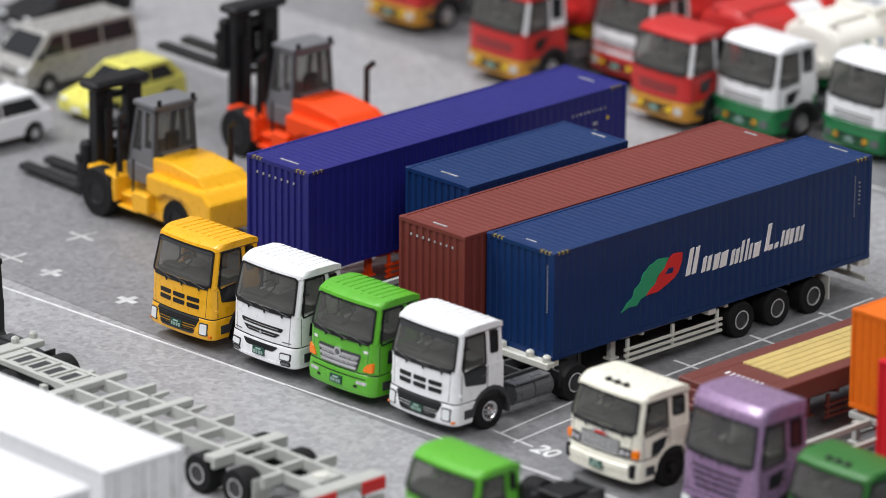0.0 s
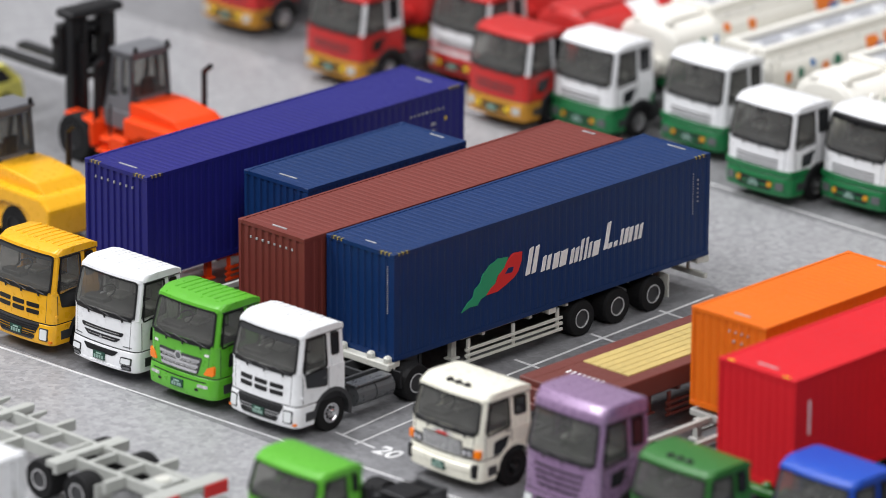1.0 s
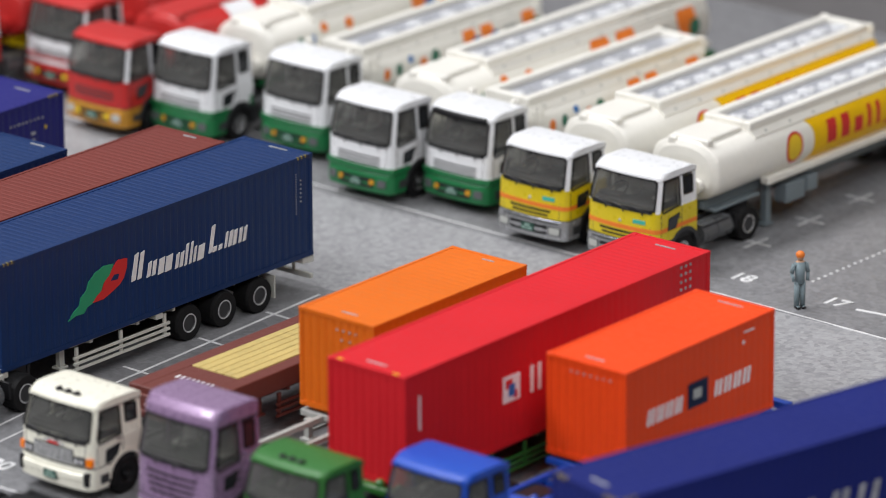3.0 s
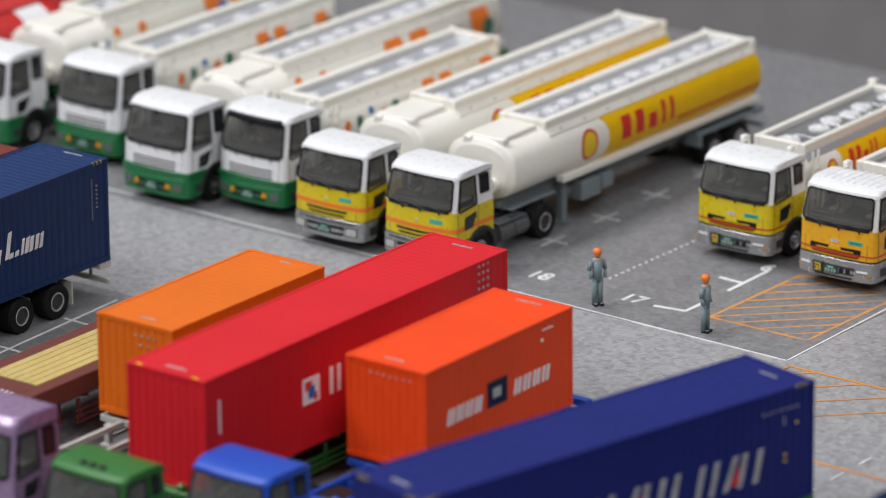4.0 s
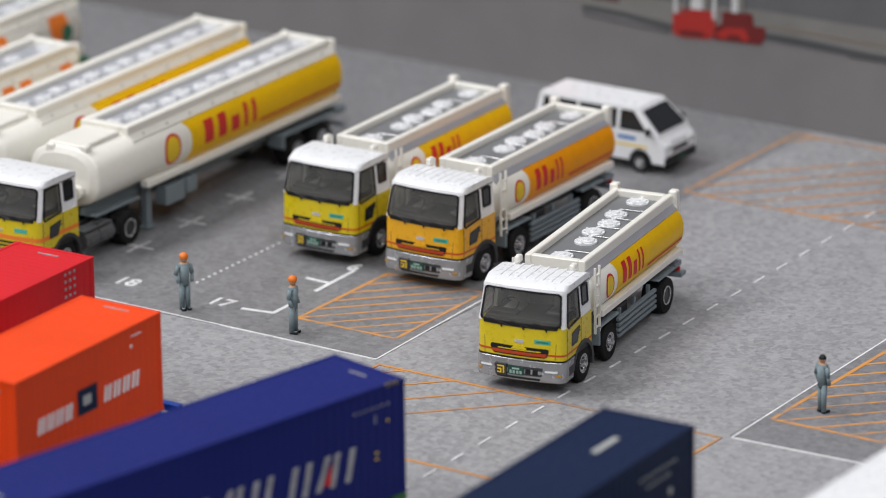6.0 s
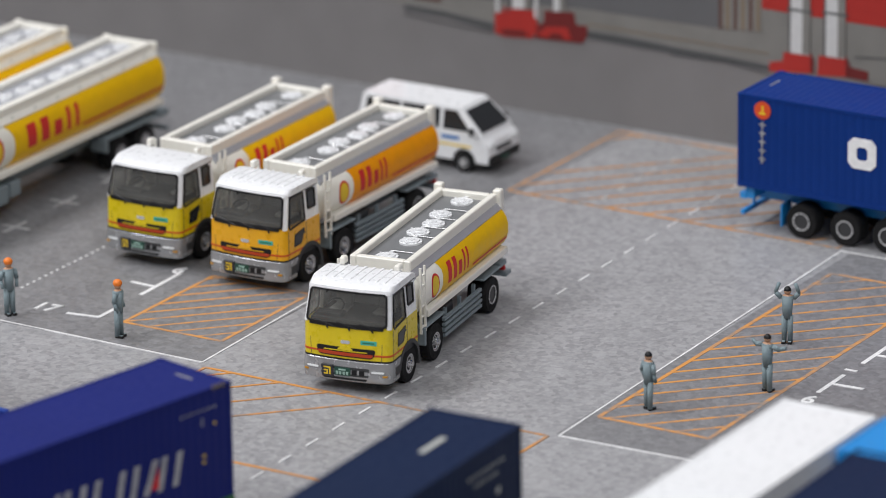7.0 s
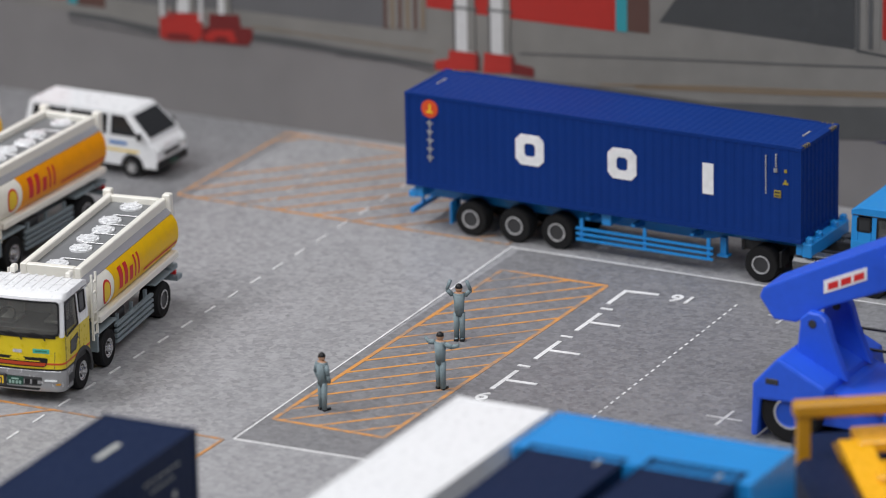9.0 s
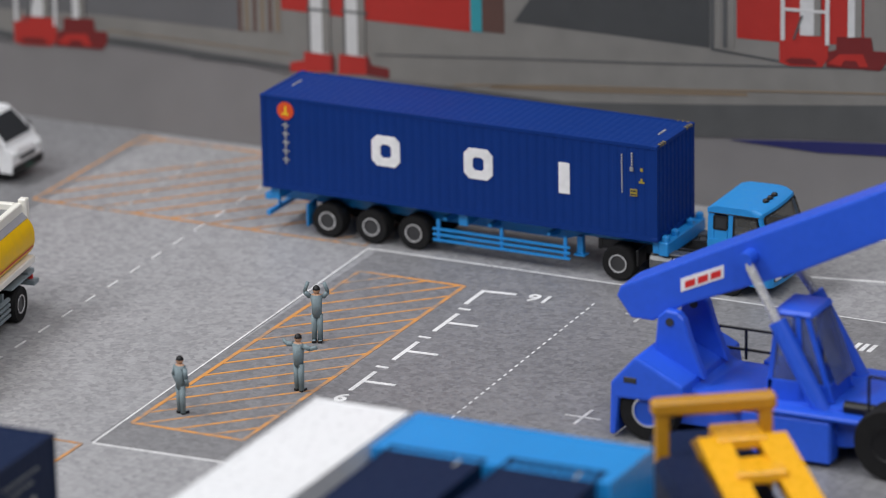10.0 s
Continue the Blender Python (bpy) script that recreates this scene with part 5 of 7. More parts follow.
def reach_stacker(label, m, x, y, turn):
    """A container reach stacker: local x runs from its front (0) to the rear (9), near side +y."""
    t = thing("reach_stacker", label, "reach stacker", x, y, turn)
    bm = bmesh.new()
    extrude_profile(bm, [(0.6, 0.9), (0.6, 1.5), (2.6, 1.6), (3.6, 1.45), (6.0, 1.35), (6.9, 1.35), (8.2, 1.9), (9.0, 1.45), (9.05, 0.55), (8.9, 0.45), (3.0, 0.45)], -1.35, 1.35)
    bevel_all(bm, 0.1, 2)
    part("chassis", bm, m, t)
    bm = bmesh.new()
    extrude_profile(bm, [(7.05, 1.0), (7.15, 1.62), (8.45, 2.25), (9.12, 1.5), (9.16, 0.1), (9.0, 0.1), (8.9, 1.1), (7.4, 1.15)], -1.85, 1.85)
    bevel_all(bm, 0.08, 2)
    part("counterweight", bm, m, t, "blue rounded rear counterweight housing")
    part("tail_lamp", bars((8.4, 8.75, 1.84, 1.87, 1.55, 1.7), b=0.01), DARK, t)
    for s in (-1, 1):
        bm = bmesh.new()
        extrude_profile(bm, [(6.95, 1.5), (7.35, 2.5), (7.52, 3.05), (7.7, 3.22), (8.02, 3.24), (8.24, 3.05), (8.34, 2.0)], s * 0.75 - 0.14, s * 0.75 + 0.14)
        bevel_all(bm, 0.04, 1)
        part("boom_post", bm, m, t)
        bm = bmesh.new()
        tube(bm, (7.9, s * 0.92, 2.95), (7.9, s * 0.58, 2.95), 0.11, 12)
        part("pivot_pin", bm, DARK, t)
        # lifting cylinder: blue sleeve and bright rod
        bm = bmesh.new()
        tube(bm, (3.3, s * 1.32, 0.8), (4.85, s * 1.22, 3.5), 0.23, 14)
        cy = part("lift_cylinder", bm, m, t)
        bm = bmesh.new()
        tube(bm, (4.85, s * 1.22, 3.5), (5.8, s * 0.95, 4.9), 0.12, 10)
        part("piston_rod", bm, SILVER, cy)
        bm = bmesh.new()
        tube(bm, (5.8, s * 0.55, 4.9), (5.8, s * 1.08, 4.9), 0.2, 12)
        part("rod_pin", bm, m, t)
        part("deck_panel", bars((2.4, 6.3, s * 1.6 - 0.25, s * 1.6 + 0.25, 1.3, 1.42), b=0.03), m, t)
        part("side_tank", bars((3.2, 5.6, s * 1.5 - 0.3, s * 1.5 + 0.3, 0.12, 1.25), b=0.06), m, t)
        wheel(t, 1.6, s, y_out=2.0, r=0.95, w=0.95, rim=BLACK)
        wheel(t, 8.15, s, y_out=1.75, r=0.8, w=0.6, rim=BLUECAB)
    bm = bmesh.new()
    extrude_profile(bm, [(9.5, 3.35), (9.1, 2.8), (8.5, 2.8), (7.6, 3.35), (4.6, 4.6), (1.9, 5.95), (-3.0, 8.3), (-3.0, 9.6), (1.9, 7.25), (5.0, 5.75), (7.3, 4.65), (9.4, 3.6)], -0.6, 0.6)
    bevel_all(bm, 0.06, 2)
    bo = part("boom", bm, m, t, "long blue box-section lifting boom")
    pl = bmesh.new()
    hexa(pl, [(6.55, 0.6, 4.22), (7.72, 0.6, 3.68), (7.72, 0.62, 3.68), (6.55, 0.62, 4.22), (6.55, 0.6, 4.56), (7.72, 0.6, 4.04), (7.72, 0.62, 4.04), (6.55, 0.62, 4.56)])
    bmesh.ops.recalc_face_normals(pl, faces=pl.faces)
    pp = part("boom_plate", pl, MARK, bo, "white plate with red marks on the boom")
    for i in range(3):
        bm = bmesh.new()
        a = 7.6 - i * 0.35
        zz = 3.80 + i * 0.16
        hexa(bm, [(a, 0.61, zz), (a - 0.28, 0.61, zz + 0.13), (a - 0.28, 0.628, zz + 0.13), (a, 0.628, zz), (a, 0.61, zz + 0.18), (a - 0.28, 0.61, zz + 0.31), (a - 0.28, 0.628, zz + 0.31), (a, 0.628, zz + 0.18)])
        bmesh.ops.recalc_face_normals(bm, faces=bm.faces)
        part("red_mark", bm, MARKRED, pp)
    # cab
    bm = bmesh.new()
    for yy in (-0.25, 1.05):
        for xa, xb, za, zb in ((3.45, 4.1, 1.5, 3.6), (5.15, 4.9, 1.5, 3.65), (4.25, 4.35, 1.5, 3.7)):
            hexa(bm, [(xa - 0.06, yy - 0.05, za), (xa + 0.06, yy - 0.05, za), (xa + 0.06, yy + 0.05, za), (xa - 0.06, yy + 0.05, za),
                      (xb - 0.06, yy - 0.05, zb), (xb + 0.06, yy - 0.05, zb), (xb + 0.06, yy + 0.05, zb), (xb - 0.06, yy + 0.05, zb)])
    box(bm, 3.5, 5.2, -0.3, 1.1, 1.35, 1.95, b=0.05)
    part("cab_frame", bm, m, t)
    part("cab_roof", bars((3.95, 5.05, -0.3, 1.1, 3.58, 3.76), b=0.08), m, t)
    for yy, s in ((1.06, 1), (-0.26, -1)):
        glaze(t, [(3.55, yy, 1.95), (5.1, yy, 1.95), (4.85, yy, 3.58), (4.1, yy, 3.58)], (0, s, 0), "cab_window", BLUEGLASS)
    glaze(t, [(3.35, -0.2, 1.95), (3.35, 1.0, 1.95), (4.0, 1.0, 3.58), (4.0, -0.2, 3.58)], (-1, 0, 0.3), "windscreen", BLUEGLASS)
    part("seat", bars((4.3, 4.7, 0.15, 0.65, 1.9, 2.3), (4.6, 4.75, 0.15, 0.65, 2.2, 2.9), b=0.05), BLACK, t)
    for yy in (-1.75, 1.75):
        if yy < 0:
            bm = bmesh.new()
            for xx in (5.9, 6.75, 7.5):
                tube(bm, (xx, -1.3, 1.4), (xx, -1.3, 2.2), 0.04, 6)
            for zz in (1.65, 2.2):
                tube(bm, (5.9, -1.3, zz), (7.5, -1.3, zz), 0.04, 6)
            part("handrail", bm, BLACK, t)
        bm = bmesh.new()
        tube(bm, (0.9, yy, 1.5), (0.9, yy, 2.6), 0.04, 6)
        tube(bm, (0.9, yy, 2.6), (2.2, yy, 2.6), 0.04, 6)
        tube(bm, (2.2, yy, 2.6), (2.2, yy, 1.5), 0.04, 6)
        part("handrail", bm, BLACK, t)
    bm = bmesh.new()
    tube(bm, (0.4, 1.3, 1.55), (3.0, 1.3, 1.55), 0.16, 10)
    part("hydraulic_tube", bm, BLACK, t)
    return t


def yellow_handler(label, x, y, turn):
    """A container handler seen from its boom end."""
    t = thing("container_handler", label, "container handler", x, y, turn)
    bm = bmesh.new()
    extrude_profile(bm, [(0.0, 0.6), (0.0, 1.5), (2.0, 1.7), (5.5, 1.7), (6.5, 1.4), (6.5, 0.5)], -1.3, 1.3)
    bevel_all(bm, 0.1, 2)
    part("chassis", bm, NAVY, t)
    for s in (-1, 1):
        bm = bmesh.new()
        hexa(bm, [(-2.6, s * 0.85 - 1.75, 1.1), (-1.8, s * 0.85 - 1.75, 1.1), (-1.8, s * 0.85 - 0.95, 1.1), (-2.6, s * 0.85 - 0.95, 1.1),
                  (3.6, s * 0.7 - 0.95, 3.1), (4.4, s * 0.7 - 0.95, 2.7), (4.4, s * 0.7 - 0.2, 2.7), (3.6, s * 0.7 - 0.2, 3.1)])
        bmesh.ops.recalc_face_normals(bm, faces=bm.faces)
        part("boom_arm", bm, YELLOW, t)
        part("portal_post", bars((3.9, 4.25, s * 1.25 - 0.16, s * 1.25 + 0.16, 1.5, 3.6), b=0.04), AMBERDARK, t)
        wheel(t, 1.2, s, y_out=1.75, r=0.85, w=0.7, rim=YELLOW)
        wheel(t, 5.4, s, y_out=1.6, r=0.75, w=0.5, rim=YELLOW)
    for xx, zz in ((-1.9, 1.45), (0.4, 2.05), (2.5, 2.65), (3.9, 3.0)):
        yc = -0.55 - (3.9 - xx) * 0.14
        part("boom_tie", bars((xx - 0.55, xx + 0.55, yc - 0.6, yc + 0.6, zz - 0.2, zz + 0.1), b=0.04), YELLOW, t)
    part("portal_beam", bars((3.85, 4.3, -1.5, 1.5, 3.55, 3.95), b=0.08), AMBERDARK, t)
    part("side_tank", bars((-1.2, 3.6, 0.40, 1.60, 1.2, 2.75), b=0.2), NAVY, t)
    part("engine_cover", bars((4.4, 6.3, -1.1, 1.1, 1.6, 2.3), b=0.1), NAVY, t)
    return t


def figurine(label, x, y, turn, helmet=None, arms="down"):
    """A painted figurine: one plain shape."""
    bm = bmesh.new()
    for s in (-1, 1):
        tube(bm, (0.02 * s, 0.10 * s, 0.06), (0, 0.09 * s, 0.82), 0.085, 8, 0.11)
        box(bm, -0.20, 0.08, 0.10 * s - 0.07, 0.10 * s + 0.07, 0.0, 0.09, b=0.02, seg=1)
    tube(bm, (0, 0, 0.76), (0, 0, 1.36), 0.15, 10, 0.19)
    bmesh.ops.create_uvsphere(bm, u_segments=10, v_segments=7, radius=0.2, matrix=Matrix.Translation((0, 0, 1.33)) @ Matrix.Diagonal((0.8, 1.1, 0.6, 1)))
    for s in (-1, 1):
        sh = (0, 0.22 * s, 1.34)
        if arms == "down":
            el, ha = (0.02, 0.29 * s, 1.08), (-0.08, 0.24 * s, 0.84)
        elif arms == "up":
            el, ha = (-0.05, 0.38 * s, 1.5), (-0.05, 0.26 * s, 1.78)
        else:
            el, ha = (-0.02, 0.46 * s, 1.3), (-0.1, 0.66 * s, 1.36)
        tube(bm, sh, el, 0.075, 7)
        tube(bm, el, ha, 0.06, 7)
    tube(bm, (0, 0, 1.36), (0, 0, 1.46), 0.07, 8)
    bmesh.ops.create_uvsphere(bm, u_segments=12, v_segments=8, radius=0.125, matrix=Matrix.Translation((0, 0, 1.55)))
    n0 = len(bm.faces)
    if helmet:
        bmesh.ops.create_uvsphere(bm, u_segments=12, v_segments=6, radius=0.155, matrix=Matrix.Translation((0, 0, 1.61)) @ Matrix.Diagonal((1, 1, 0.75, 1)))
    bm.faces.ensure_lookup_table()
    mats = [SUIT, SKIN, helmet or SUIT, BLACK]
    for i, f in enumerate(bm.faces):
        c = f.calc_center_median()
        f.smooth = True
        f.material_index = 2 if i >= n0 else ((3 if c.z > 1.57 else 1) if c.z > 1.40 and abs(c.y) < 0.14 else (3 if c.z < 0.09 else 0))
    bmesh.ops.scale(bm, vec=(0.82, 0.82, 0.95), verts=bm.verts)
    ob = part("figurine", bm, SUIT)
    for q in mats[1:]:
        ob.data.materials.append(q)
    ob.matrix_world = at(x, y, turn)
    return tagged(ob, label, "figurine", "figurines on the yard")

# ---- ground, backdrop and room ----


def ground_mat(name, dark, light, gloss):
    """Printed concrete: pale and dark grains, worn patches, faint long streaks."""
    m = bpy.data.materials.new(name)
    m.use_nodes = True
    nt = m.node_tree
    b = nt.nodes["Principled BSDF"]
    co = nt.nodes.new("ShaderNodeTexCoord")

    def tex(kind, scale, detail=4, stretch=None):
        n = nt.nodes.new(kind)
        n.inputs["Scale"].default_value = scale
        if kind == "ShaderNodeTexNoise":
            n.inputs["Detail"].default_value = detail
            n.inputs["Roughness"].default_value = 0.62
        src = co.outputs["Object"]
        if stretch:
            mp = nt.nodes.new("ShaderNodeMapping")
            mp.inputs["Scale"].default_value = stretch
            nt.links.new(src, mp.inputs["Vector"])
            src = mp.outputs[0]
        nt.links.new(src, n.inputs["Vector"])
        return n

    grain = tex("ShaderNodeTexNoise", 1000, 4)
    chips = tex("ShaderNodeTexVoronoi", 900)
    patch = tex("ShaderNodeTexNoise", 16, 5)
    streak = tex("ShaderNodeTexNoise", 60, 3, (0.6, 1.3, 1))

    def math_node(op, a, c):
        n = nt.nodes.new("ShaderNodeMath")
        n.operation = op
        for i, v in enumerate((a, c)):
            if isinstance(v, (int, float)):
                n.inputs[i].default_value = v
            else:
                nt.links.new(v, n.inputs[i])
        return n.outputs[0]

    bw = nt.nodes.new("ShaderNodeRGBToBW")
    nt.links.new(chips.outputs["Color"], bw.inputs[0])
    f = math_node("ADD", math_node("MULTIPLY", grain.outputs["Fac"], 0.54), math_node("MULTIPLY", bw.outputs[0], 0.32))
    f = math_node("ADD", f, math_node("MULTIPLY", patch.outputs["Fac"], 0.22))
    f = math_node("ADD", f, math_node("MULTIPLY", streak.outputs["Fac"], 0.12))
    ramp = nt.nodes.new("ShaderNodeValToRGB")
    ramp.color_ramp.elements[0].position, ramp.color_ramp.elements[0].color = 0.40, (*dark, 1)
    ramp.color_ramp.elements[1].position, ramp.color_ramp.elements[1].color = 0.76, (*light, 1)
    nt.links.new(f, ramp.inputs[0])
    nt.links.new(ramp.outputs[0], b.inputs["Base Color"])
    b.inputs["Roughness"].default_value = gloss
    bp = nt.nodes.new("ShaderNodeBump")
    bp.inputs["Strength"].default_value = 0.25
    bp.inputs["Distance"].default_value = 0.0002
    nt.links.new(f, bp.inputs["Height"])
    nt.links.new(bp.outputs[0], b.inputs["Normal"])
    return m


def worn_ink(name, ink, bare):
    """Road paint rubbed thin, with the ground showing through in patches."""
    m = bpy.data.materials.new(name)
    m.use_nodes = True
    nt = m.node_tree
    b = nt.nodes["Principled BSDF"]
    co = nt.nodes.new("ShaderNodeTexCoord")
    total = None
    for scale, detail in ((45, 2), (420, 4)):
        n = nt.nodes.new("ShaderNodeTexNoise")
        n.inputs["Scale"].default_value, n.inputs["Detail"].default_value = scale, detail
        nt.links.new(co.outputs["Object"], n.inputs["Vector"])
        if total is None:
            total = n.outputs["Fac"]
        else:
            add = nt.nodes.new("ShaderNodeMath")
            add.operation = "ADD"
            nt.links.new(total, add.inputs[0])
            nt.links.new(n.outputs["Fac"], add.inputs[1])
            total = add.outputs[0]
    ramp = nt.nodes.new("ShaderNodeValToRGB")
    ramp.color_ramp.elements[0].position, ramp.color_ramp.elements[0].color = 0.36, (*bare, 1)
    ramp.color_ramp.elements[1].position, ramp.color_ramp.elements[1].color = 0.54, (*ink, 1)
    half = nt.nodes.new("ShaderNodeMath")
    half.operation = "MULTIPLY"
    half.inputs[1].default_value = 0.5
    nt.links.new(total, half.inputs[0])
    nt.links.new(half.outputs[0], ramp.inputs[0])
    nt.links.new(ramp.outputs[0], b.inputs["Base Color"])
    b.inputs["Roughness"].default_value = 0.55
    return m


CONCRETE = ground_mat("printed_concrete", (0.205, 0.205, 0.213), (0.355, 0.355, 0.363), 0.45)
ASPHALT = ground_mat("printed_asphalt", (0.138, 0.138, 0.144), (0.236, 0.236, 0.243), 0.45)
LINEWHITE = mat("printed_line_white", (0.74, 0.74, 0.74), 0.55, grain=0.2, scale=200)
LINEWORN = mat("worn_line_white", (0.52, 0.52, 0.52), 0.55, grain=0.35, scale=300)
LINEORANGE = worn_ink("worn_orange_line_ink", (0.60, 0.27, 0.07), (0.24, 0.21, 0.19))
WALLGREY = mat("painted_backdrop_grey", (0.195, 0.186, 0.186), 0.6, grain=0.06, scale=9)
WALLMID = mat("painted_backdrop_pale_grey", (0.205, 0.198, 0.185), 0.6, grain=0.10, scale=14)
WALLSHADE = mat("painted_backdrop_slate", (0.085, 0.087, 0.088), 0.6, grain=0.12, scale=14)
WALLSHIP = mat("painted_backdrop_ship_grey", (0.115, 0.115, 0.12), 0.6, grain=0.06, scale=9)
WALLDKRED = mat("painted_backdrop_dark_red", (0.15, 0.012, 0.012), 0.6, grain=0.1)
WALLDARK = mat("painted_backdrop_dark_grey", (0.055, 0.058, 0.06), 0.6, grain=0.1)
WALLRED = mat("painted_backdrop_red", (0.40, 0.022, 0.016), 0.6, grain=0.08)
WALLWHITE = mat("painted_backdrop_white", (0.58, 0.58, 0.58), 0.6, grain=0.08)
WALLTAN = mat("painted_backdrop_tan", (0.20, 0.15, 0.10), 0.6)
WALLTEAL = mat("painted_backdrop_teal", (0.03, 0.28, 0.33), 0.6)
WALLBROWN = mat("painted_backdrop_brown", (0.10, 0.05, 0.04), 0.6)
WALLNAVY = mat("painted_backdrop_navy", (0.012, 0.014, 0.10), 0.6)
ROOMWALL = mat("room_wall_paint", (0.16, 0.16, 0.16), 0.8, scale=2)
ROOMCEIL = mat("room_ceiling_paint", (0.34, 0.34, 0.34), 0.85, scale=2)

ground = tagged(part("ground", bars((-30, 48.7, -90, 60, -2.0, 0)), CONCRETE), "speckled light grey printed concrete yard board", "ground", kind="structure")
for x0, x1, y0, y1 in ((2.1, 19.0, -24.0, 45.0), (25.4, 48.6, -24.05, 45.0), (25.3, 41.5, -75.0, -34.9)):
    part("asphalt_area", bars((x0, x1, y0, y1, -0.5, 0.015)), ASPHALT, ground, "darker grey printed parking area")

lines = tagged(new("road_marking"), "white and orange printed yard lines", "road marking", kind="structure")


line_count = [0]


def line(x0, y0, x1, y1, w=0.052, m=None, z=0.024):
    line_count[0] += 1
    z += line_count[0] * 0.00005
    a, c = Vector((x0, y0, 0)), Vector((x1, y1, 0))
    d = (c - a).normalized()
    n = Vector((-d.y, d.x, 0)) * w / 2
    bm = bmesh.new()
    p = [a - n, c - n, c + n, a + n]
    hexa(bm, [(*q.xy, 0.0) for q in p] + [(*q.xy, z) for q in p])
    return part("painted_line", bm, m or LINEWHITE, lines)


def hatch(x0, x1, y0, y1, step, rnd, skip=0.0, w=0.095):
    """A frame of orange lines filled with slanting ones."""
    for a in ((x0, y0, x1, y0), (x1, y0, x1, y1), (x1, y1, x0, y1), (x0, y1, x0, y0)):
        line(*a, w=w, m=LINEORANGE, z=0.022)
    s = x0 + y0 + step
    while s < x1 + y1:
        a0, a1 = max(x0, s - y1), min(x1, s - y0)
        if a1 - a0 > 0.25 and rnd.random() >= skip:
            line(a0, s - a0, a1, s - a1, w=w * 0.85, m=LINEORANGE, z=0.019)
        s += step


line(1.4, 13, 3.3, -24)
line(25.95, 12, 25.34, -24.1)
line(25.36, -24.11, 40.0, -23.6)
line(25.19, -35.04, 41.58, -34.59)
line(41.58, -34.59, 41.33, -58)
line(25.19, -35.04, 25.9, -60)
line(44.0, -46.2, 44.5, -48.9, 0.09)
line(47.75, -44.0, 48.0, -52, 0.09)
line(6.8, -7.05, 3.8, -7.45)
line(6.6, -7.85, 3.55, -8.16)
line(3.78, -7.2, 3.7, -8.7)
line(9.9, -7.3, 18.5, -6.75, 0.085)
line(9.9, -8.1, 18.5, -7.6, 0.10)
for lx in (10.9, 13.8, 16.5):
    line(lx, -7.5, lx + 0.02, -6.6, 0.09)
rnd = random.Random(4)
hatch(26.95, 31.3, -23.65, -20.5, 0.8, rnd, 0.0, 0.11)
hatch(19.6, 25.05, -34.8, -24.4, 1.5, rnd, 0.45, 0.085)
hatch(26.85, 39.72, -38.45, -35.25, 1.0, rnd, 0.0, 0.12)
hatch(41.75, 48.2, -34.4, -23.75, 1.25, rnd, 0.4, 0.075)
for i in range(23):
    lx = 16.2 + i * 1.31
    line(lx, -29.98 + i * 0.032, lx + 0.56, -29.97 + i * 0.032, 0.055)
for i in range(6):
    line(42.3 + i * 1.0, -26.5, 42.7 + i * 1.0, -26.5, 0.06, m=LINEWORN)
for i in range(15):
    line(27.9 + i * 0.28, -16.45, 27.99 + i * 0.28, -16.45, 0.07)
for i in range(27):
    line(30.0 + i * 0.37, -42.6 + i * 0.0115, 30.16 + i * 0.37, -42.6 + i * 0.0115, 0.05)
for px, py in ((29.59, -13.26), (32.13, -13.23), (34.68, -13.15), (37.2, -13.1), (31.73, -45.65), (39.4, -43.9), (5.91, 11.65), (3.27, 11.52), (40.9, -48.2)):
    line(px - 0.55, py, px + 0.55, py, 0.09, m=LINEWORN)
    line(px, py - 0.5, px, py + 0.5, 0.09, m=LINEWORN, z=0.021)
# bay corners and T marks
line(39.54, -39.1, 39.63, -40.05, 0.125)
line(39.6, -39.1, 38.4, -39.12, 0.125, z=0.021)
for tx in (36.85, 34.42, 31.91):
    line(tx - 0.75, -39.3, tx + 0.75, -39.28, 0.125)
    line(tx, -39.3, tx + 0.05, -40.2, 0.125, z=0.021)
    line(tx + 1.15, -39.1, tx + 1.15, -39.45, 0.1)
line(26.79, -18.75, 26.94, -19.72, 0.125)
line(26.9, -19.7, 28.1, -19.7, 0.125, z=0.021)
line(29.0, -19.66, 31.0, -19.6, 0.125)
line(29.75, -19.6, 29.8, -18.8, 0.125, z=0.021)


def stencil(text, x, y, turn, size=0.76):
    c = bpy.data.curves.new("bay_number", "FONT")
    c.offset = 0.012 * K
    c.body, c.size, c.align_x, c.align_y, c.extrude = text, size * K, "CENTER", "CENTER", 0.02 * K
    c.materials.append(LINEWHITE)
    ob = new("bay_number", c)
    ob.parent = lines
    ob.matrix_basis = pose(x * K, y * K, 0.02 * K, 0, 0, turn)
    return ob


stencil("18", 26.95, -14.8, -90)
stencil("17", 26.9, -18.0, -90)
stencil("20", 3.68, -9.2, -90)
stencil("16", 39.58, -40.8, 90)
stencil("6", 31.2, -19.45, -90, 0.75)
stencil("6", 30.55, -39.35, -90, 0.75)
for px, py in ((3.26, 9.79), (3.35, 6.66)):
    line(px - 0.35, py, px + 0.35, py, 0.2, m=LINEWORN)
    line(px, py - 0.35, px, py + 0.35, 0.2, m=LINEWORN)
for px, py in ((39.38, -50.28),):
    for k in (-0.22, 0.0, 0.22):
        line(px - 0.28, py + k, px + 0.28, py + k, 0.13)

backdrop = tagged(part("backdrop", bars((48.72, 50.0, -90, 60, -2.0, 34)), WALLGREY), "grey painted board showing a quay with cranes", "backdrop", kind="structure")


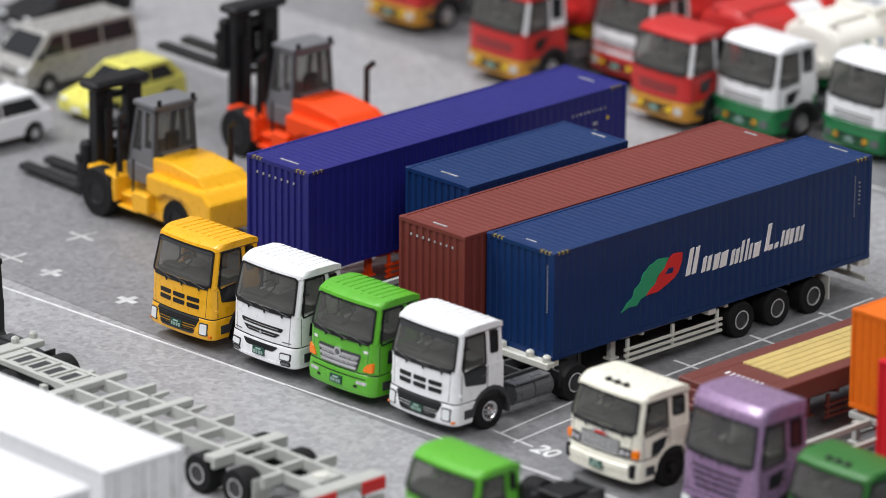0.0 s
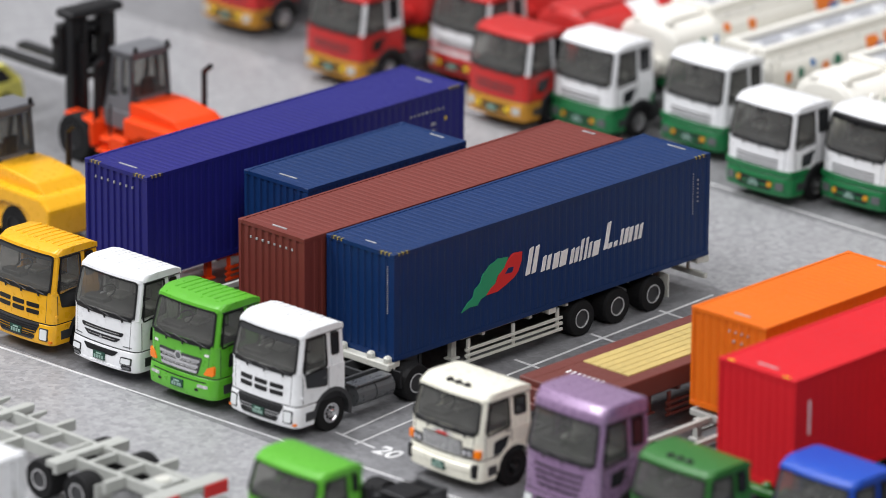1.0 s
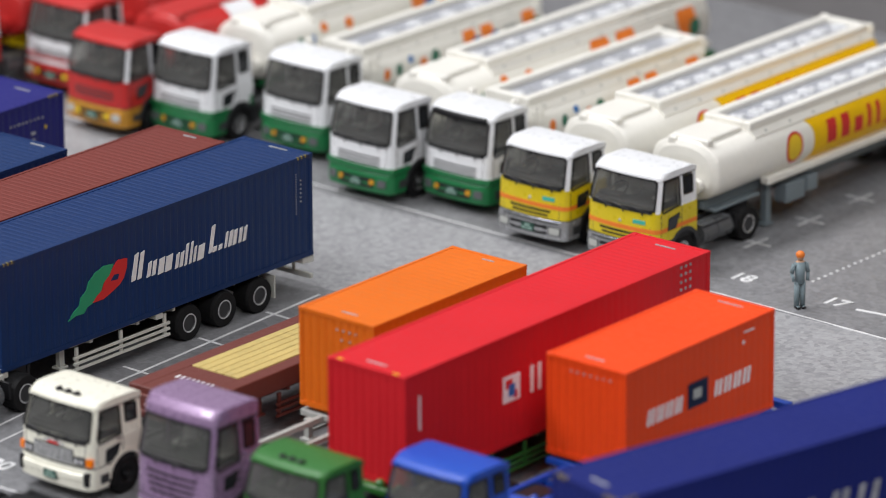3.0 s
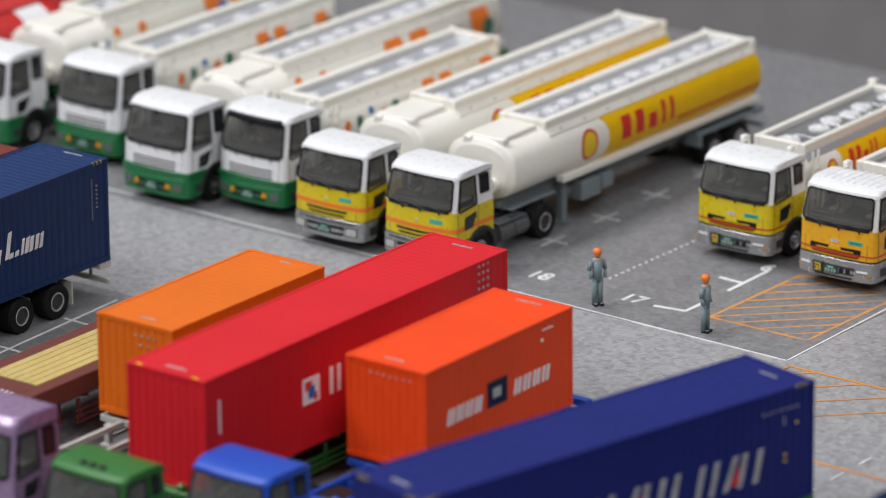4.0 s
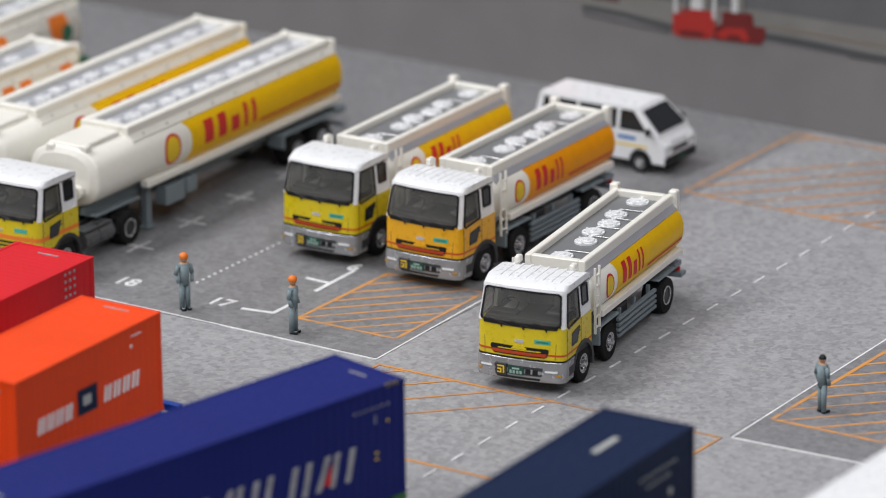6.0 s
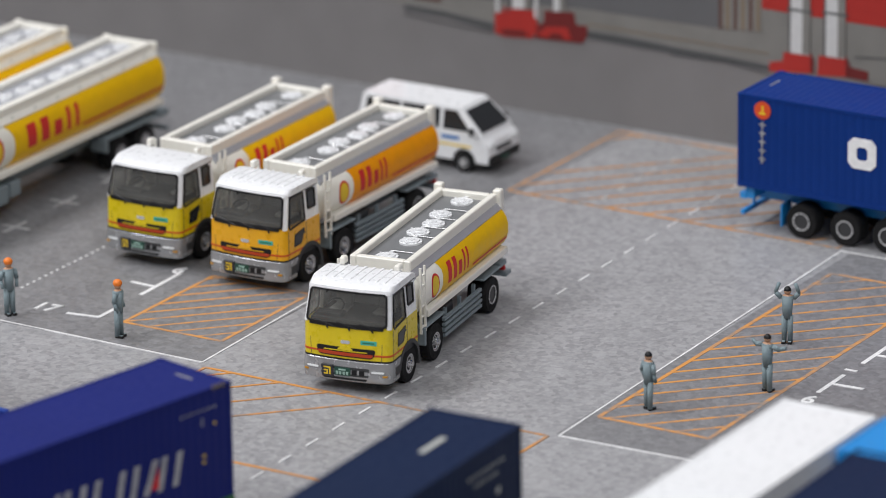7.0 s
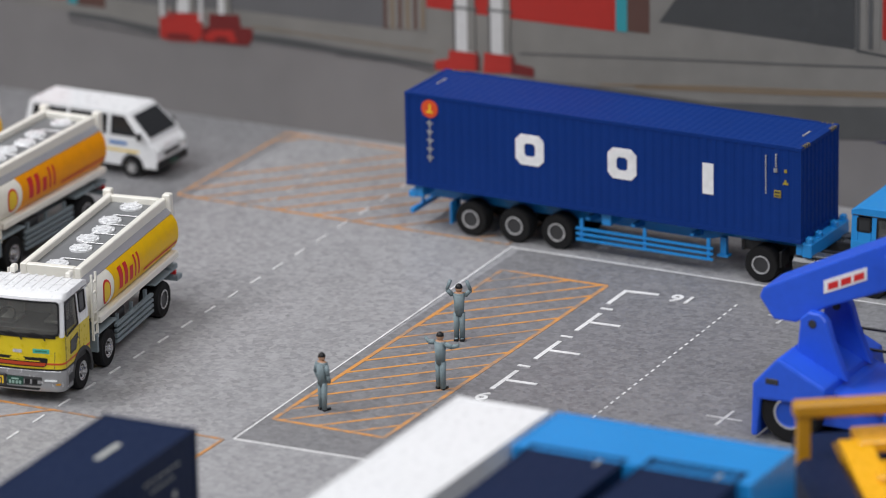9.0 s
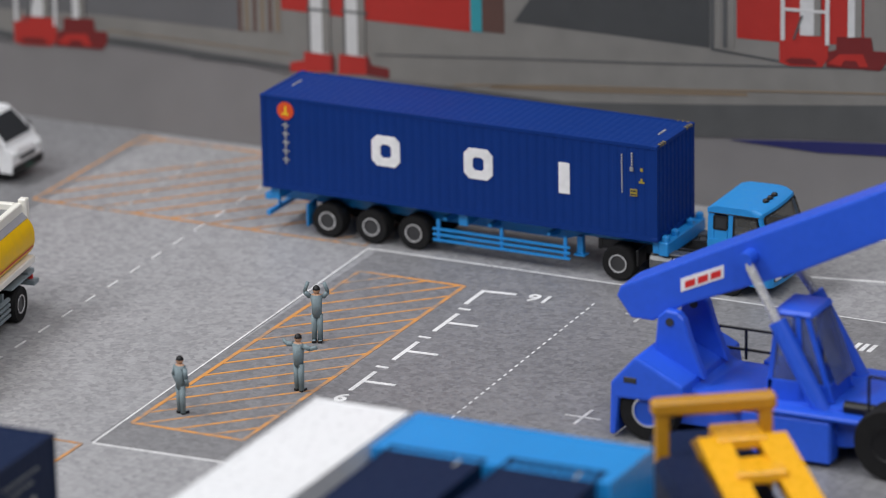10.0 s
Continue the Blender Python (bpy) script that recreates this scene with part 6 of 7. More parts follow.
def painted(name, m, pts, d=0.02, parent=None):
    """A flat painted shape on the backdrop: (y, z) corners."""
    bm = bmesh.new()
    a = [bm.verts.new((48.72 - d, y, z)) for y, z in pts]
    c = [bm.verts.new((48.73, y, z)) for y, z in pts]
    n = len(pts)
    fs = [bm.faces.new(a), bm.faces.new(c[::-1])] + [bm.faces.new((a[(i + 1) % n], a[i], c[i], c[(i + 1) % n])) for i in range(n)]
    bmesh.ops.recalc_face_normals(bm, faces=fs)
    return part(name, bm, m, parent or backdrop)


def rect(y0, y1, z0, z1):
    return [(y0, z0), (y1, z0), (y1, z1), (y0, z1)]


painted("painted_quay", WALLMID, [(-10, 3.0), (-19.1, 2.62), (-22.4, 2.80), (-25.5, 2.70), (-28.5, 2.66), (-33.85, 2.60), (-37.34, 2.57), (-41.24, 2.96), (-45.16, 3.40), (-60, 5.1), (-60, 14), (-10, 14)], 0.012)
painted("painted_ship", WALLSHIP, [(-21.0, 3.40), (-22.13, 3.47), (-26.78, 3.51), (-28.24, 3.65), (-28.24, 14), (-10, 14), (-10, 3.6), (-19.0, 3.30)], 0.016)
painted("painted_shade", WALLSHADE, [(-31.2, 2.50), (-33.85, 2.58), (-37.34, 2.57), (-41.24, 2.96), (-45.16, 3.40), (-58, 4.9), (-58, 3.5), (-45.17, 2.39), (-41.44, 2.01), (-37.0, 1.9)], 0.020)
painted("painted_strip", WALLNAVY, [(-42.5, 2.06), (-45.17, 2.34), (-58, 3.45), (-58, 2.9), (-45.17, 2.02)], 0.03)
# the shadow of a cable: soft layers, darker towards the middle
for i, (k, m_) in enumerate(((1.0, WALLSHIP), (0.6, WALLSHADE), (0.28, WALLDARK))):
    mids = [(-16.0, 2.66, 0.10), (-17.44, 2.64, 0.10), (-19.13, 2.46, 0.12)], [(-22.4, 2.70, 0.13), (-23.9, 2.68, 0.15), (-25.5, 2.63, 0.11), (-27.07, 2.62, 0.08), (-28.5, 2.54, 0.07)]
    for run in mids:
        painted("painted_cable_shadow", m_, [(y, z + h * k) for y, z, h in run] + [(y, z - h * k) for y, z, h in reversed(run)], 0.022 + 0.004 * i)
painted("painted_cable", WALLDARK, [(-25.2, 2.50), (-27.07, 2.52), (-28.5, 2.38), (-28.5, 2.35), (-27.07, 2.49), (-25.2, 2.47)], 0.024)
painted("painted_cable", WALLDARK, [(-16.0, 2.46), (-19.1, 2.30), (-19.1, 2.27), (-16.0, 2.42)], 0.024)
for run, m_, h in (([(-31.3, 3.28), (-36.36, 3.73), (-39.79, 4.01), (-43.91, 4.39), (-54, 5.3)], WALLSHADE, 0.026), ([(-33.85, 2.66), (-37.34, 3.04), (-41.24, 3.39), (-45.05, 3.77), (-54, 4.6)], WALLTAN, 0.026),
                   ([(-22.4, 3.02), (-25.5, 3.0), (-28.5, 2.98)], WALLTAN, 0.018), ([(-35.0, 2.74), (-39.0, 3.08), (-43.0, 3.46)], WALLTAN, 0.05)):
    painted("painted_rail", m_, [(y, z + h) for y, z in run] + [(y, z - h) for y, z in reversed(run)], 0.024)
painted("painted_container", WALLRED, [(-28.26, 4.32), (-31.3, 4.30), (-34.40, 4.32), (-34.40, 14), (-28.26, 14)], 0.02)
painted("painted_post", WALLTEAL, rect(-34.76, -34.40, 4.34, 14), 0.025)
painted("painted_post", WALLBROWN, rect(-35.47, -34.76, 4.38, 14), 0.022)
painted("painted_ship", WALLDARK, [(-35.77, 4.77), (-39.79, 4.73), (-41.84, 4.69), (-41.84, 14), (-37.4, 14), (-36.27, 5.48)], 0.02)
painted("painted_kerb", WALLDARK, [(-41.9, 4.70), (-44.0, 4.57), (-44.0, 4.52), (-41.9, 4.64)], 0.026)
painted("painted_container", WALLRED, [(-42.68, 5.08), (-44.3, 5.12), (-46.5, 5.3), (-46.5, 14), (-42.68, 14)], 0.02)
painted("painted_container", WALLRED, [(-14.0, 3.05), (-15.98, 3.12), (-15.98, 8), (-14.0, 8)], 0.02)
painted("painted_post", WALLTEAL, rect(-16.32, -15.98, 3.0, 8), 0.025)
painted("painted_post", WALLBROWN, rect(-17.3, -16.32, 2.98, 8), 0.022)
for k, y0 in enumerate((-26.84, -27.07, -27.33, -27.58, -27.84, -28.08)):
    painted("painted_post", WALLTAN if k % 2 else WALLBROWN, rect(y0 - 0.12, y0, 3.50 + 0.025 * k, 14), 0.028)
painted("painted_post_backing", WALLMID, rect(-28.24, -26.84, 3.58, 14), 0.026)
for k, y0 in enumerate((-41.86, -42.06, -42.26, -42.48)):
    painted("painted_post", WALLMID if k % 2 else WALLSHADE, rect(y0 - 0.13, y0, 4.70 + 0.03 * k, 14), 0.028)


def painted_crane(y, zb, rail):
    """The feet and legs of a painted quay crane; y is the near edge of its front foot."""
    def q(m, pts, d, name):
        return painted(name, m, [(y - a, zb + b_) for a, b_ in pts], d)
    q(WALLRED, [(0.0, 0.06), (0.3, 0.0), (1.28, 0.07), (1.46, 0.35), (1.46, 0.62), (1.54, 0.96), (0.30, 0.90), (0.26, 0.74), (0.0, 0.70)], 0.036, "painted_crane_foot")
    q(WALLDKRED, [(0.15, 0.13), (0.35, 0.24), (0.95, 0.28), (1.15, 0.18), (1.10, 0.10), (0.35, 0.05)], 0.040, "painted_crane_recess")
    q(WALLDKRED, [(1.40, 0.09), (3.02, 0.16), (3.20, 0.40), (3.20, 0.72), (2.80, 0.70), (2.74, 1.08), (1.72, 1.00), (1.70, 0.62), (1.42, 0.52)], 0.034, "painted_crane_foot")
    q(WALLRED, [(1.45, 0.20), (1.80, 0.50), (2.50, 0.58), (2.66, 0.24), (2.40, 0.20), (2.30, 0.36), (1.95, 0.34), (1.85, 0.16)], 0.042, "painted_crane_foot")
    for a0, a1, b0 in ((0.62, 1.24, 0.92), (2.05, 2.46, 1.02)):
        q(WALLWHITE, [(a0, b0), (a1, b0 + 0.05), (a1, 11), (a0, 11)], 0.044, "painted_crane_leg")
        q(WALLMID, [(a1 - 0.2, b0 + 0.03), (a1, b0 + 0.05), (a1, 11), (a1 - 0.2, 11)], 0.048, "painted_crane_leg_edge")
    if rail:
        for a0 in (0.04, 1.38):
            q(WALLWHITE, [(a0, 0.72), (a0 + 0.12, 0.73), (a0 + 0.12, 11), (a0, 11)], 0.05, "painted_crane_rail")
        q(WALLWHITE, [(0.04, 1.58), (1.5, 1.64), (1.5, 1.72), (0.04, 1.66)], 0.052, "painted_crane_rail")
        q(WALLSHADE, [(0.4, 0.78), (0.46, 0.78), (0.72, 1.5), (0.66, 1.52)], 0.054, "painted_crane_hose")


painted_crane(-19.2, 2.24, True)
painted_crane(-43.98, 4.46, True)
for y0, lift in ((-28.95, 0.0), (-30.10, 0.06)):
    painted("painted_crane_foot", WALLRED, [(y0, 2.50 + lift), (y0 - 1.04, 2.60 + lift), (y0 - 1.04, 3.02 + lift), (y0 - 0.92, 3.20 + lift), (y0 - 0.04, 3.10 + lift)], 0.036)
    painted("painted_crane_recess", WALLDKRED, [(y0 - 0.92, 2.6 + lift), (y0 - 1.04, 2.60 + lift), (y0 - 1.04, 3.02 + lift), (y0 - 0.92, 3.20 + lift)], 0.042)
    painted("painted_crane_leg", WALLWHITE, rect(y0 - 0.90, y0 - 0.24, 3.12 + lift, 14), 0.044)
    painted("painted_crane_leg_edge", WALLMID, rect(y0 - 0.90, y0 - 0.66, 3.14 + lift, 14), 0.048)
    painted("painted_crane_collar", WALLSHADE, rect(y0 - 0.98, y0 - 0.16, 4.40 + lift, 4.47 + lift), 0.052)
    painted("painted_crane_pipe", WALLSHADE, rect(y0 - 0.27, y0 - 0.21, 3.12 + lift, 14), 0.05)
painted("painted_crane_foot", WALLRED, [(-28.52, 2.45), (-28.95, 2.50), (-28.95, 2.83), (-28.53, 2.73)], 0.034)
painted("painted_crane_foot", WALLDKRED, [(-31.0, 2.64), (-31.75, 2.62), (-31.75, 2.90), (-31.15, 2.96)], 0.034)

# the exhibition room around the table
def room_slab(name, label, x0, x1, y0, y1, z0, z1, m):
    return tagged(part(name, bars((x0 / K, x1 / K, y0 / K, y1 / K, z0 / K, z1 / K)), m), label, "room", kind="structure")


room_slab("floor", "grey floor of the exhibition room", -2.1, 0.9, -2.5, 1.9, -1.0, -0.9, ROOMWALL)
room_slab("ceiling", "off-white ceiling of the exhibition room", -2.1, 0.9, -2.5, 1.9, 1.75, 1.85, ROOMCEIL)
room_slab("wall_north", "grey wall of the exhibition room", -2.1, 0.9, 1.8, 1.9, -0.9, 1.75, ROOMWALL)
room_slab("wall_south", "grey wall of the exhibition room", -2.1, 0.9, -2.5, -2.4, -0.9, 1.75, ROOMWALL)
room_slab("wall_east", "grey wall of the exhibition room", 0.8, 0.9, -2.4, 1.8, -0.9, 1.75, ROOMWALL)
room_slab("wall_west", "grey wall of the exhibition room", -2.1, -2.0, -2.4, 1.8, -0.9, 1.75, ROOMWALL)
plinth = tagged(part("display_plinth", bars((-28, 47, -88, 58, -134, -2.0)), ROOMWALL), "plain grey plinth carrying the yard board", "plinth", kind="structure")

# ---- the front row: four tractors with container trailers ----
SK = 0.8
tractor("tractor_truck", "white cab-over tractor truck with slotted grille beside the navy container", 2.42, -5.85, SK, deep=1.80, body=WHITE, high=2.88, grille="slots", low_glass="tall", shade=0.2, rear=(4.45,))
tractor("tractor_truck", "bright green cab-over tractor truck with chrome grille bars", 2.32, -2.92, SK, deep=1.78, body=LIME, high=2.86, grille="bars", emblem=CHROME, rear=(4.45,))
tractor("tractor_truck", "white cab-over tractor truck with two wide black grille slots", 2.26, 0.0, SK, deep=1.78, body=WHITE, grille="wide", rear=(4.45,))
tractor("tractor_truck", "golden yellow cab-over tractor truck with slotted grille", 2.1, 3.1, SK, deep=1.80, body=YELLOW, grille="slots", low_glass="tall", shade=0.14, rear=(4.45,))

c = container("container", "navy blue forty-foot container with green, red and white side print", BLUE2, 6.38, -6.66, SK)
hazard(c)
# side print: a green and red flash and plain white strokes
def flat_print(name, m, pts, out=0.004, label=""):
    bm = bmesh.new()
    slab(bm, [Vector((u, 0.03, v)) for u, v in pts], (0, -1, 0), 0.03 + out)
    return part(name, bm, m, c, label)


flat_print("green_flash", MARKGRN, [(2.50, 0.72), (2.80, 0.80), (3.10, 0.78), (3.22, 0.92), (3.45, 0.98), (3.60, 1.14), (3.76, 1.22), (3.86, 1.42), (4.08, 1.56), (4.26, 1.84), (3.88, 1.88), (3.52, 1.76), (3.30, 1.58), (3.20, 1.38), (2.98, 1.22), (2.92, 1.04), (2.68, 0.90)], 0.004, "green slanting printed flash")
flat_print("red_flash", MARKRED, [(3.42, 0.98), (3.86, 0.98), (4.20, 1.10), (4.48, 1.22), (4.64, 1.36), (4.76, 1.62), (4.78, 1.86), (4.46, 1.90), (4.28, 1.80), (4.10, 1.58), (3.92, 1.46), (3.80, 1.24), (3.60, 1.14)], 0.006, "red slanting printed flash")
flat_print("flash_opening", BLUE2, [(4.12, 1.40), (4.40, 1.38), (4.46, 1.52), (4.26, 1.54)], 0.008)
for u0, w, z0, h in ((4.93, 0.38, 1.15, 0.74), (5.52, 0.33, 1.11, 0.42), (5.96, 0.20, 1.08, 0.44), (6.23, 0.24, 1.08, 0.44), (6.62, 0.30, 1.06, 0.42), (6.99, 0.09, 1.05, 0.60), (7.17, 0.09, 1.05, 0.60),
                     (7.34, 0.08, 1.06, 0.44), (7.50, 0.24, 1.06, 0.42), (7.96, 0.14, 1.14, 0.74), (8.12, 0.36, 1.13, 0.16), (8.58, 0.09, 1.12, 0.44), (8.74, 0.13, 1.12, 0.44), (8.92, 0.13, 1.12, 0.42), (9.14, 0.30, 1.12, 0.42)):
    lean = 0.2 * h
    for a, b_ in ((0.0, 1.0),) if w < 0.25 else ((0.0, 0.40), (0.62, 1.0)):
        p0, p1 = u0 + a * w, u0 + b_ * w
        flat_print("white_letter_bar", MARK, [(p0, z0), (p1, z0 + 0.02), (p1 + lean, z0 + h), (p0 + lean, z0 + h - 0.03)], 0.006)
code_bars(c, MARKDIM, [(0.22, 0.26, 1.25 + 0.06 * i, 1.25 + 0.06 * i + 0.035) for i in range(22)], "front")
code_bars(c, MARKDIM, [(11.5, 11.54, 1.3 + 0.07 * i, 1.3 + 0.07 * i + 0.05) for i in range(17)] + [(11.68, 11.75, 1.6 + 0.12 * i, 1.67 + 0.12 * i) for i in range(6)])
code_bars(c, MARKDIM, [(0.35, 0.40, 0.9, 1.5), (11.9, 11.98, 0.5, 1.5)], "roof")
trailer("container_trailer", "pale grey skeletal trailer under the navy container", PALE, 6.38, -5.44, SK, axles=(7.15, 8.55, 9.98), guard=(2.7, 6.4))

c = container("container", "maroon forty-foot container with white stencilled codes", BROWN, 5.62, -4.15, SK)
code_bars(c, MARKDIM, [(0.4 + 0.22 * i, 0.5 + 0.22 * i, 2.45, 2.56) for i in range(8)], "front")
code_bars(c, MARKDIM, [(0.25, 0.32, 0.8, 1.6), (11.9, 12.0, 0.7, 1.4)], "roof")
trailer("container_trailer", "grey skeletal trailer under the maroon container", GREY, 5.62, -2.93, SK, axles=(7.15, 8.55, 9.98))

c = container("container", "dark blue twenty-foot container on a long trailer", BLUE2, 8.95, -0.82, SK, z=1.1, length=6.06, high=2.72)
code_bars(c, MARKDIM, [(0.4, 0.48, 0.7, 1.7), (5.8, 5.88, 0.5, 1.3)], "roof", H=2.72)
trailer("container_trailer", "grey skeletal trailer under the short blue container", GREY, 6.0, 0.4, SK, length=9.2, axles=(6.0, 7.4), bolsters=(3.1, 9.0))

c = container("container", "violet blue forty-foot container with yellow corner stripes", BLUE1, 6.19, 2.49, SK)
hazard(c)
code_bars(c, MARKDIM, [(0.55 + 0.24 * i, 0.63 + 0.24 * i, 2.42, 2.54) for i in range(7)], "front")
code_bars(c, MARKDIM, [(0.35, 0.42, 0.6, 1.7), (11.6, 11.68, 0.6, 1.5)], "roof")
code_bars(c, MARKDIM, [(10.0 + 0.16 * i, 10.1 + 0.16 * i, 2.3, 2.42) for i in range(9)] + [(10.8, 11.1, 1.9, 2.05), (10.85, 11.05, 1.7, 1.85)])
code_bars(c, MARKYEL, [(11.4, 11.5, 1.95, 2.15), (11.35, 11.55, 1.2, 1.4)])
trailer("container_trailer", "orange-red skeletal trailer under the violet blue container", ORANGE2, 6.19, 3.71, SK, axles=(7.15, 8.55, 9.98))

# ---- the second row ----
tractor("tractor_truck", "cream cab-over tractor truck with wide silver mesh grille", 3.0, -11.72, body=CREAM, grille="mesh", roof_lamps=True, ribs=False, high=2.58, glass_top=2.36, belt=1.58, bumper=CREAM, arch_m=CREAM, rim=BLACK)
tractor("tractor_truck", "lilac metallic high-roof tractor truck", 2.74, -15.9, body=PURPLE, grille="triple", high=3.42, glass_top=2.96, belt=1.96, ribs=False)
tractor("tractor_truck", "dark green low-roof tractor truck", 2.62, -19.44, deep=1.82, body=DKGREEN, grille="lines", high=2.78, roof_lamps=True, ribs=False)
tractor("tractor_truck", "bright blue cab-over tractor truck", 4.55, -22.2, body=BLUECAB, grille="lines", high=2.78, ribs=False, frame_m=BLUECAB)

# a maroon flat rack with a boarded floor
rack = thing("flat_rack", "maroon flat rack with tan boarded floor on a trailer", "flat rack", 7.0, -13.0, SK, 1.1)
part("deck_frame", bars((0, 12.19, 0, 0.42, 0, 0.52), (0, 12.19, 2.02, 2.44, 0, 0.52), (0, 1.9, 0.4, 2.04, 0.05, 0.515), (11.5, 12.19, 0.4, 2.04, 0.05, 0.515), (0.4, 11.8, 0.3, 2.1, 0.1, 0.4), b=0.02), BROWN2, rack)
for i in range(6):
    part("plank", bars((1.92, 11.48, 0.44 + i * 0.265, 0.44 + i * 0.265 + 0.245, 0.42, 0.535), b=0.012), PLANK, rack)
for xq in (-0.15, 0.0):
    part("end_sill", bars((xq, xq + 0.12, 0.1, 2.34, -0.02, 0.36), b=0.02), BROWN2, rack)
code_bars(rack, MARK, [(0.95, 1.25, 1.7 - 0.16 * i, 1.8 - 0.16 * i) for i in range(8)], "roof", H=0.517)
trailer("container_trailer", "dark skeletal trailer under the flat rack", BROWN2, 7.0, -11.78, SK, axles=(7.15, 8.55))

c = container("container", "orange twenty-foot container with white codes", ORANGE, 9.36, -16.68, SK, z=1.22, length=6.06, high=2.6, flat_side=True)
code_bars(c, MARKDIM, [(0.55 + 0.2 * i, 0.63 + 0.2 * i, 2.2, 2.3) for i in range(4)] + [(0.75, 0.83, 1.95, 2.05), (1.0, 1.1, 1.95, 2.05)], "front")
code_bars(c, MARKDIM, [(0.35, 0.42, 0.7, 1.5), (5.7, 5.76, 0.7, 1.3)], "roof", H=2.6)
code_bars(c, MARK, [(4.5 + 0.16 * i, 4.58 + 0.16 * i, 2.2, 2.3) for i in range(8)])
trailer("container_trailer", "pale grey skeletal trailer under the orange container", GREY, 6.6, -15.46, SK, length=10.0, axles=(6.6, 8.0), bolsters=(2.9, 8.8))

c = container("container", "crimson forty-foot container with a white printed badge", CRIMSON, 6.66, -20.02, SK, flat_side=True)
part("badge", bars((3.75, 4.4, -0.008, 0.03, 1.15, 1.82)), MARK, c, "white square badge with red and blue shapes")
part("badge_shape", bars((3.83, 4.1, -0.012, 0.03, 1.5, 1.74), (4.15, 4.3, -0.012, 0.03, 1.2, 1.4)), MARKRED, c)
part("badge_shape", bars((3.95, 4.2, -0.014, 0.03, 1.28, 1.6)), MARKBLU, c)
for u0 in (4.82, 5.12, 5.6, 5.9):
    flat_print("white_letter_bar", MARK, [(u0, 1.15), (u0 + 0.13, 1.15), (u0 + 0.13, 1.85), (u0, 1.85)])
code_bars(c, MARK, [(0.5, 0.6, 1.0, 2.68)])
code_bars(c, MARKDIM, [(10.9 + 0.19 * (i % 3), 11.04 + 0.19 * (i % 3), 2.7 - 0.2 * (i // 3), 2.84 - 0.2 * (i // 3)) for i in range(12)])
code_bars(c, MARKDIM, [(0.35, 0.43, 0.7, 1.7), (11.7, 11.78, 0.6, 1.6)], "roof")
code_bars(c, MARKYEL, [(0.03, 0.12, 0.2, 0.5), (0.03, 0.12, 1.95, 2.25)], "roof")
trailer("container_trailer", "dark green skeletal trailer under the crimson container", DKGREEN, 6.66, -18.8, SK)

c = container("container", "red-orange twenty-foot container with white print and dark square", ORANGE2, 10.7, -23.57, SK, z=1.2, length=6.06, high=2.6, flat_side=True)
for i in range(4):
    for u0 in (0.85 + i * 0.37, 3.58 + i * 0.39):
        for du in (0.0, 0.17):
            flat_print("white_letter_bar", MARK, [(u0 + du, 0.98), (u0 + du + 0.10, 0.98), (u0 + du + 0.17, 1.38), (u0 + du + 0.07, 1.38)])
part("dark_square", bars((2.5, 3.3, -0.008, 0.03, 0.95, 1.6)), NAVY, c, "dark navy printed square with pale shape")
part("badge_shape", bars((2.7, 3.05, -0.012, 0.03, 1.15, 1.42), b=0.01), GREY, c)
code_bars(c, MARK, [(4.7, 4.85, 2.0, 2.15), (4.6, 5.4, 2.3, 2.36)])
code_bars(c, MARKDIM, [(0.35, 0.42, 0.8, 1.7), (5.66, 5.72, 0.5, 1.7)], "roof", H=2.6)
code_bars(c, MARKDIM, [(0.45 + 0.2 * i, 0.53 + 0.2 * i, 2.25, 2.33) for i in range(7)], "front")
trailer("container_trailer", "bright blue skeletal trailer under the red-orange container", BLUECAB, 8.2, -22.35, SK, length=9.4, axles=(6.0, 7.4), bolsters=(2.6, 8.5))

# ---- the slanting and near containers ----
NT = -12.6
c = container("container", "deep blue forty-foot container with large white and red print", BLUE4, 3.55, -29.0, NT, flat_side=True)
hazard(c)
for i, x0 in enumerate((5.0, 5.5, 6.15, 6.6, 7.1, 7.55, 8.35, 8.8, 9.25, 9.7, 10.2)):
    lean = 0.2 if i not in (2, 8) else 0.34
    flat_print("white_letter_bar", MARKDIM, [(x0, 0.75), (x0 + 0.17, 0.75), (x0 + 0.17 + lean, 1.58), (x0 + lean, 1.58)])
for x0 in (6.42, 9.5):
    flat_print("red_wedge", MARKRED, [(x0, 0.85), (x0 + 0.24, 0.85), (x0 + 0.26, 1.36)])
code_bars(c, MARKDIM, [(10.5 + 0.18 * i, 10.6 + 0.18 * i, 2.35, 2.45) for i in range(7)] + [(11.2, 11.24, 1.9, 2.3)])
code_bars(c, MARKYEL, [(11.56, 11.68, 1.92, 2.04), (11.16, 11.34, 1.04, 1.12), (11.16, 11.34, 1.2, 1.28)])
code_bars(c, MARKDIM, [(0.4, 0.5, 0.7, 1.7), (11.6, 11.68, 0.6, 1.5)], "roof")
trailer("container_trailer", "dark green skeletal trailer under the slanting blue container", DKGREEN, 3.82, -27.81, NT)

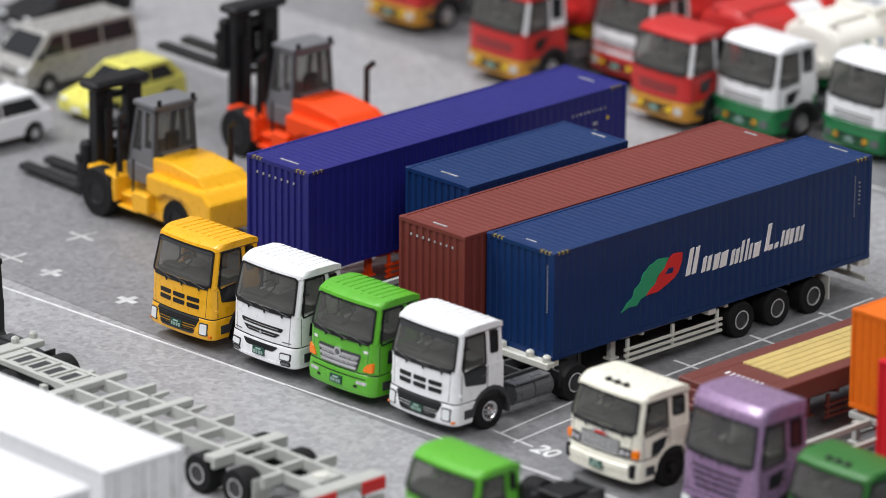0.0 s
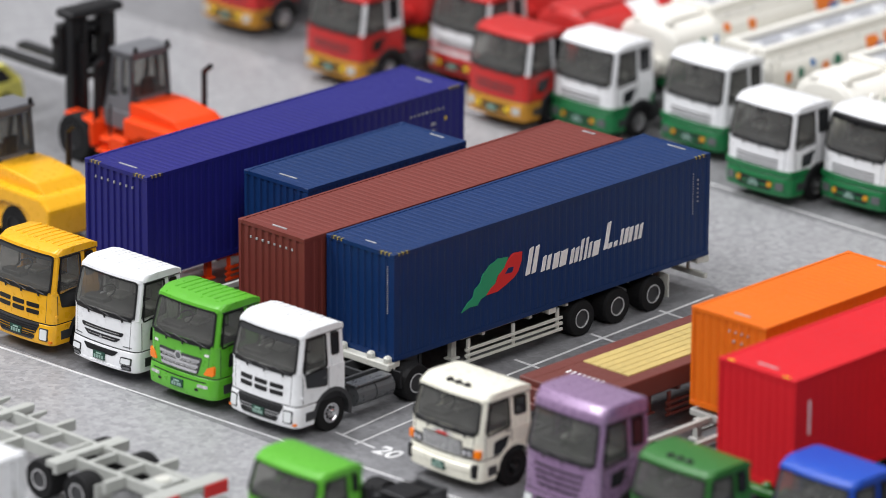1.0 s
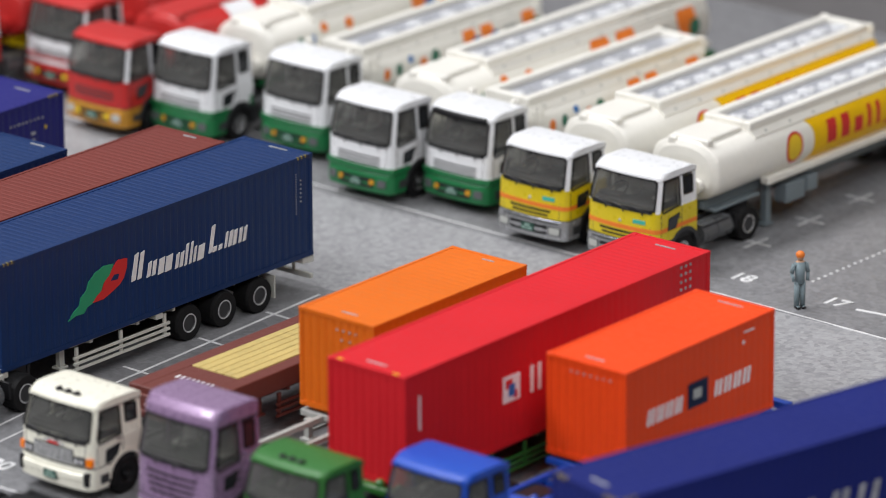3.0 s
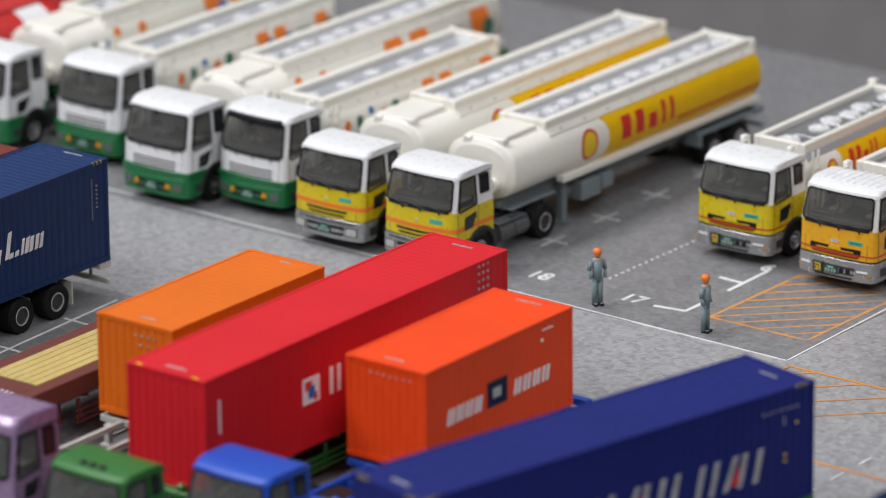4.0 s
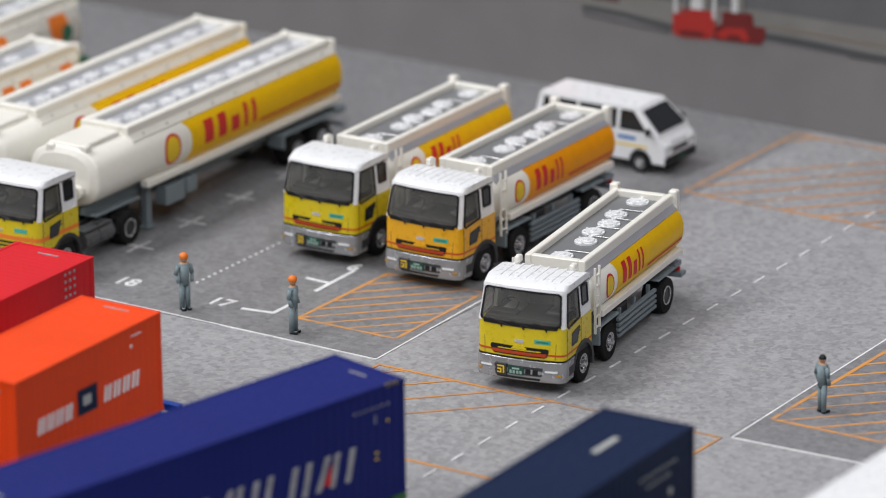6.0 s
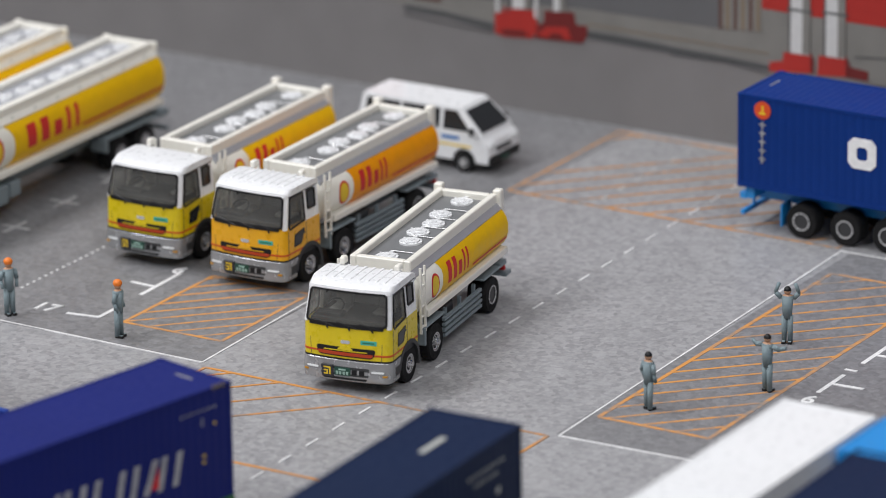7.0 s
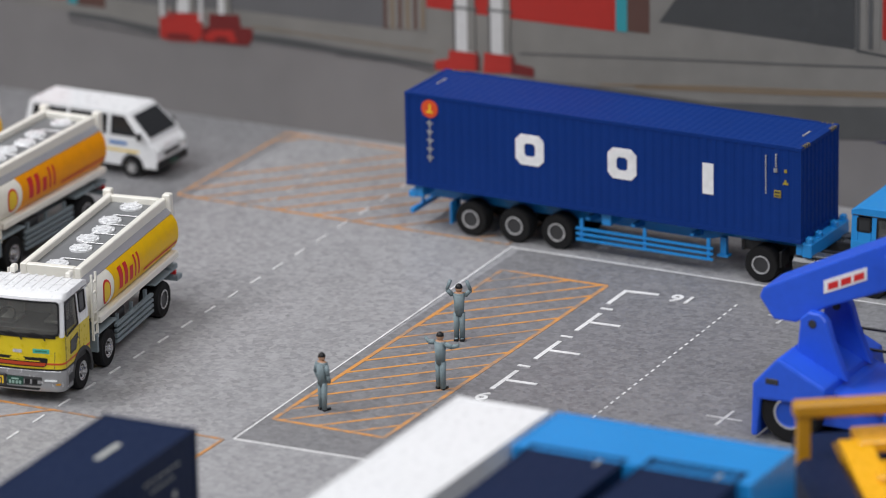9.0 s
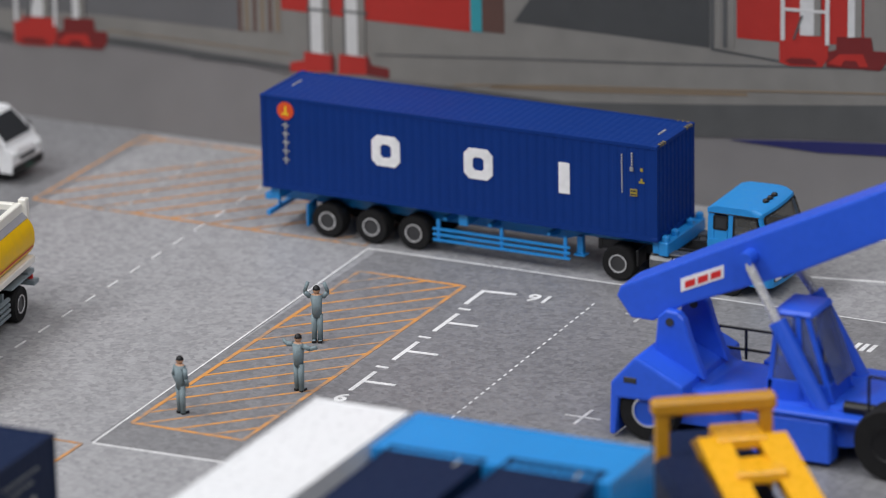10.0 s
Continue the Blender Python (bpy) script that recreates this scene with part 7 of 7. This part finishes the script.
c = container("container", "dark navy forty-foot container with white roof print", NAVY, 4.1, -39.65, 2.0, flat_side=True)
code_bars(c, GREY, [(9.2, 10.9, 1.05, 1.3)], "roof")
code_bars(c, GREY, [(9.6 + 0.2 * i, 9.74 + 0.2 * i, 2.3, 2.4) for i in range(9)] + [(9.9 + 0.2 * i, 10.04 + 0.2 * i, 2.05, 2.15) for i in range(6)] + [(10.9, 11.2, 1.5, 1.8), (7.0, 8.2, 0.9, 1.1)])
trailer("container_trailer", "black skeletal trailer under the dark navy container", BLACK, 4.14, -38.43, 2.0)
tractor("tractor_truck", "dark navy cab-over tractor truck between containers", 13.2, -42.0, 3, body=NAVY, high=2.9)

c = container("container", "white forty-foot container with grimy pale roof", WHITE, 8.6, -46.2, 0.0, flat_side=True)
code_bars(c, GREY, [(9.0 + 0.2 * i, 9.12 + 0.2 * i, 2.2, 2.35) for i in range(10)])
trailer("container_trailer", "grey skeletal trailer under the white container", GREY, 8.6, -44.98)
c = container("container", "sky blue twenty-foot container set crosswise", SKY, 20.85, -52.45, 90, z=1.1, length=6.06, flat_side=True)
trailer("container_trailer", "black skeletal trailer under the sky blue container", BLACK, 19.63, -53.4, 90, length=8.0, axles=(5.0, 6.4), bolsters=(1.0, 7.0), guard=None)
for yy, d in ((-49.42, 0.0), (-52.3, 0.35)):
    c = container("container", "dark navy container standing beside the sky blue one", NAVY, 6.55 + d, yy, 1.0, z=1.1, flat_side=True)
    code_bars(c, GREY, [(11.4, 12.0, 0.5, 0.58)], "roof")
    trailer("container_trailer", "black skeletal trailer under a dark navy container", BLACK, 6.55 + d, yy + 1.22, 1.0)

# ---- near left: an empty trailer, white boxes and a green cab ----
tr = trailer("container_trailer", "empty light grey skeletal trailer with red rear markers", GREY, -3.4, 3.6, -90, length=13.2, axles=(9.0, 10.4), bolsters=(0.1, 3.4, 6.0, 9.4, 12.9), guard=None)
part("neck_plate", bars((0.1, 3.2, -0.44, 0.44, 0.98, 1.03)), GREY, tr)
for k in range(5):
    part("neck_bar", bars((0.55 + k * 0.6, 0.63 + k * 0.6, -0.44, 0.44, 1.0, 1.08)), GREY, tr)
    part("neck_slot", bars((0.75 + k * 0.6, 1.02 + k * 0.6, -0.3, 0.3, 1.0, 1.036)), DARK, tr)
for s in (-1, 1):
    for bx in (4.6, 6.0, 7.6, 9.6, 11.4):
        part("outrigger", bars((bx - 0.07, bx + 0.07, min(s * 0.5, s * 1.2), max(s * 0.5, s * 1.2), 0.8, 1.08)), GREY, tr)
    part("rear_marker", bars((13.2, 13.26, s * 0.8 - 0.38, s * 0.8 + 0.38, 0.72, 1.05), b=0.01), MARKRED, tr, "red and white rear marker board")
part("spare_plate", bars((11.9, 12.5, -0.42, 0.42, 0.95, 1.045)), GREY, tr)
bm = bmesh.new()
tube(bm, (12.2, 0, 1.04), (12.2, 0, 1.09), 0.2, 16)
part("twist_lock_ring", bm, PALE, tr)
tractor("tractor_truck", "black cab-over tractor truck ahead of the empty trailer", -3.4, 7.0, -90, body=BLACK, high=2.95, rear=(4.6,))
for xw, yw in ((-8.95, 2.2), (-12.2, 1.7)):
    c = container("container", "white box container with blue and orange printed end", WHITE, xw - 2.44, yw, -90, z=1.0, length=12.19, high=2.6, flat_side=True)
    c.matrix_world = at(xw - 2.44, yw, -90, 1.0)
    code_bars(c, GREY, [(9.0 + 0.35 * i, 9.2 + 0.35 * i, 1.2, 1.9) for i in range(8)])
    code_bars(c, MARKBLU, [(0.75, 1.05, 1.3, 1.8)], "rear", L=12.19)
    code_bars(c, MARKORG, [(1.75, 1.95, 0.6, 1.0)], "rear", L=12.19)
    code_bars(c, GREY, [(0.3, 0.36, 0.5, 2.2), (1.2, 1.26, 0.5, 2.2), (1.5, 1.56, 0.8, 2.0), (2.1, 2.16, 0.5, 2.2)], "rear", L=12.19)
    trailer("container_trailer", "grey skeletal trailer under a white box container", GREY, xw - 1.22, yw, -90)
gt = tractor("tractor_truck", "bright green cab-over truck with black rear panel", -3.85, -13.05, 0, deep=1.72, body=LIME, high=2.72, ribs=False, grille="bars")
part("rear_panel", bars((1.60, 1.84, -1.46, -1.10, 0.95, 2.15), (1.74, 1.86, -1.10, 1.24, 0.95, 1.9), b=0.03), BLACK, gt, "black panel behind the cab")

# ---- back row: red trucks, white and green tankers, yellow and white tankers ----
redkw = dict(body=RED, pillar=WHITE, roof=RED, bumper=TANMIX, grille="lines", stripe=None, ribs=False, markers=MARKYEL, lamps=GREY, surround=TANMIX)
for yy, xx in ((20.9, 26.2), (14.55, 24.6), (11.9, 27.3), (8.15, 25.2)):
    tractor("tractor_truck", "red cab-over tractor truck with white window frames and yellow bumper", xx, yy, 0, **(redkw if yy != 11.9 else dict(redkw, body=WHITE, stripe=MARKRED, bumper=RED)))
    semi_tank("red and white tank trailer with yellow chassis", xx, yy, chassis=LEMON, style="red", body=RED, length=9.5, axles=(7.0, 8.3), rim0=3.5, holes=4)
gkw = dict(body=WHITE, lower=GREEN, bumper=GREEN, grille="lines", ribs=False, lamps=GUN, surround=GREEN, markers=AMBERDARK)
for yy, xx in ((5.6, 26.2), (-2.1, 25.4)):
    tractor("tractor_truck", "white cab-over tractor truck with green bumper and lower panels", xx, yy, 0, **gkw)
    semi_tank("ivory tank trailer with orange, blue and green shapes", xx, yy, chassis=GREEN, style="confetti")
rigid_tanker("white tanker truck with green bumper and coloured shapes", 27.2, 2.1, cab_kw=gkw, style="confetti", chassis=GREEN, length=10.5, axles=(3.0, 8.0, 9.3))
rigid_tanker("white tanker truck with green bumper, black visor and coloured shapes", 26.4, -4.85, cab_kw=dict(gkw, visor=True), style="confetti", chassis=GREEN, length=10.5, axles=(3.0, 8.0, 9.3))
ykw = dict(body=LEMON, roof=WHITE, pillar=WHITE, bumper=BUMPSILVER, grille="mouth", stripe=STRIPE, ribs=False, belt=1.84, high=2.9, lamps=LAMP, surround=BUMPSILVER, plate_y=0.05)
for yy, xx in ((-8.55, 25.3), (-11.75, 25.3)):
    tt = tractor("tractor_truck", "white and yellow cab-over tractor truck with orange stripe", xx, yy, 0.5, **dict(ykw, grille="slit", stripe=MARKORG, stripe_z=1.24, plate_y=0.0, lamps=GREY))
    part("front_sticker", bowed(bars((front_x(1.5) - 0.012, front_x(1.5) + 0.03, -0.84, -0.44, 1.46, 1.58), b=0.004)), MARKTEAL, tt)
    semi_tank("ivory tank trailer with yellow band and red marks", xx, yy, turn=0.5)
# teal plates and yellow hazard squares on the front of the yellow cabs
def front_plates(t):
    st = part("front_sticker", bowed(bars((front_x(1.5) - 0.012, front_x(1.5) + 0.03, -0.86, -0.42, 1.38, 1.50), b=0.004)), MARKTEAL, t)
    part("sticker_mark", bowed(bars((front_x(1.5) - 0.016, front_x(1.5) + 0.03, -0.80, -0.48, 1.42, 1.46))), GREENINK, st)
    part("hazard_square", bowed(bars((-0.095, 0.0, 0.31, 0.63, 0.47, 0.79), b=0.004)), MARKDARK, t)
    part("hazard_mark", bowed(bars((-0.10, 0.0, 0.37, 0.57, 0.70, 0.735), (-0.10, 0.0, 0.37, 0.41, 0.53, 0.70), (-0.10, 0.0, 0.45, 0.57, 0.62, 0.65), (-0.10, 0.0, 0.45, 0.49, 0.53, 0.62), (-0.10, 0.0, 0.45, 0.57, 0.53, 0.56))), MARKYEL, t)


for x_, y_, tn, body_, band_, words in ((31.05, -18.28, 1.0, LEMON, None, "white and yellow tanker truck with open top walkway"),
                                        (30.78, -21.9, 1.0, AMBER, BANDAMB, "white and amber tanker truck with ribbed cab roof"),
                                        (25.16, -28.68, 9.0, LEMON, None, "white and yellow tanker truck alone on the lane")):
    t = rigid_tanker(words, x_, y_, tn, cab_kw=dict(ykw, body=body_, ribs=body_ == AMBER or y_ < -25), band=band_, axles=(3.25, 7.25), length=8.5)
    front_plates(t)

van("white passenger van with black windows and yellow stripe", WHITE, 43.45, -22.6, 90, stripe=MARKYEL)

# ---- the royal blue container truck ----
c = container("container", "royal blue forty-foot container with large white letter shapes", BLUE3, 44.1, -43.38, 89.0, z=1.30, high=2.72)
hazard(c, H=2.72)
Y = 2.44
def far_print(name, m, cells, label=""):
    return plate_marks(c, name, m, cells, Y, 1, label)


for u0, u1 in ((7.82, 8.70), (4.96, 5.84)):
    oct8 = lambda a, b_, z0, z1, k: [Vector((u, Y - 0.03, v)) for u, v in ((a + k, z0), (b_ - k, z0), (b_, z0 + k), (b_, z1 - k), (b_ - k, z1), (a + k, z1), (a, z1 - k), (a, z0 + k))]
    bm = bmesh.new()
    ring_plate(bm, oct8(u0, u1, 1.10, 1.98, 0.16), oct8(u0 + 0.27, u1 - 0.27, 1.35, 1.73, 0.07), (0, 1, 0), 0.037)
    part("white_letter_block", bm, MARK, c)
far_print("white_letter_block", MARK, [(2.62, 2.95, 1.04, 1.92)])
bm = bmesh.new()
tube(bm, (11.4, Y - 0.02, 2.32), (11.4, Y + 0.008, 2.32), 0.26, 20)
part("red_disc", bm, DISCRED, c, "orange-red printed disc")
plate_marks(c, "badge_shape", MARKYEL, [(11.3, 11.5, 2.2, 2.26), (11.36, 11.42, 2.26, 2.46)], Y + 0.006, 1)
tagged(far_print("white_mark", MARKDIM, [(11.3, 11.5, 1.88 - 0.25 * i, 1.92 - 0.25 * i) for i in range(5)] + [(11.38, 11.43, 1.78 - 0.25 * i, 1.98 - 0.25 * i) for i in range(5)]), kind="stuff")
tagged(far_print("white_mark", MARKDIM, [(1.03, 1.06, 1.3 + 0.08 * i, 1.36 + 0.08 * i) for i in range(14)] + [(0.72, 0.76, 2.1 + 0.08 * i, 2.15 + 0.08 * i) for i in range(5)] + [(0.7, 0.8, 1.95, 2.06)]), kind="stuff")
far_print("warning_mark", STRIPEYEL, [(0.42, 0.50, 1.97, 2.06), (0.38, 0.54, 1.63, 1.68), (0.43, 0.49, 1.68, 1.76), (0.6, 0.8, 1.24, 1.44)])
plate_marks(c, "warning_bar", MARKDARK, [(0.62, 0.78, 1.36, 1.41), (0.62, 0.78, 1.27, 1.31)], Y + 0.008, 1)
code_bars(c, MARKDIM, [(0.4, 0.48, 0.8, 1.5), (11.7, 11.78, 0.7, 1.5)], "roof", H=2.72)
trailer("container_trailer", "sky blue skeletal trailer with railed side guards", SKY, 43.02, -43.38, 89.0, axles=(7.55, 8.88, 10.26), guard=(2.75, 6.95), lift=0.2)
tractor("tractor_truck", "sky blue cab-over tractor truck with black roof lamps", 43.0, -46.7, 90, body=SKY, rear=(4.6,), roof_lamps=True, ribs=False, grille="lines", high=2.52, belt=1.6)

# ---- lifting machines, cars and figurines ----
reach_stacker("bright blue reach stacker with raised boom", BLUESTACK, 32.55, -56.0, 90)
yellow_handler("golden yellow container handler with open boom", 21.4, -54.6, 35)
forklift("golden yellow heavy forklift with lowered forks", YELLOW, 8.75, 12.75, -92, mast=3.6)
forklift("orange heavy forklift with raised mast and forks", ORANGE2, 15.35, 14.3, -92, mast=4.2, fork=2.1)
van("silver grey passenger van with dark side windows", CARGREY, 12.9, 23.5, 0)
car("pale yellow compact hatchback car", CARYEL, 12.6, 19.95, 2, length=3.75)
car("white compact hatchback car", WHITE, 7.0, 20.1, 0)
car("black compact hatchback car", BLACK, 17.0, 28.3, 0)
figurine("grey-suited figurine with orange helmet walking", 25.96, -17.47, 60, MARKORG)
figurine("grey-suited figurine with orange helmet standing", 25.92, -21.07, 100, MARKORG)
figurine("grey-suited figurine with grey cap standing", 27.96, -36.08, 160)
figurine("grey-suited figurine with arms spread wide", 30.62, -38.1, 170, arms="wide")
figurine("grey-suited figurine with both arms raised", 34.18, -36.8, 20, arms="up")
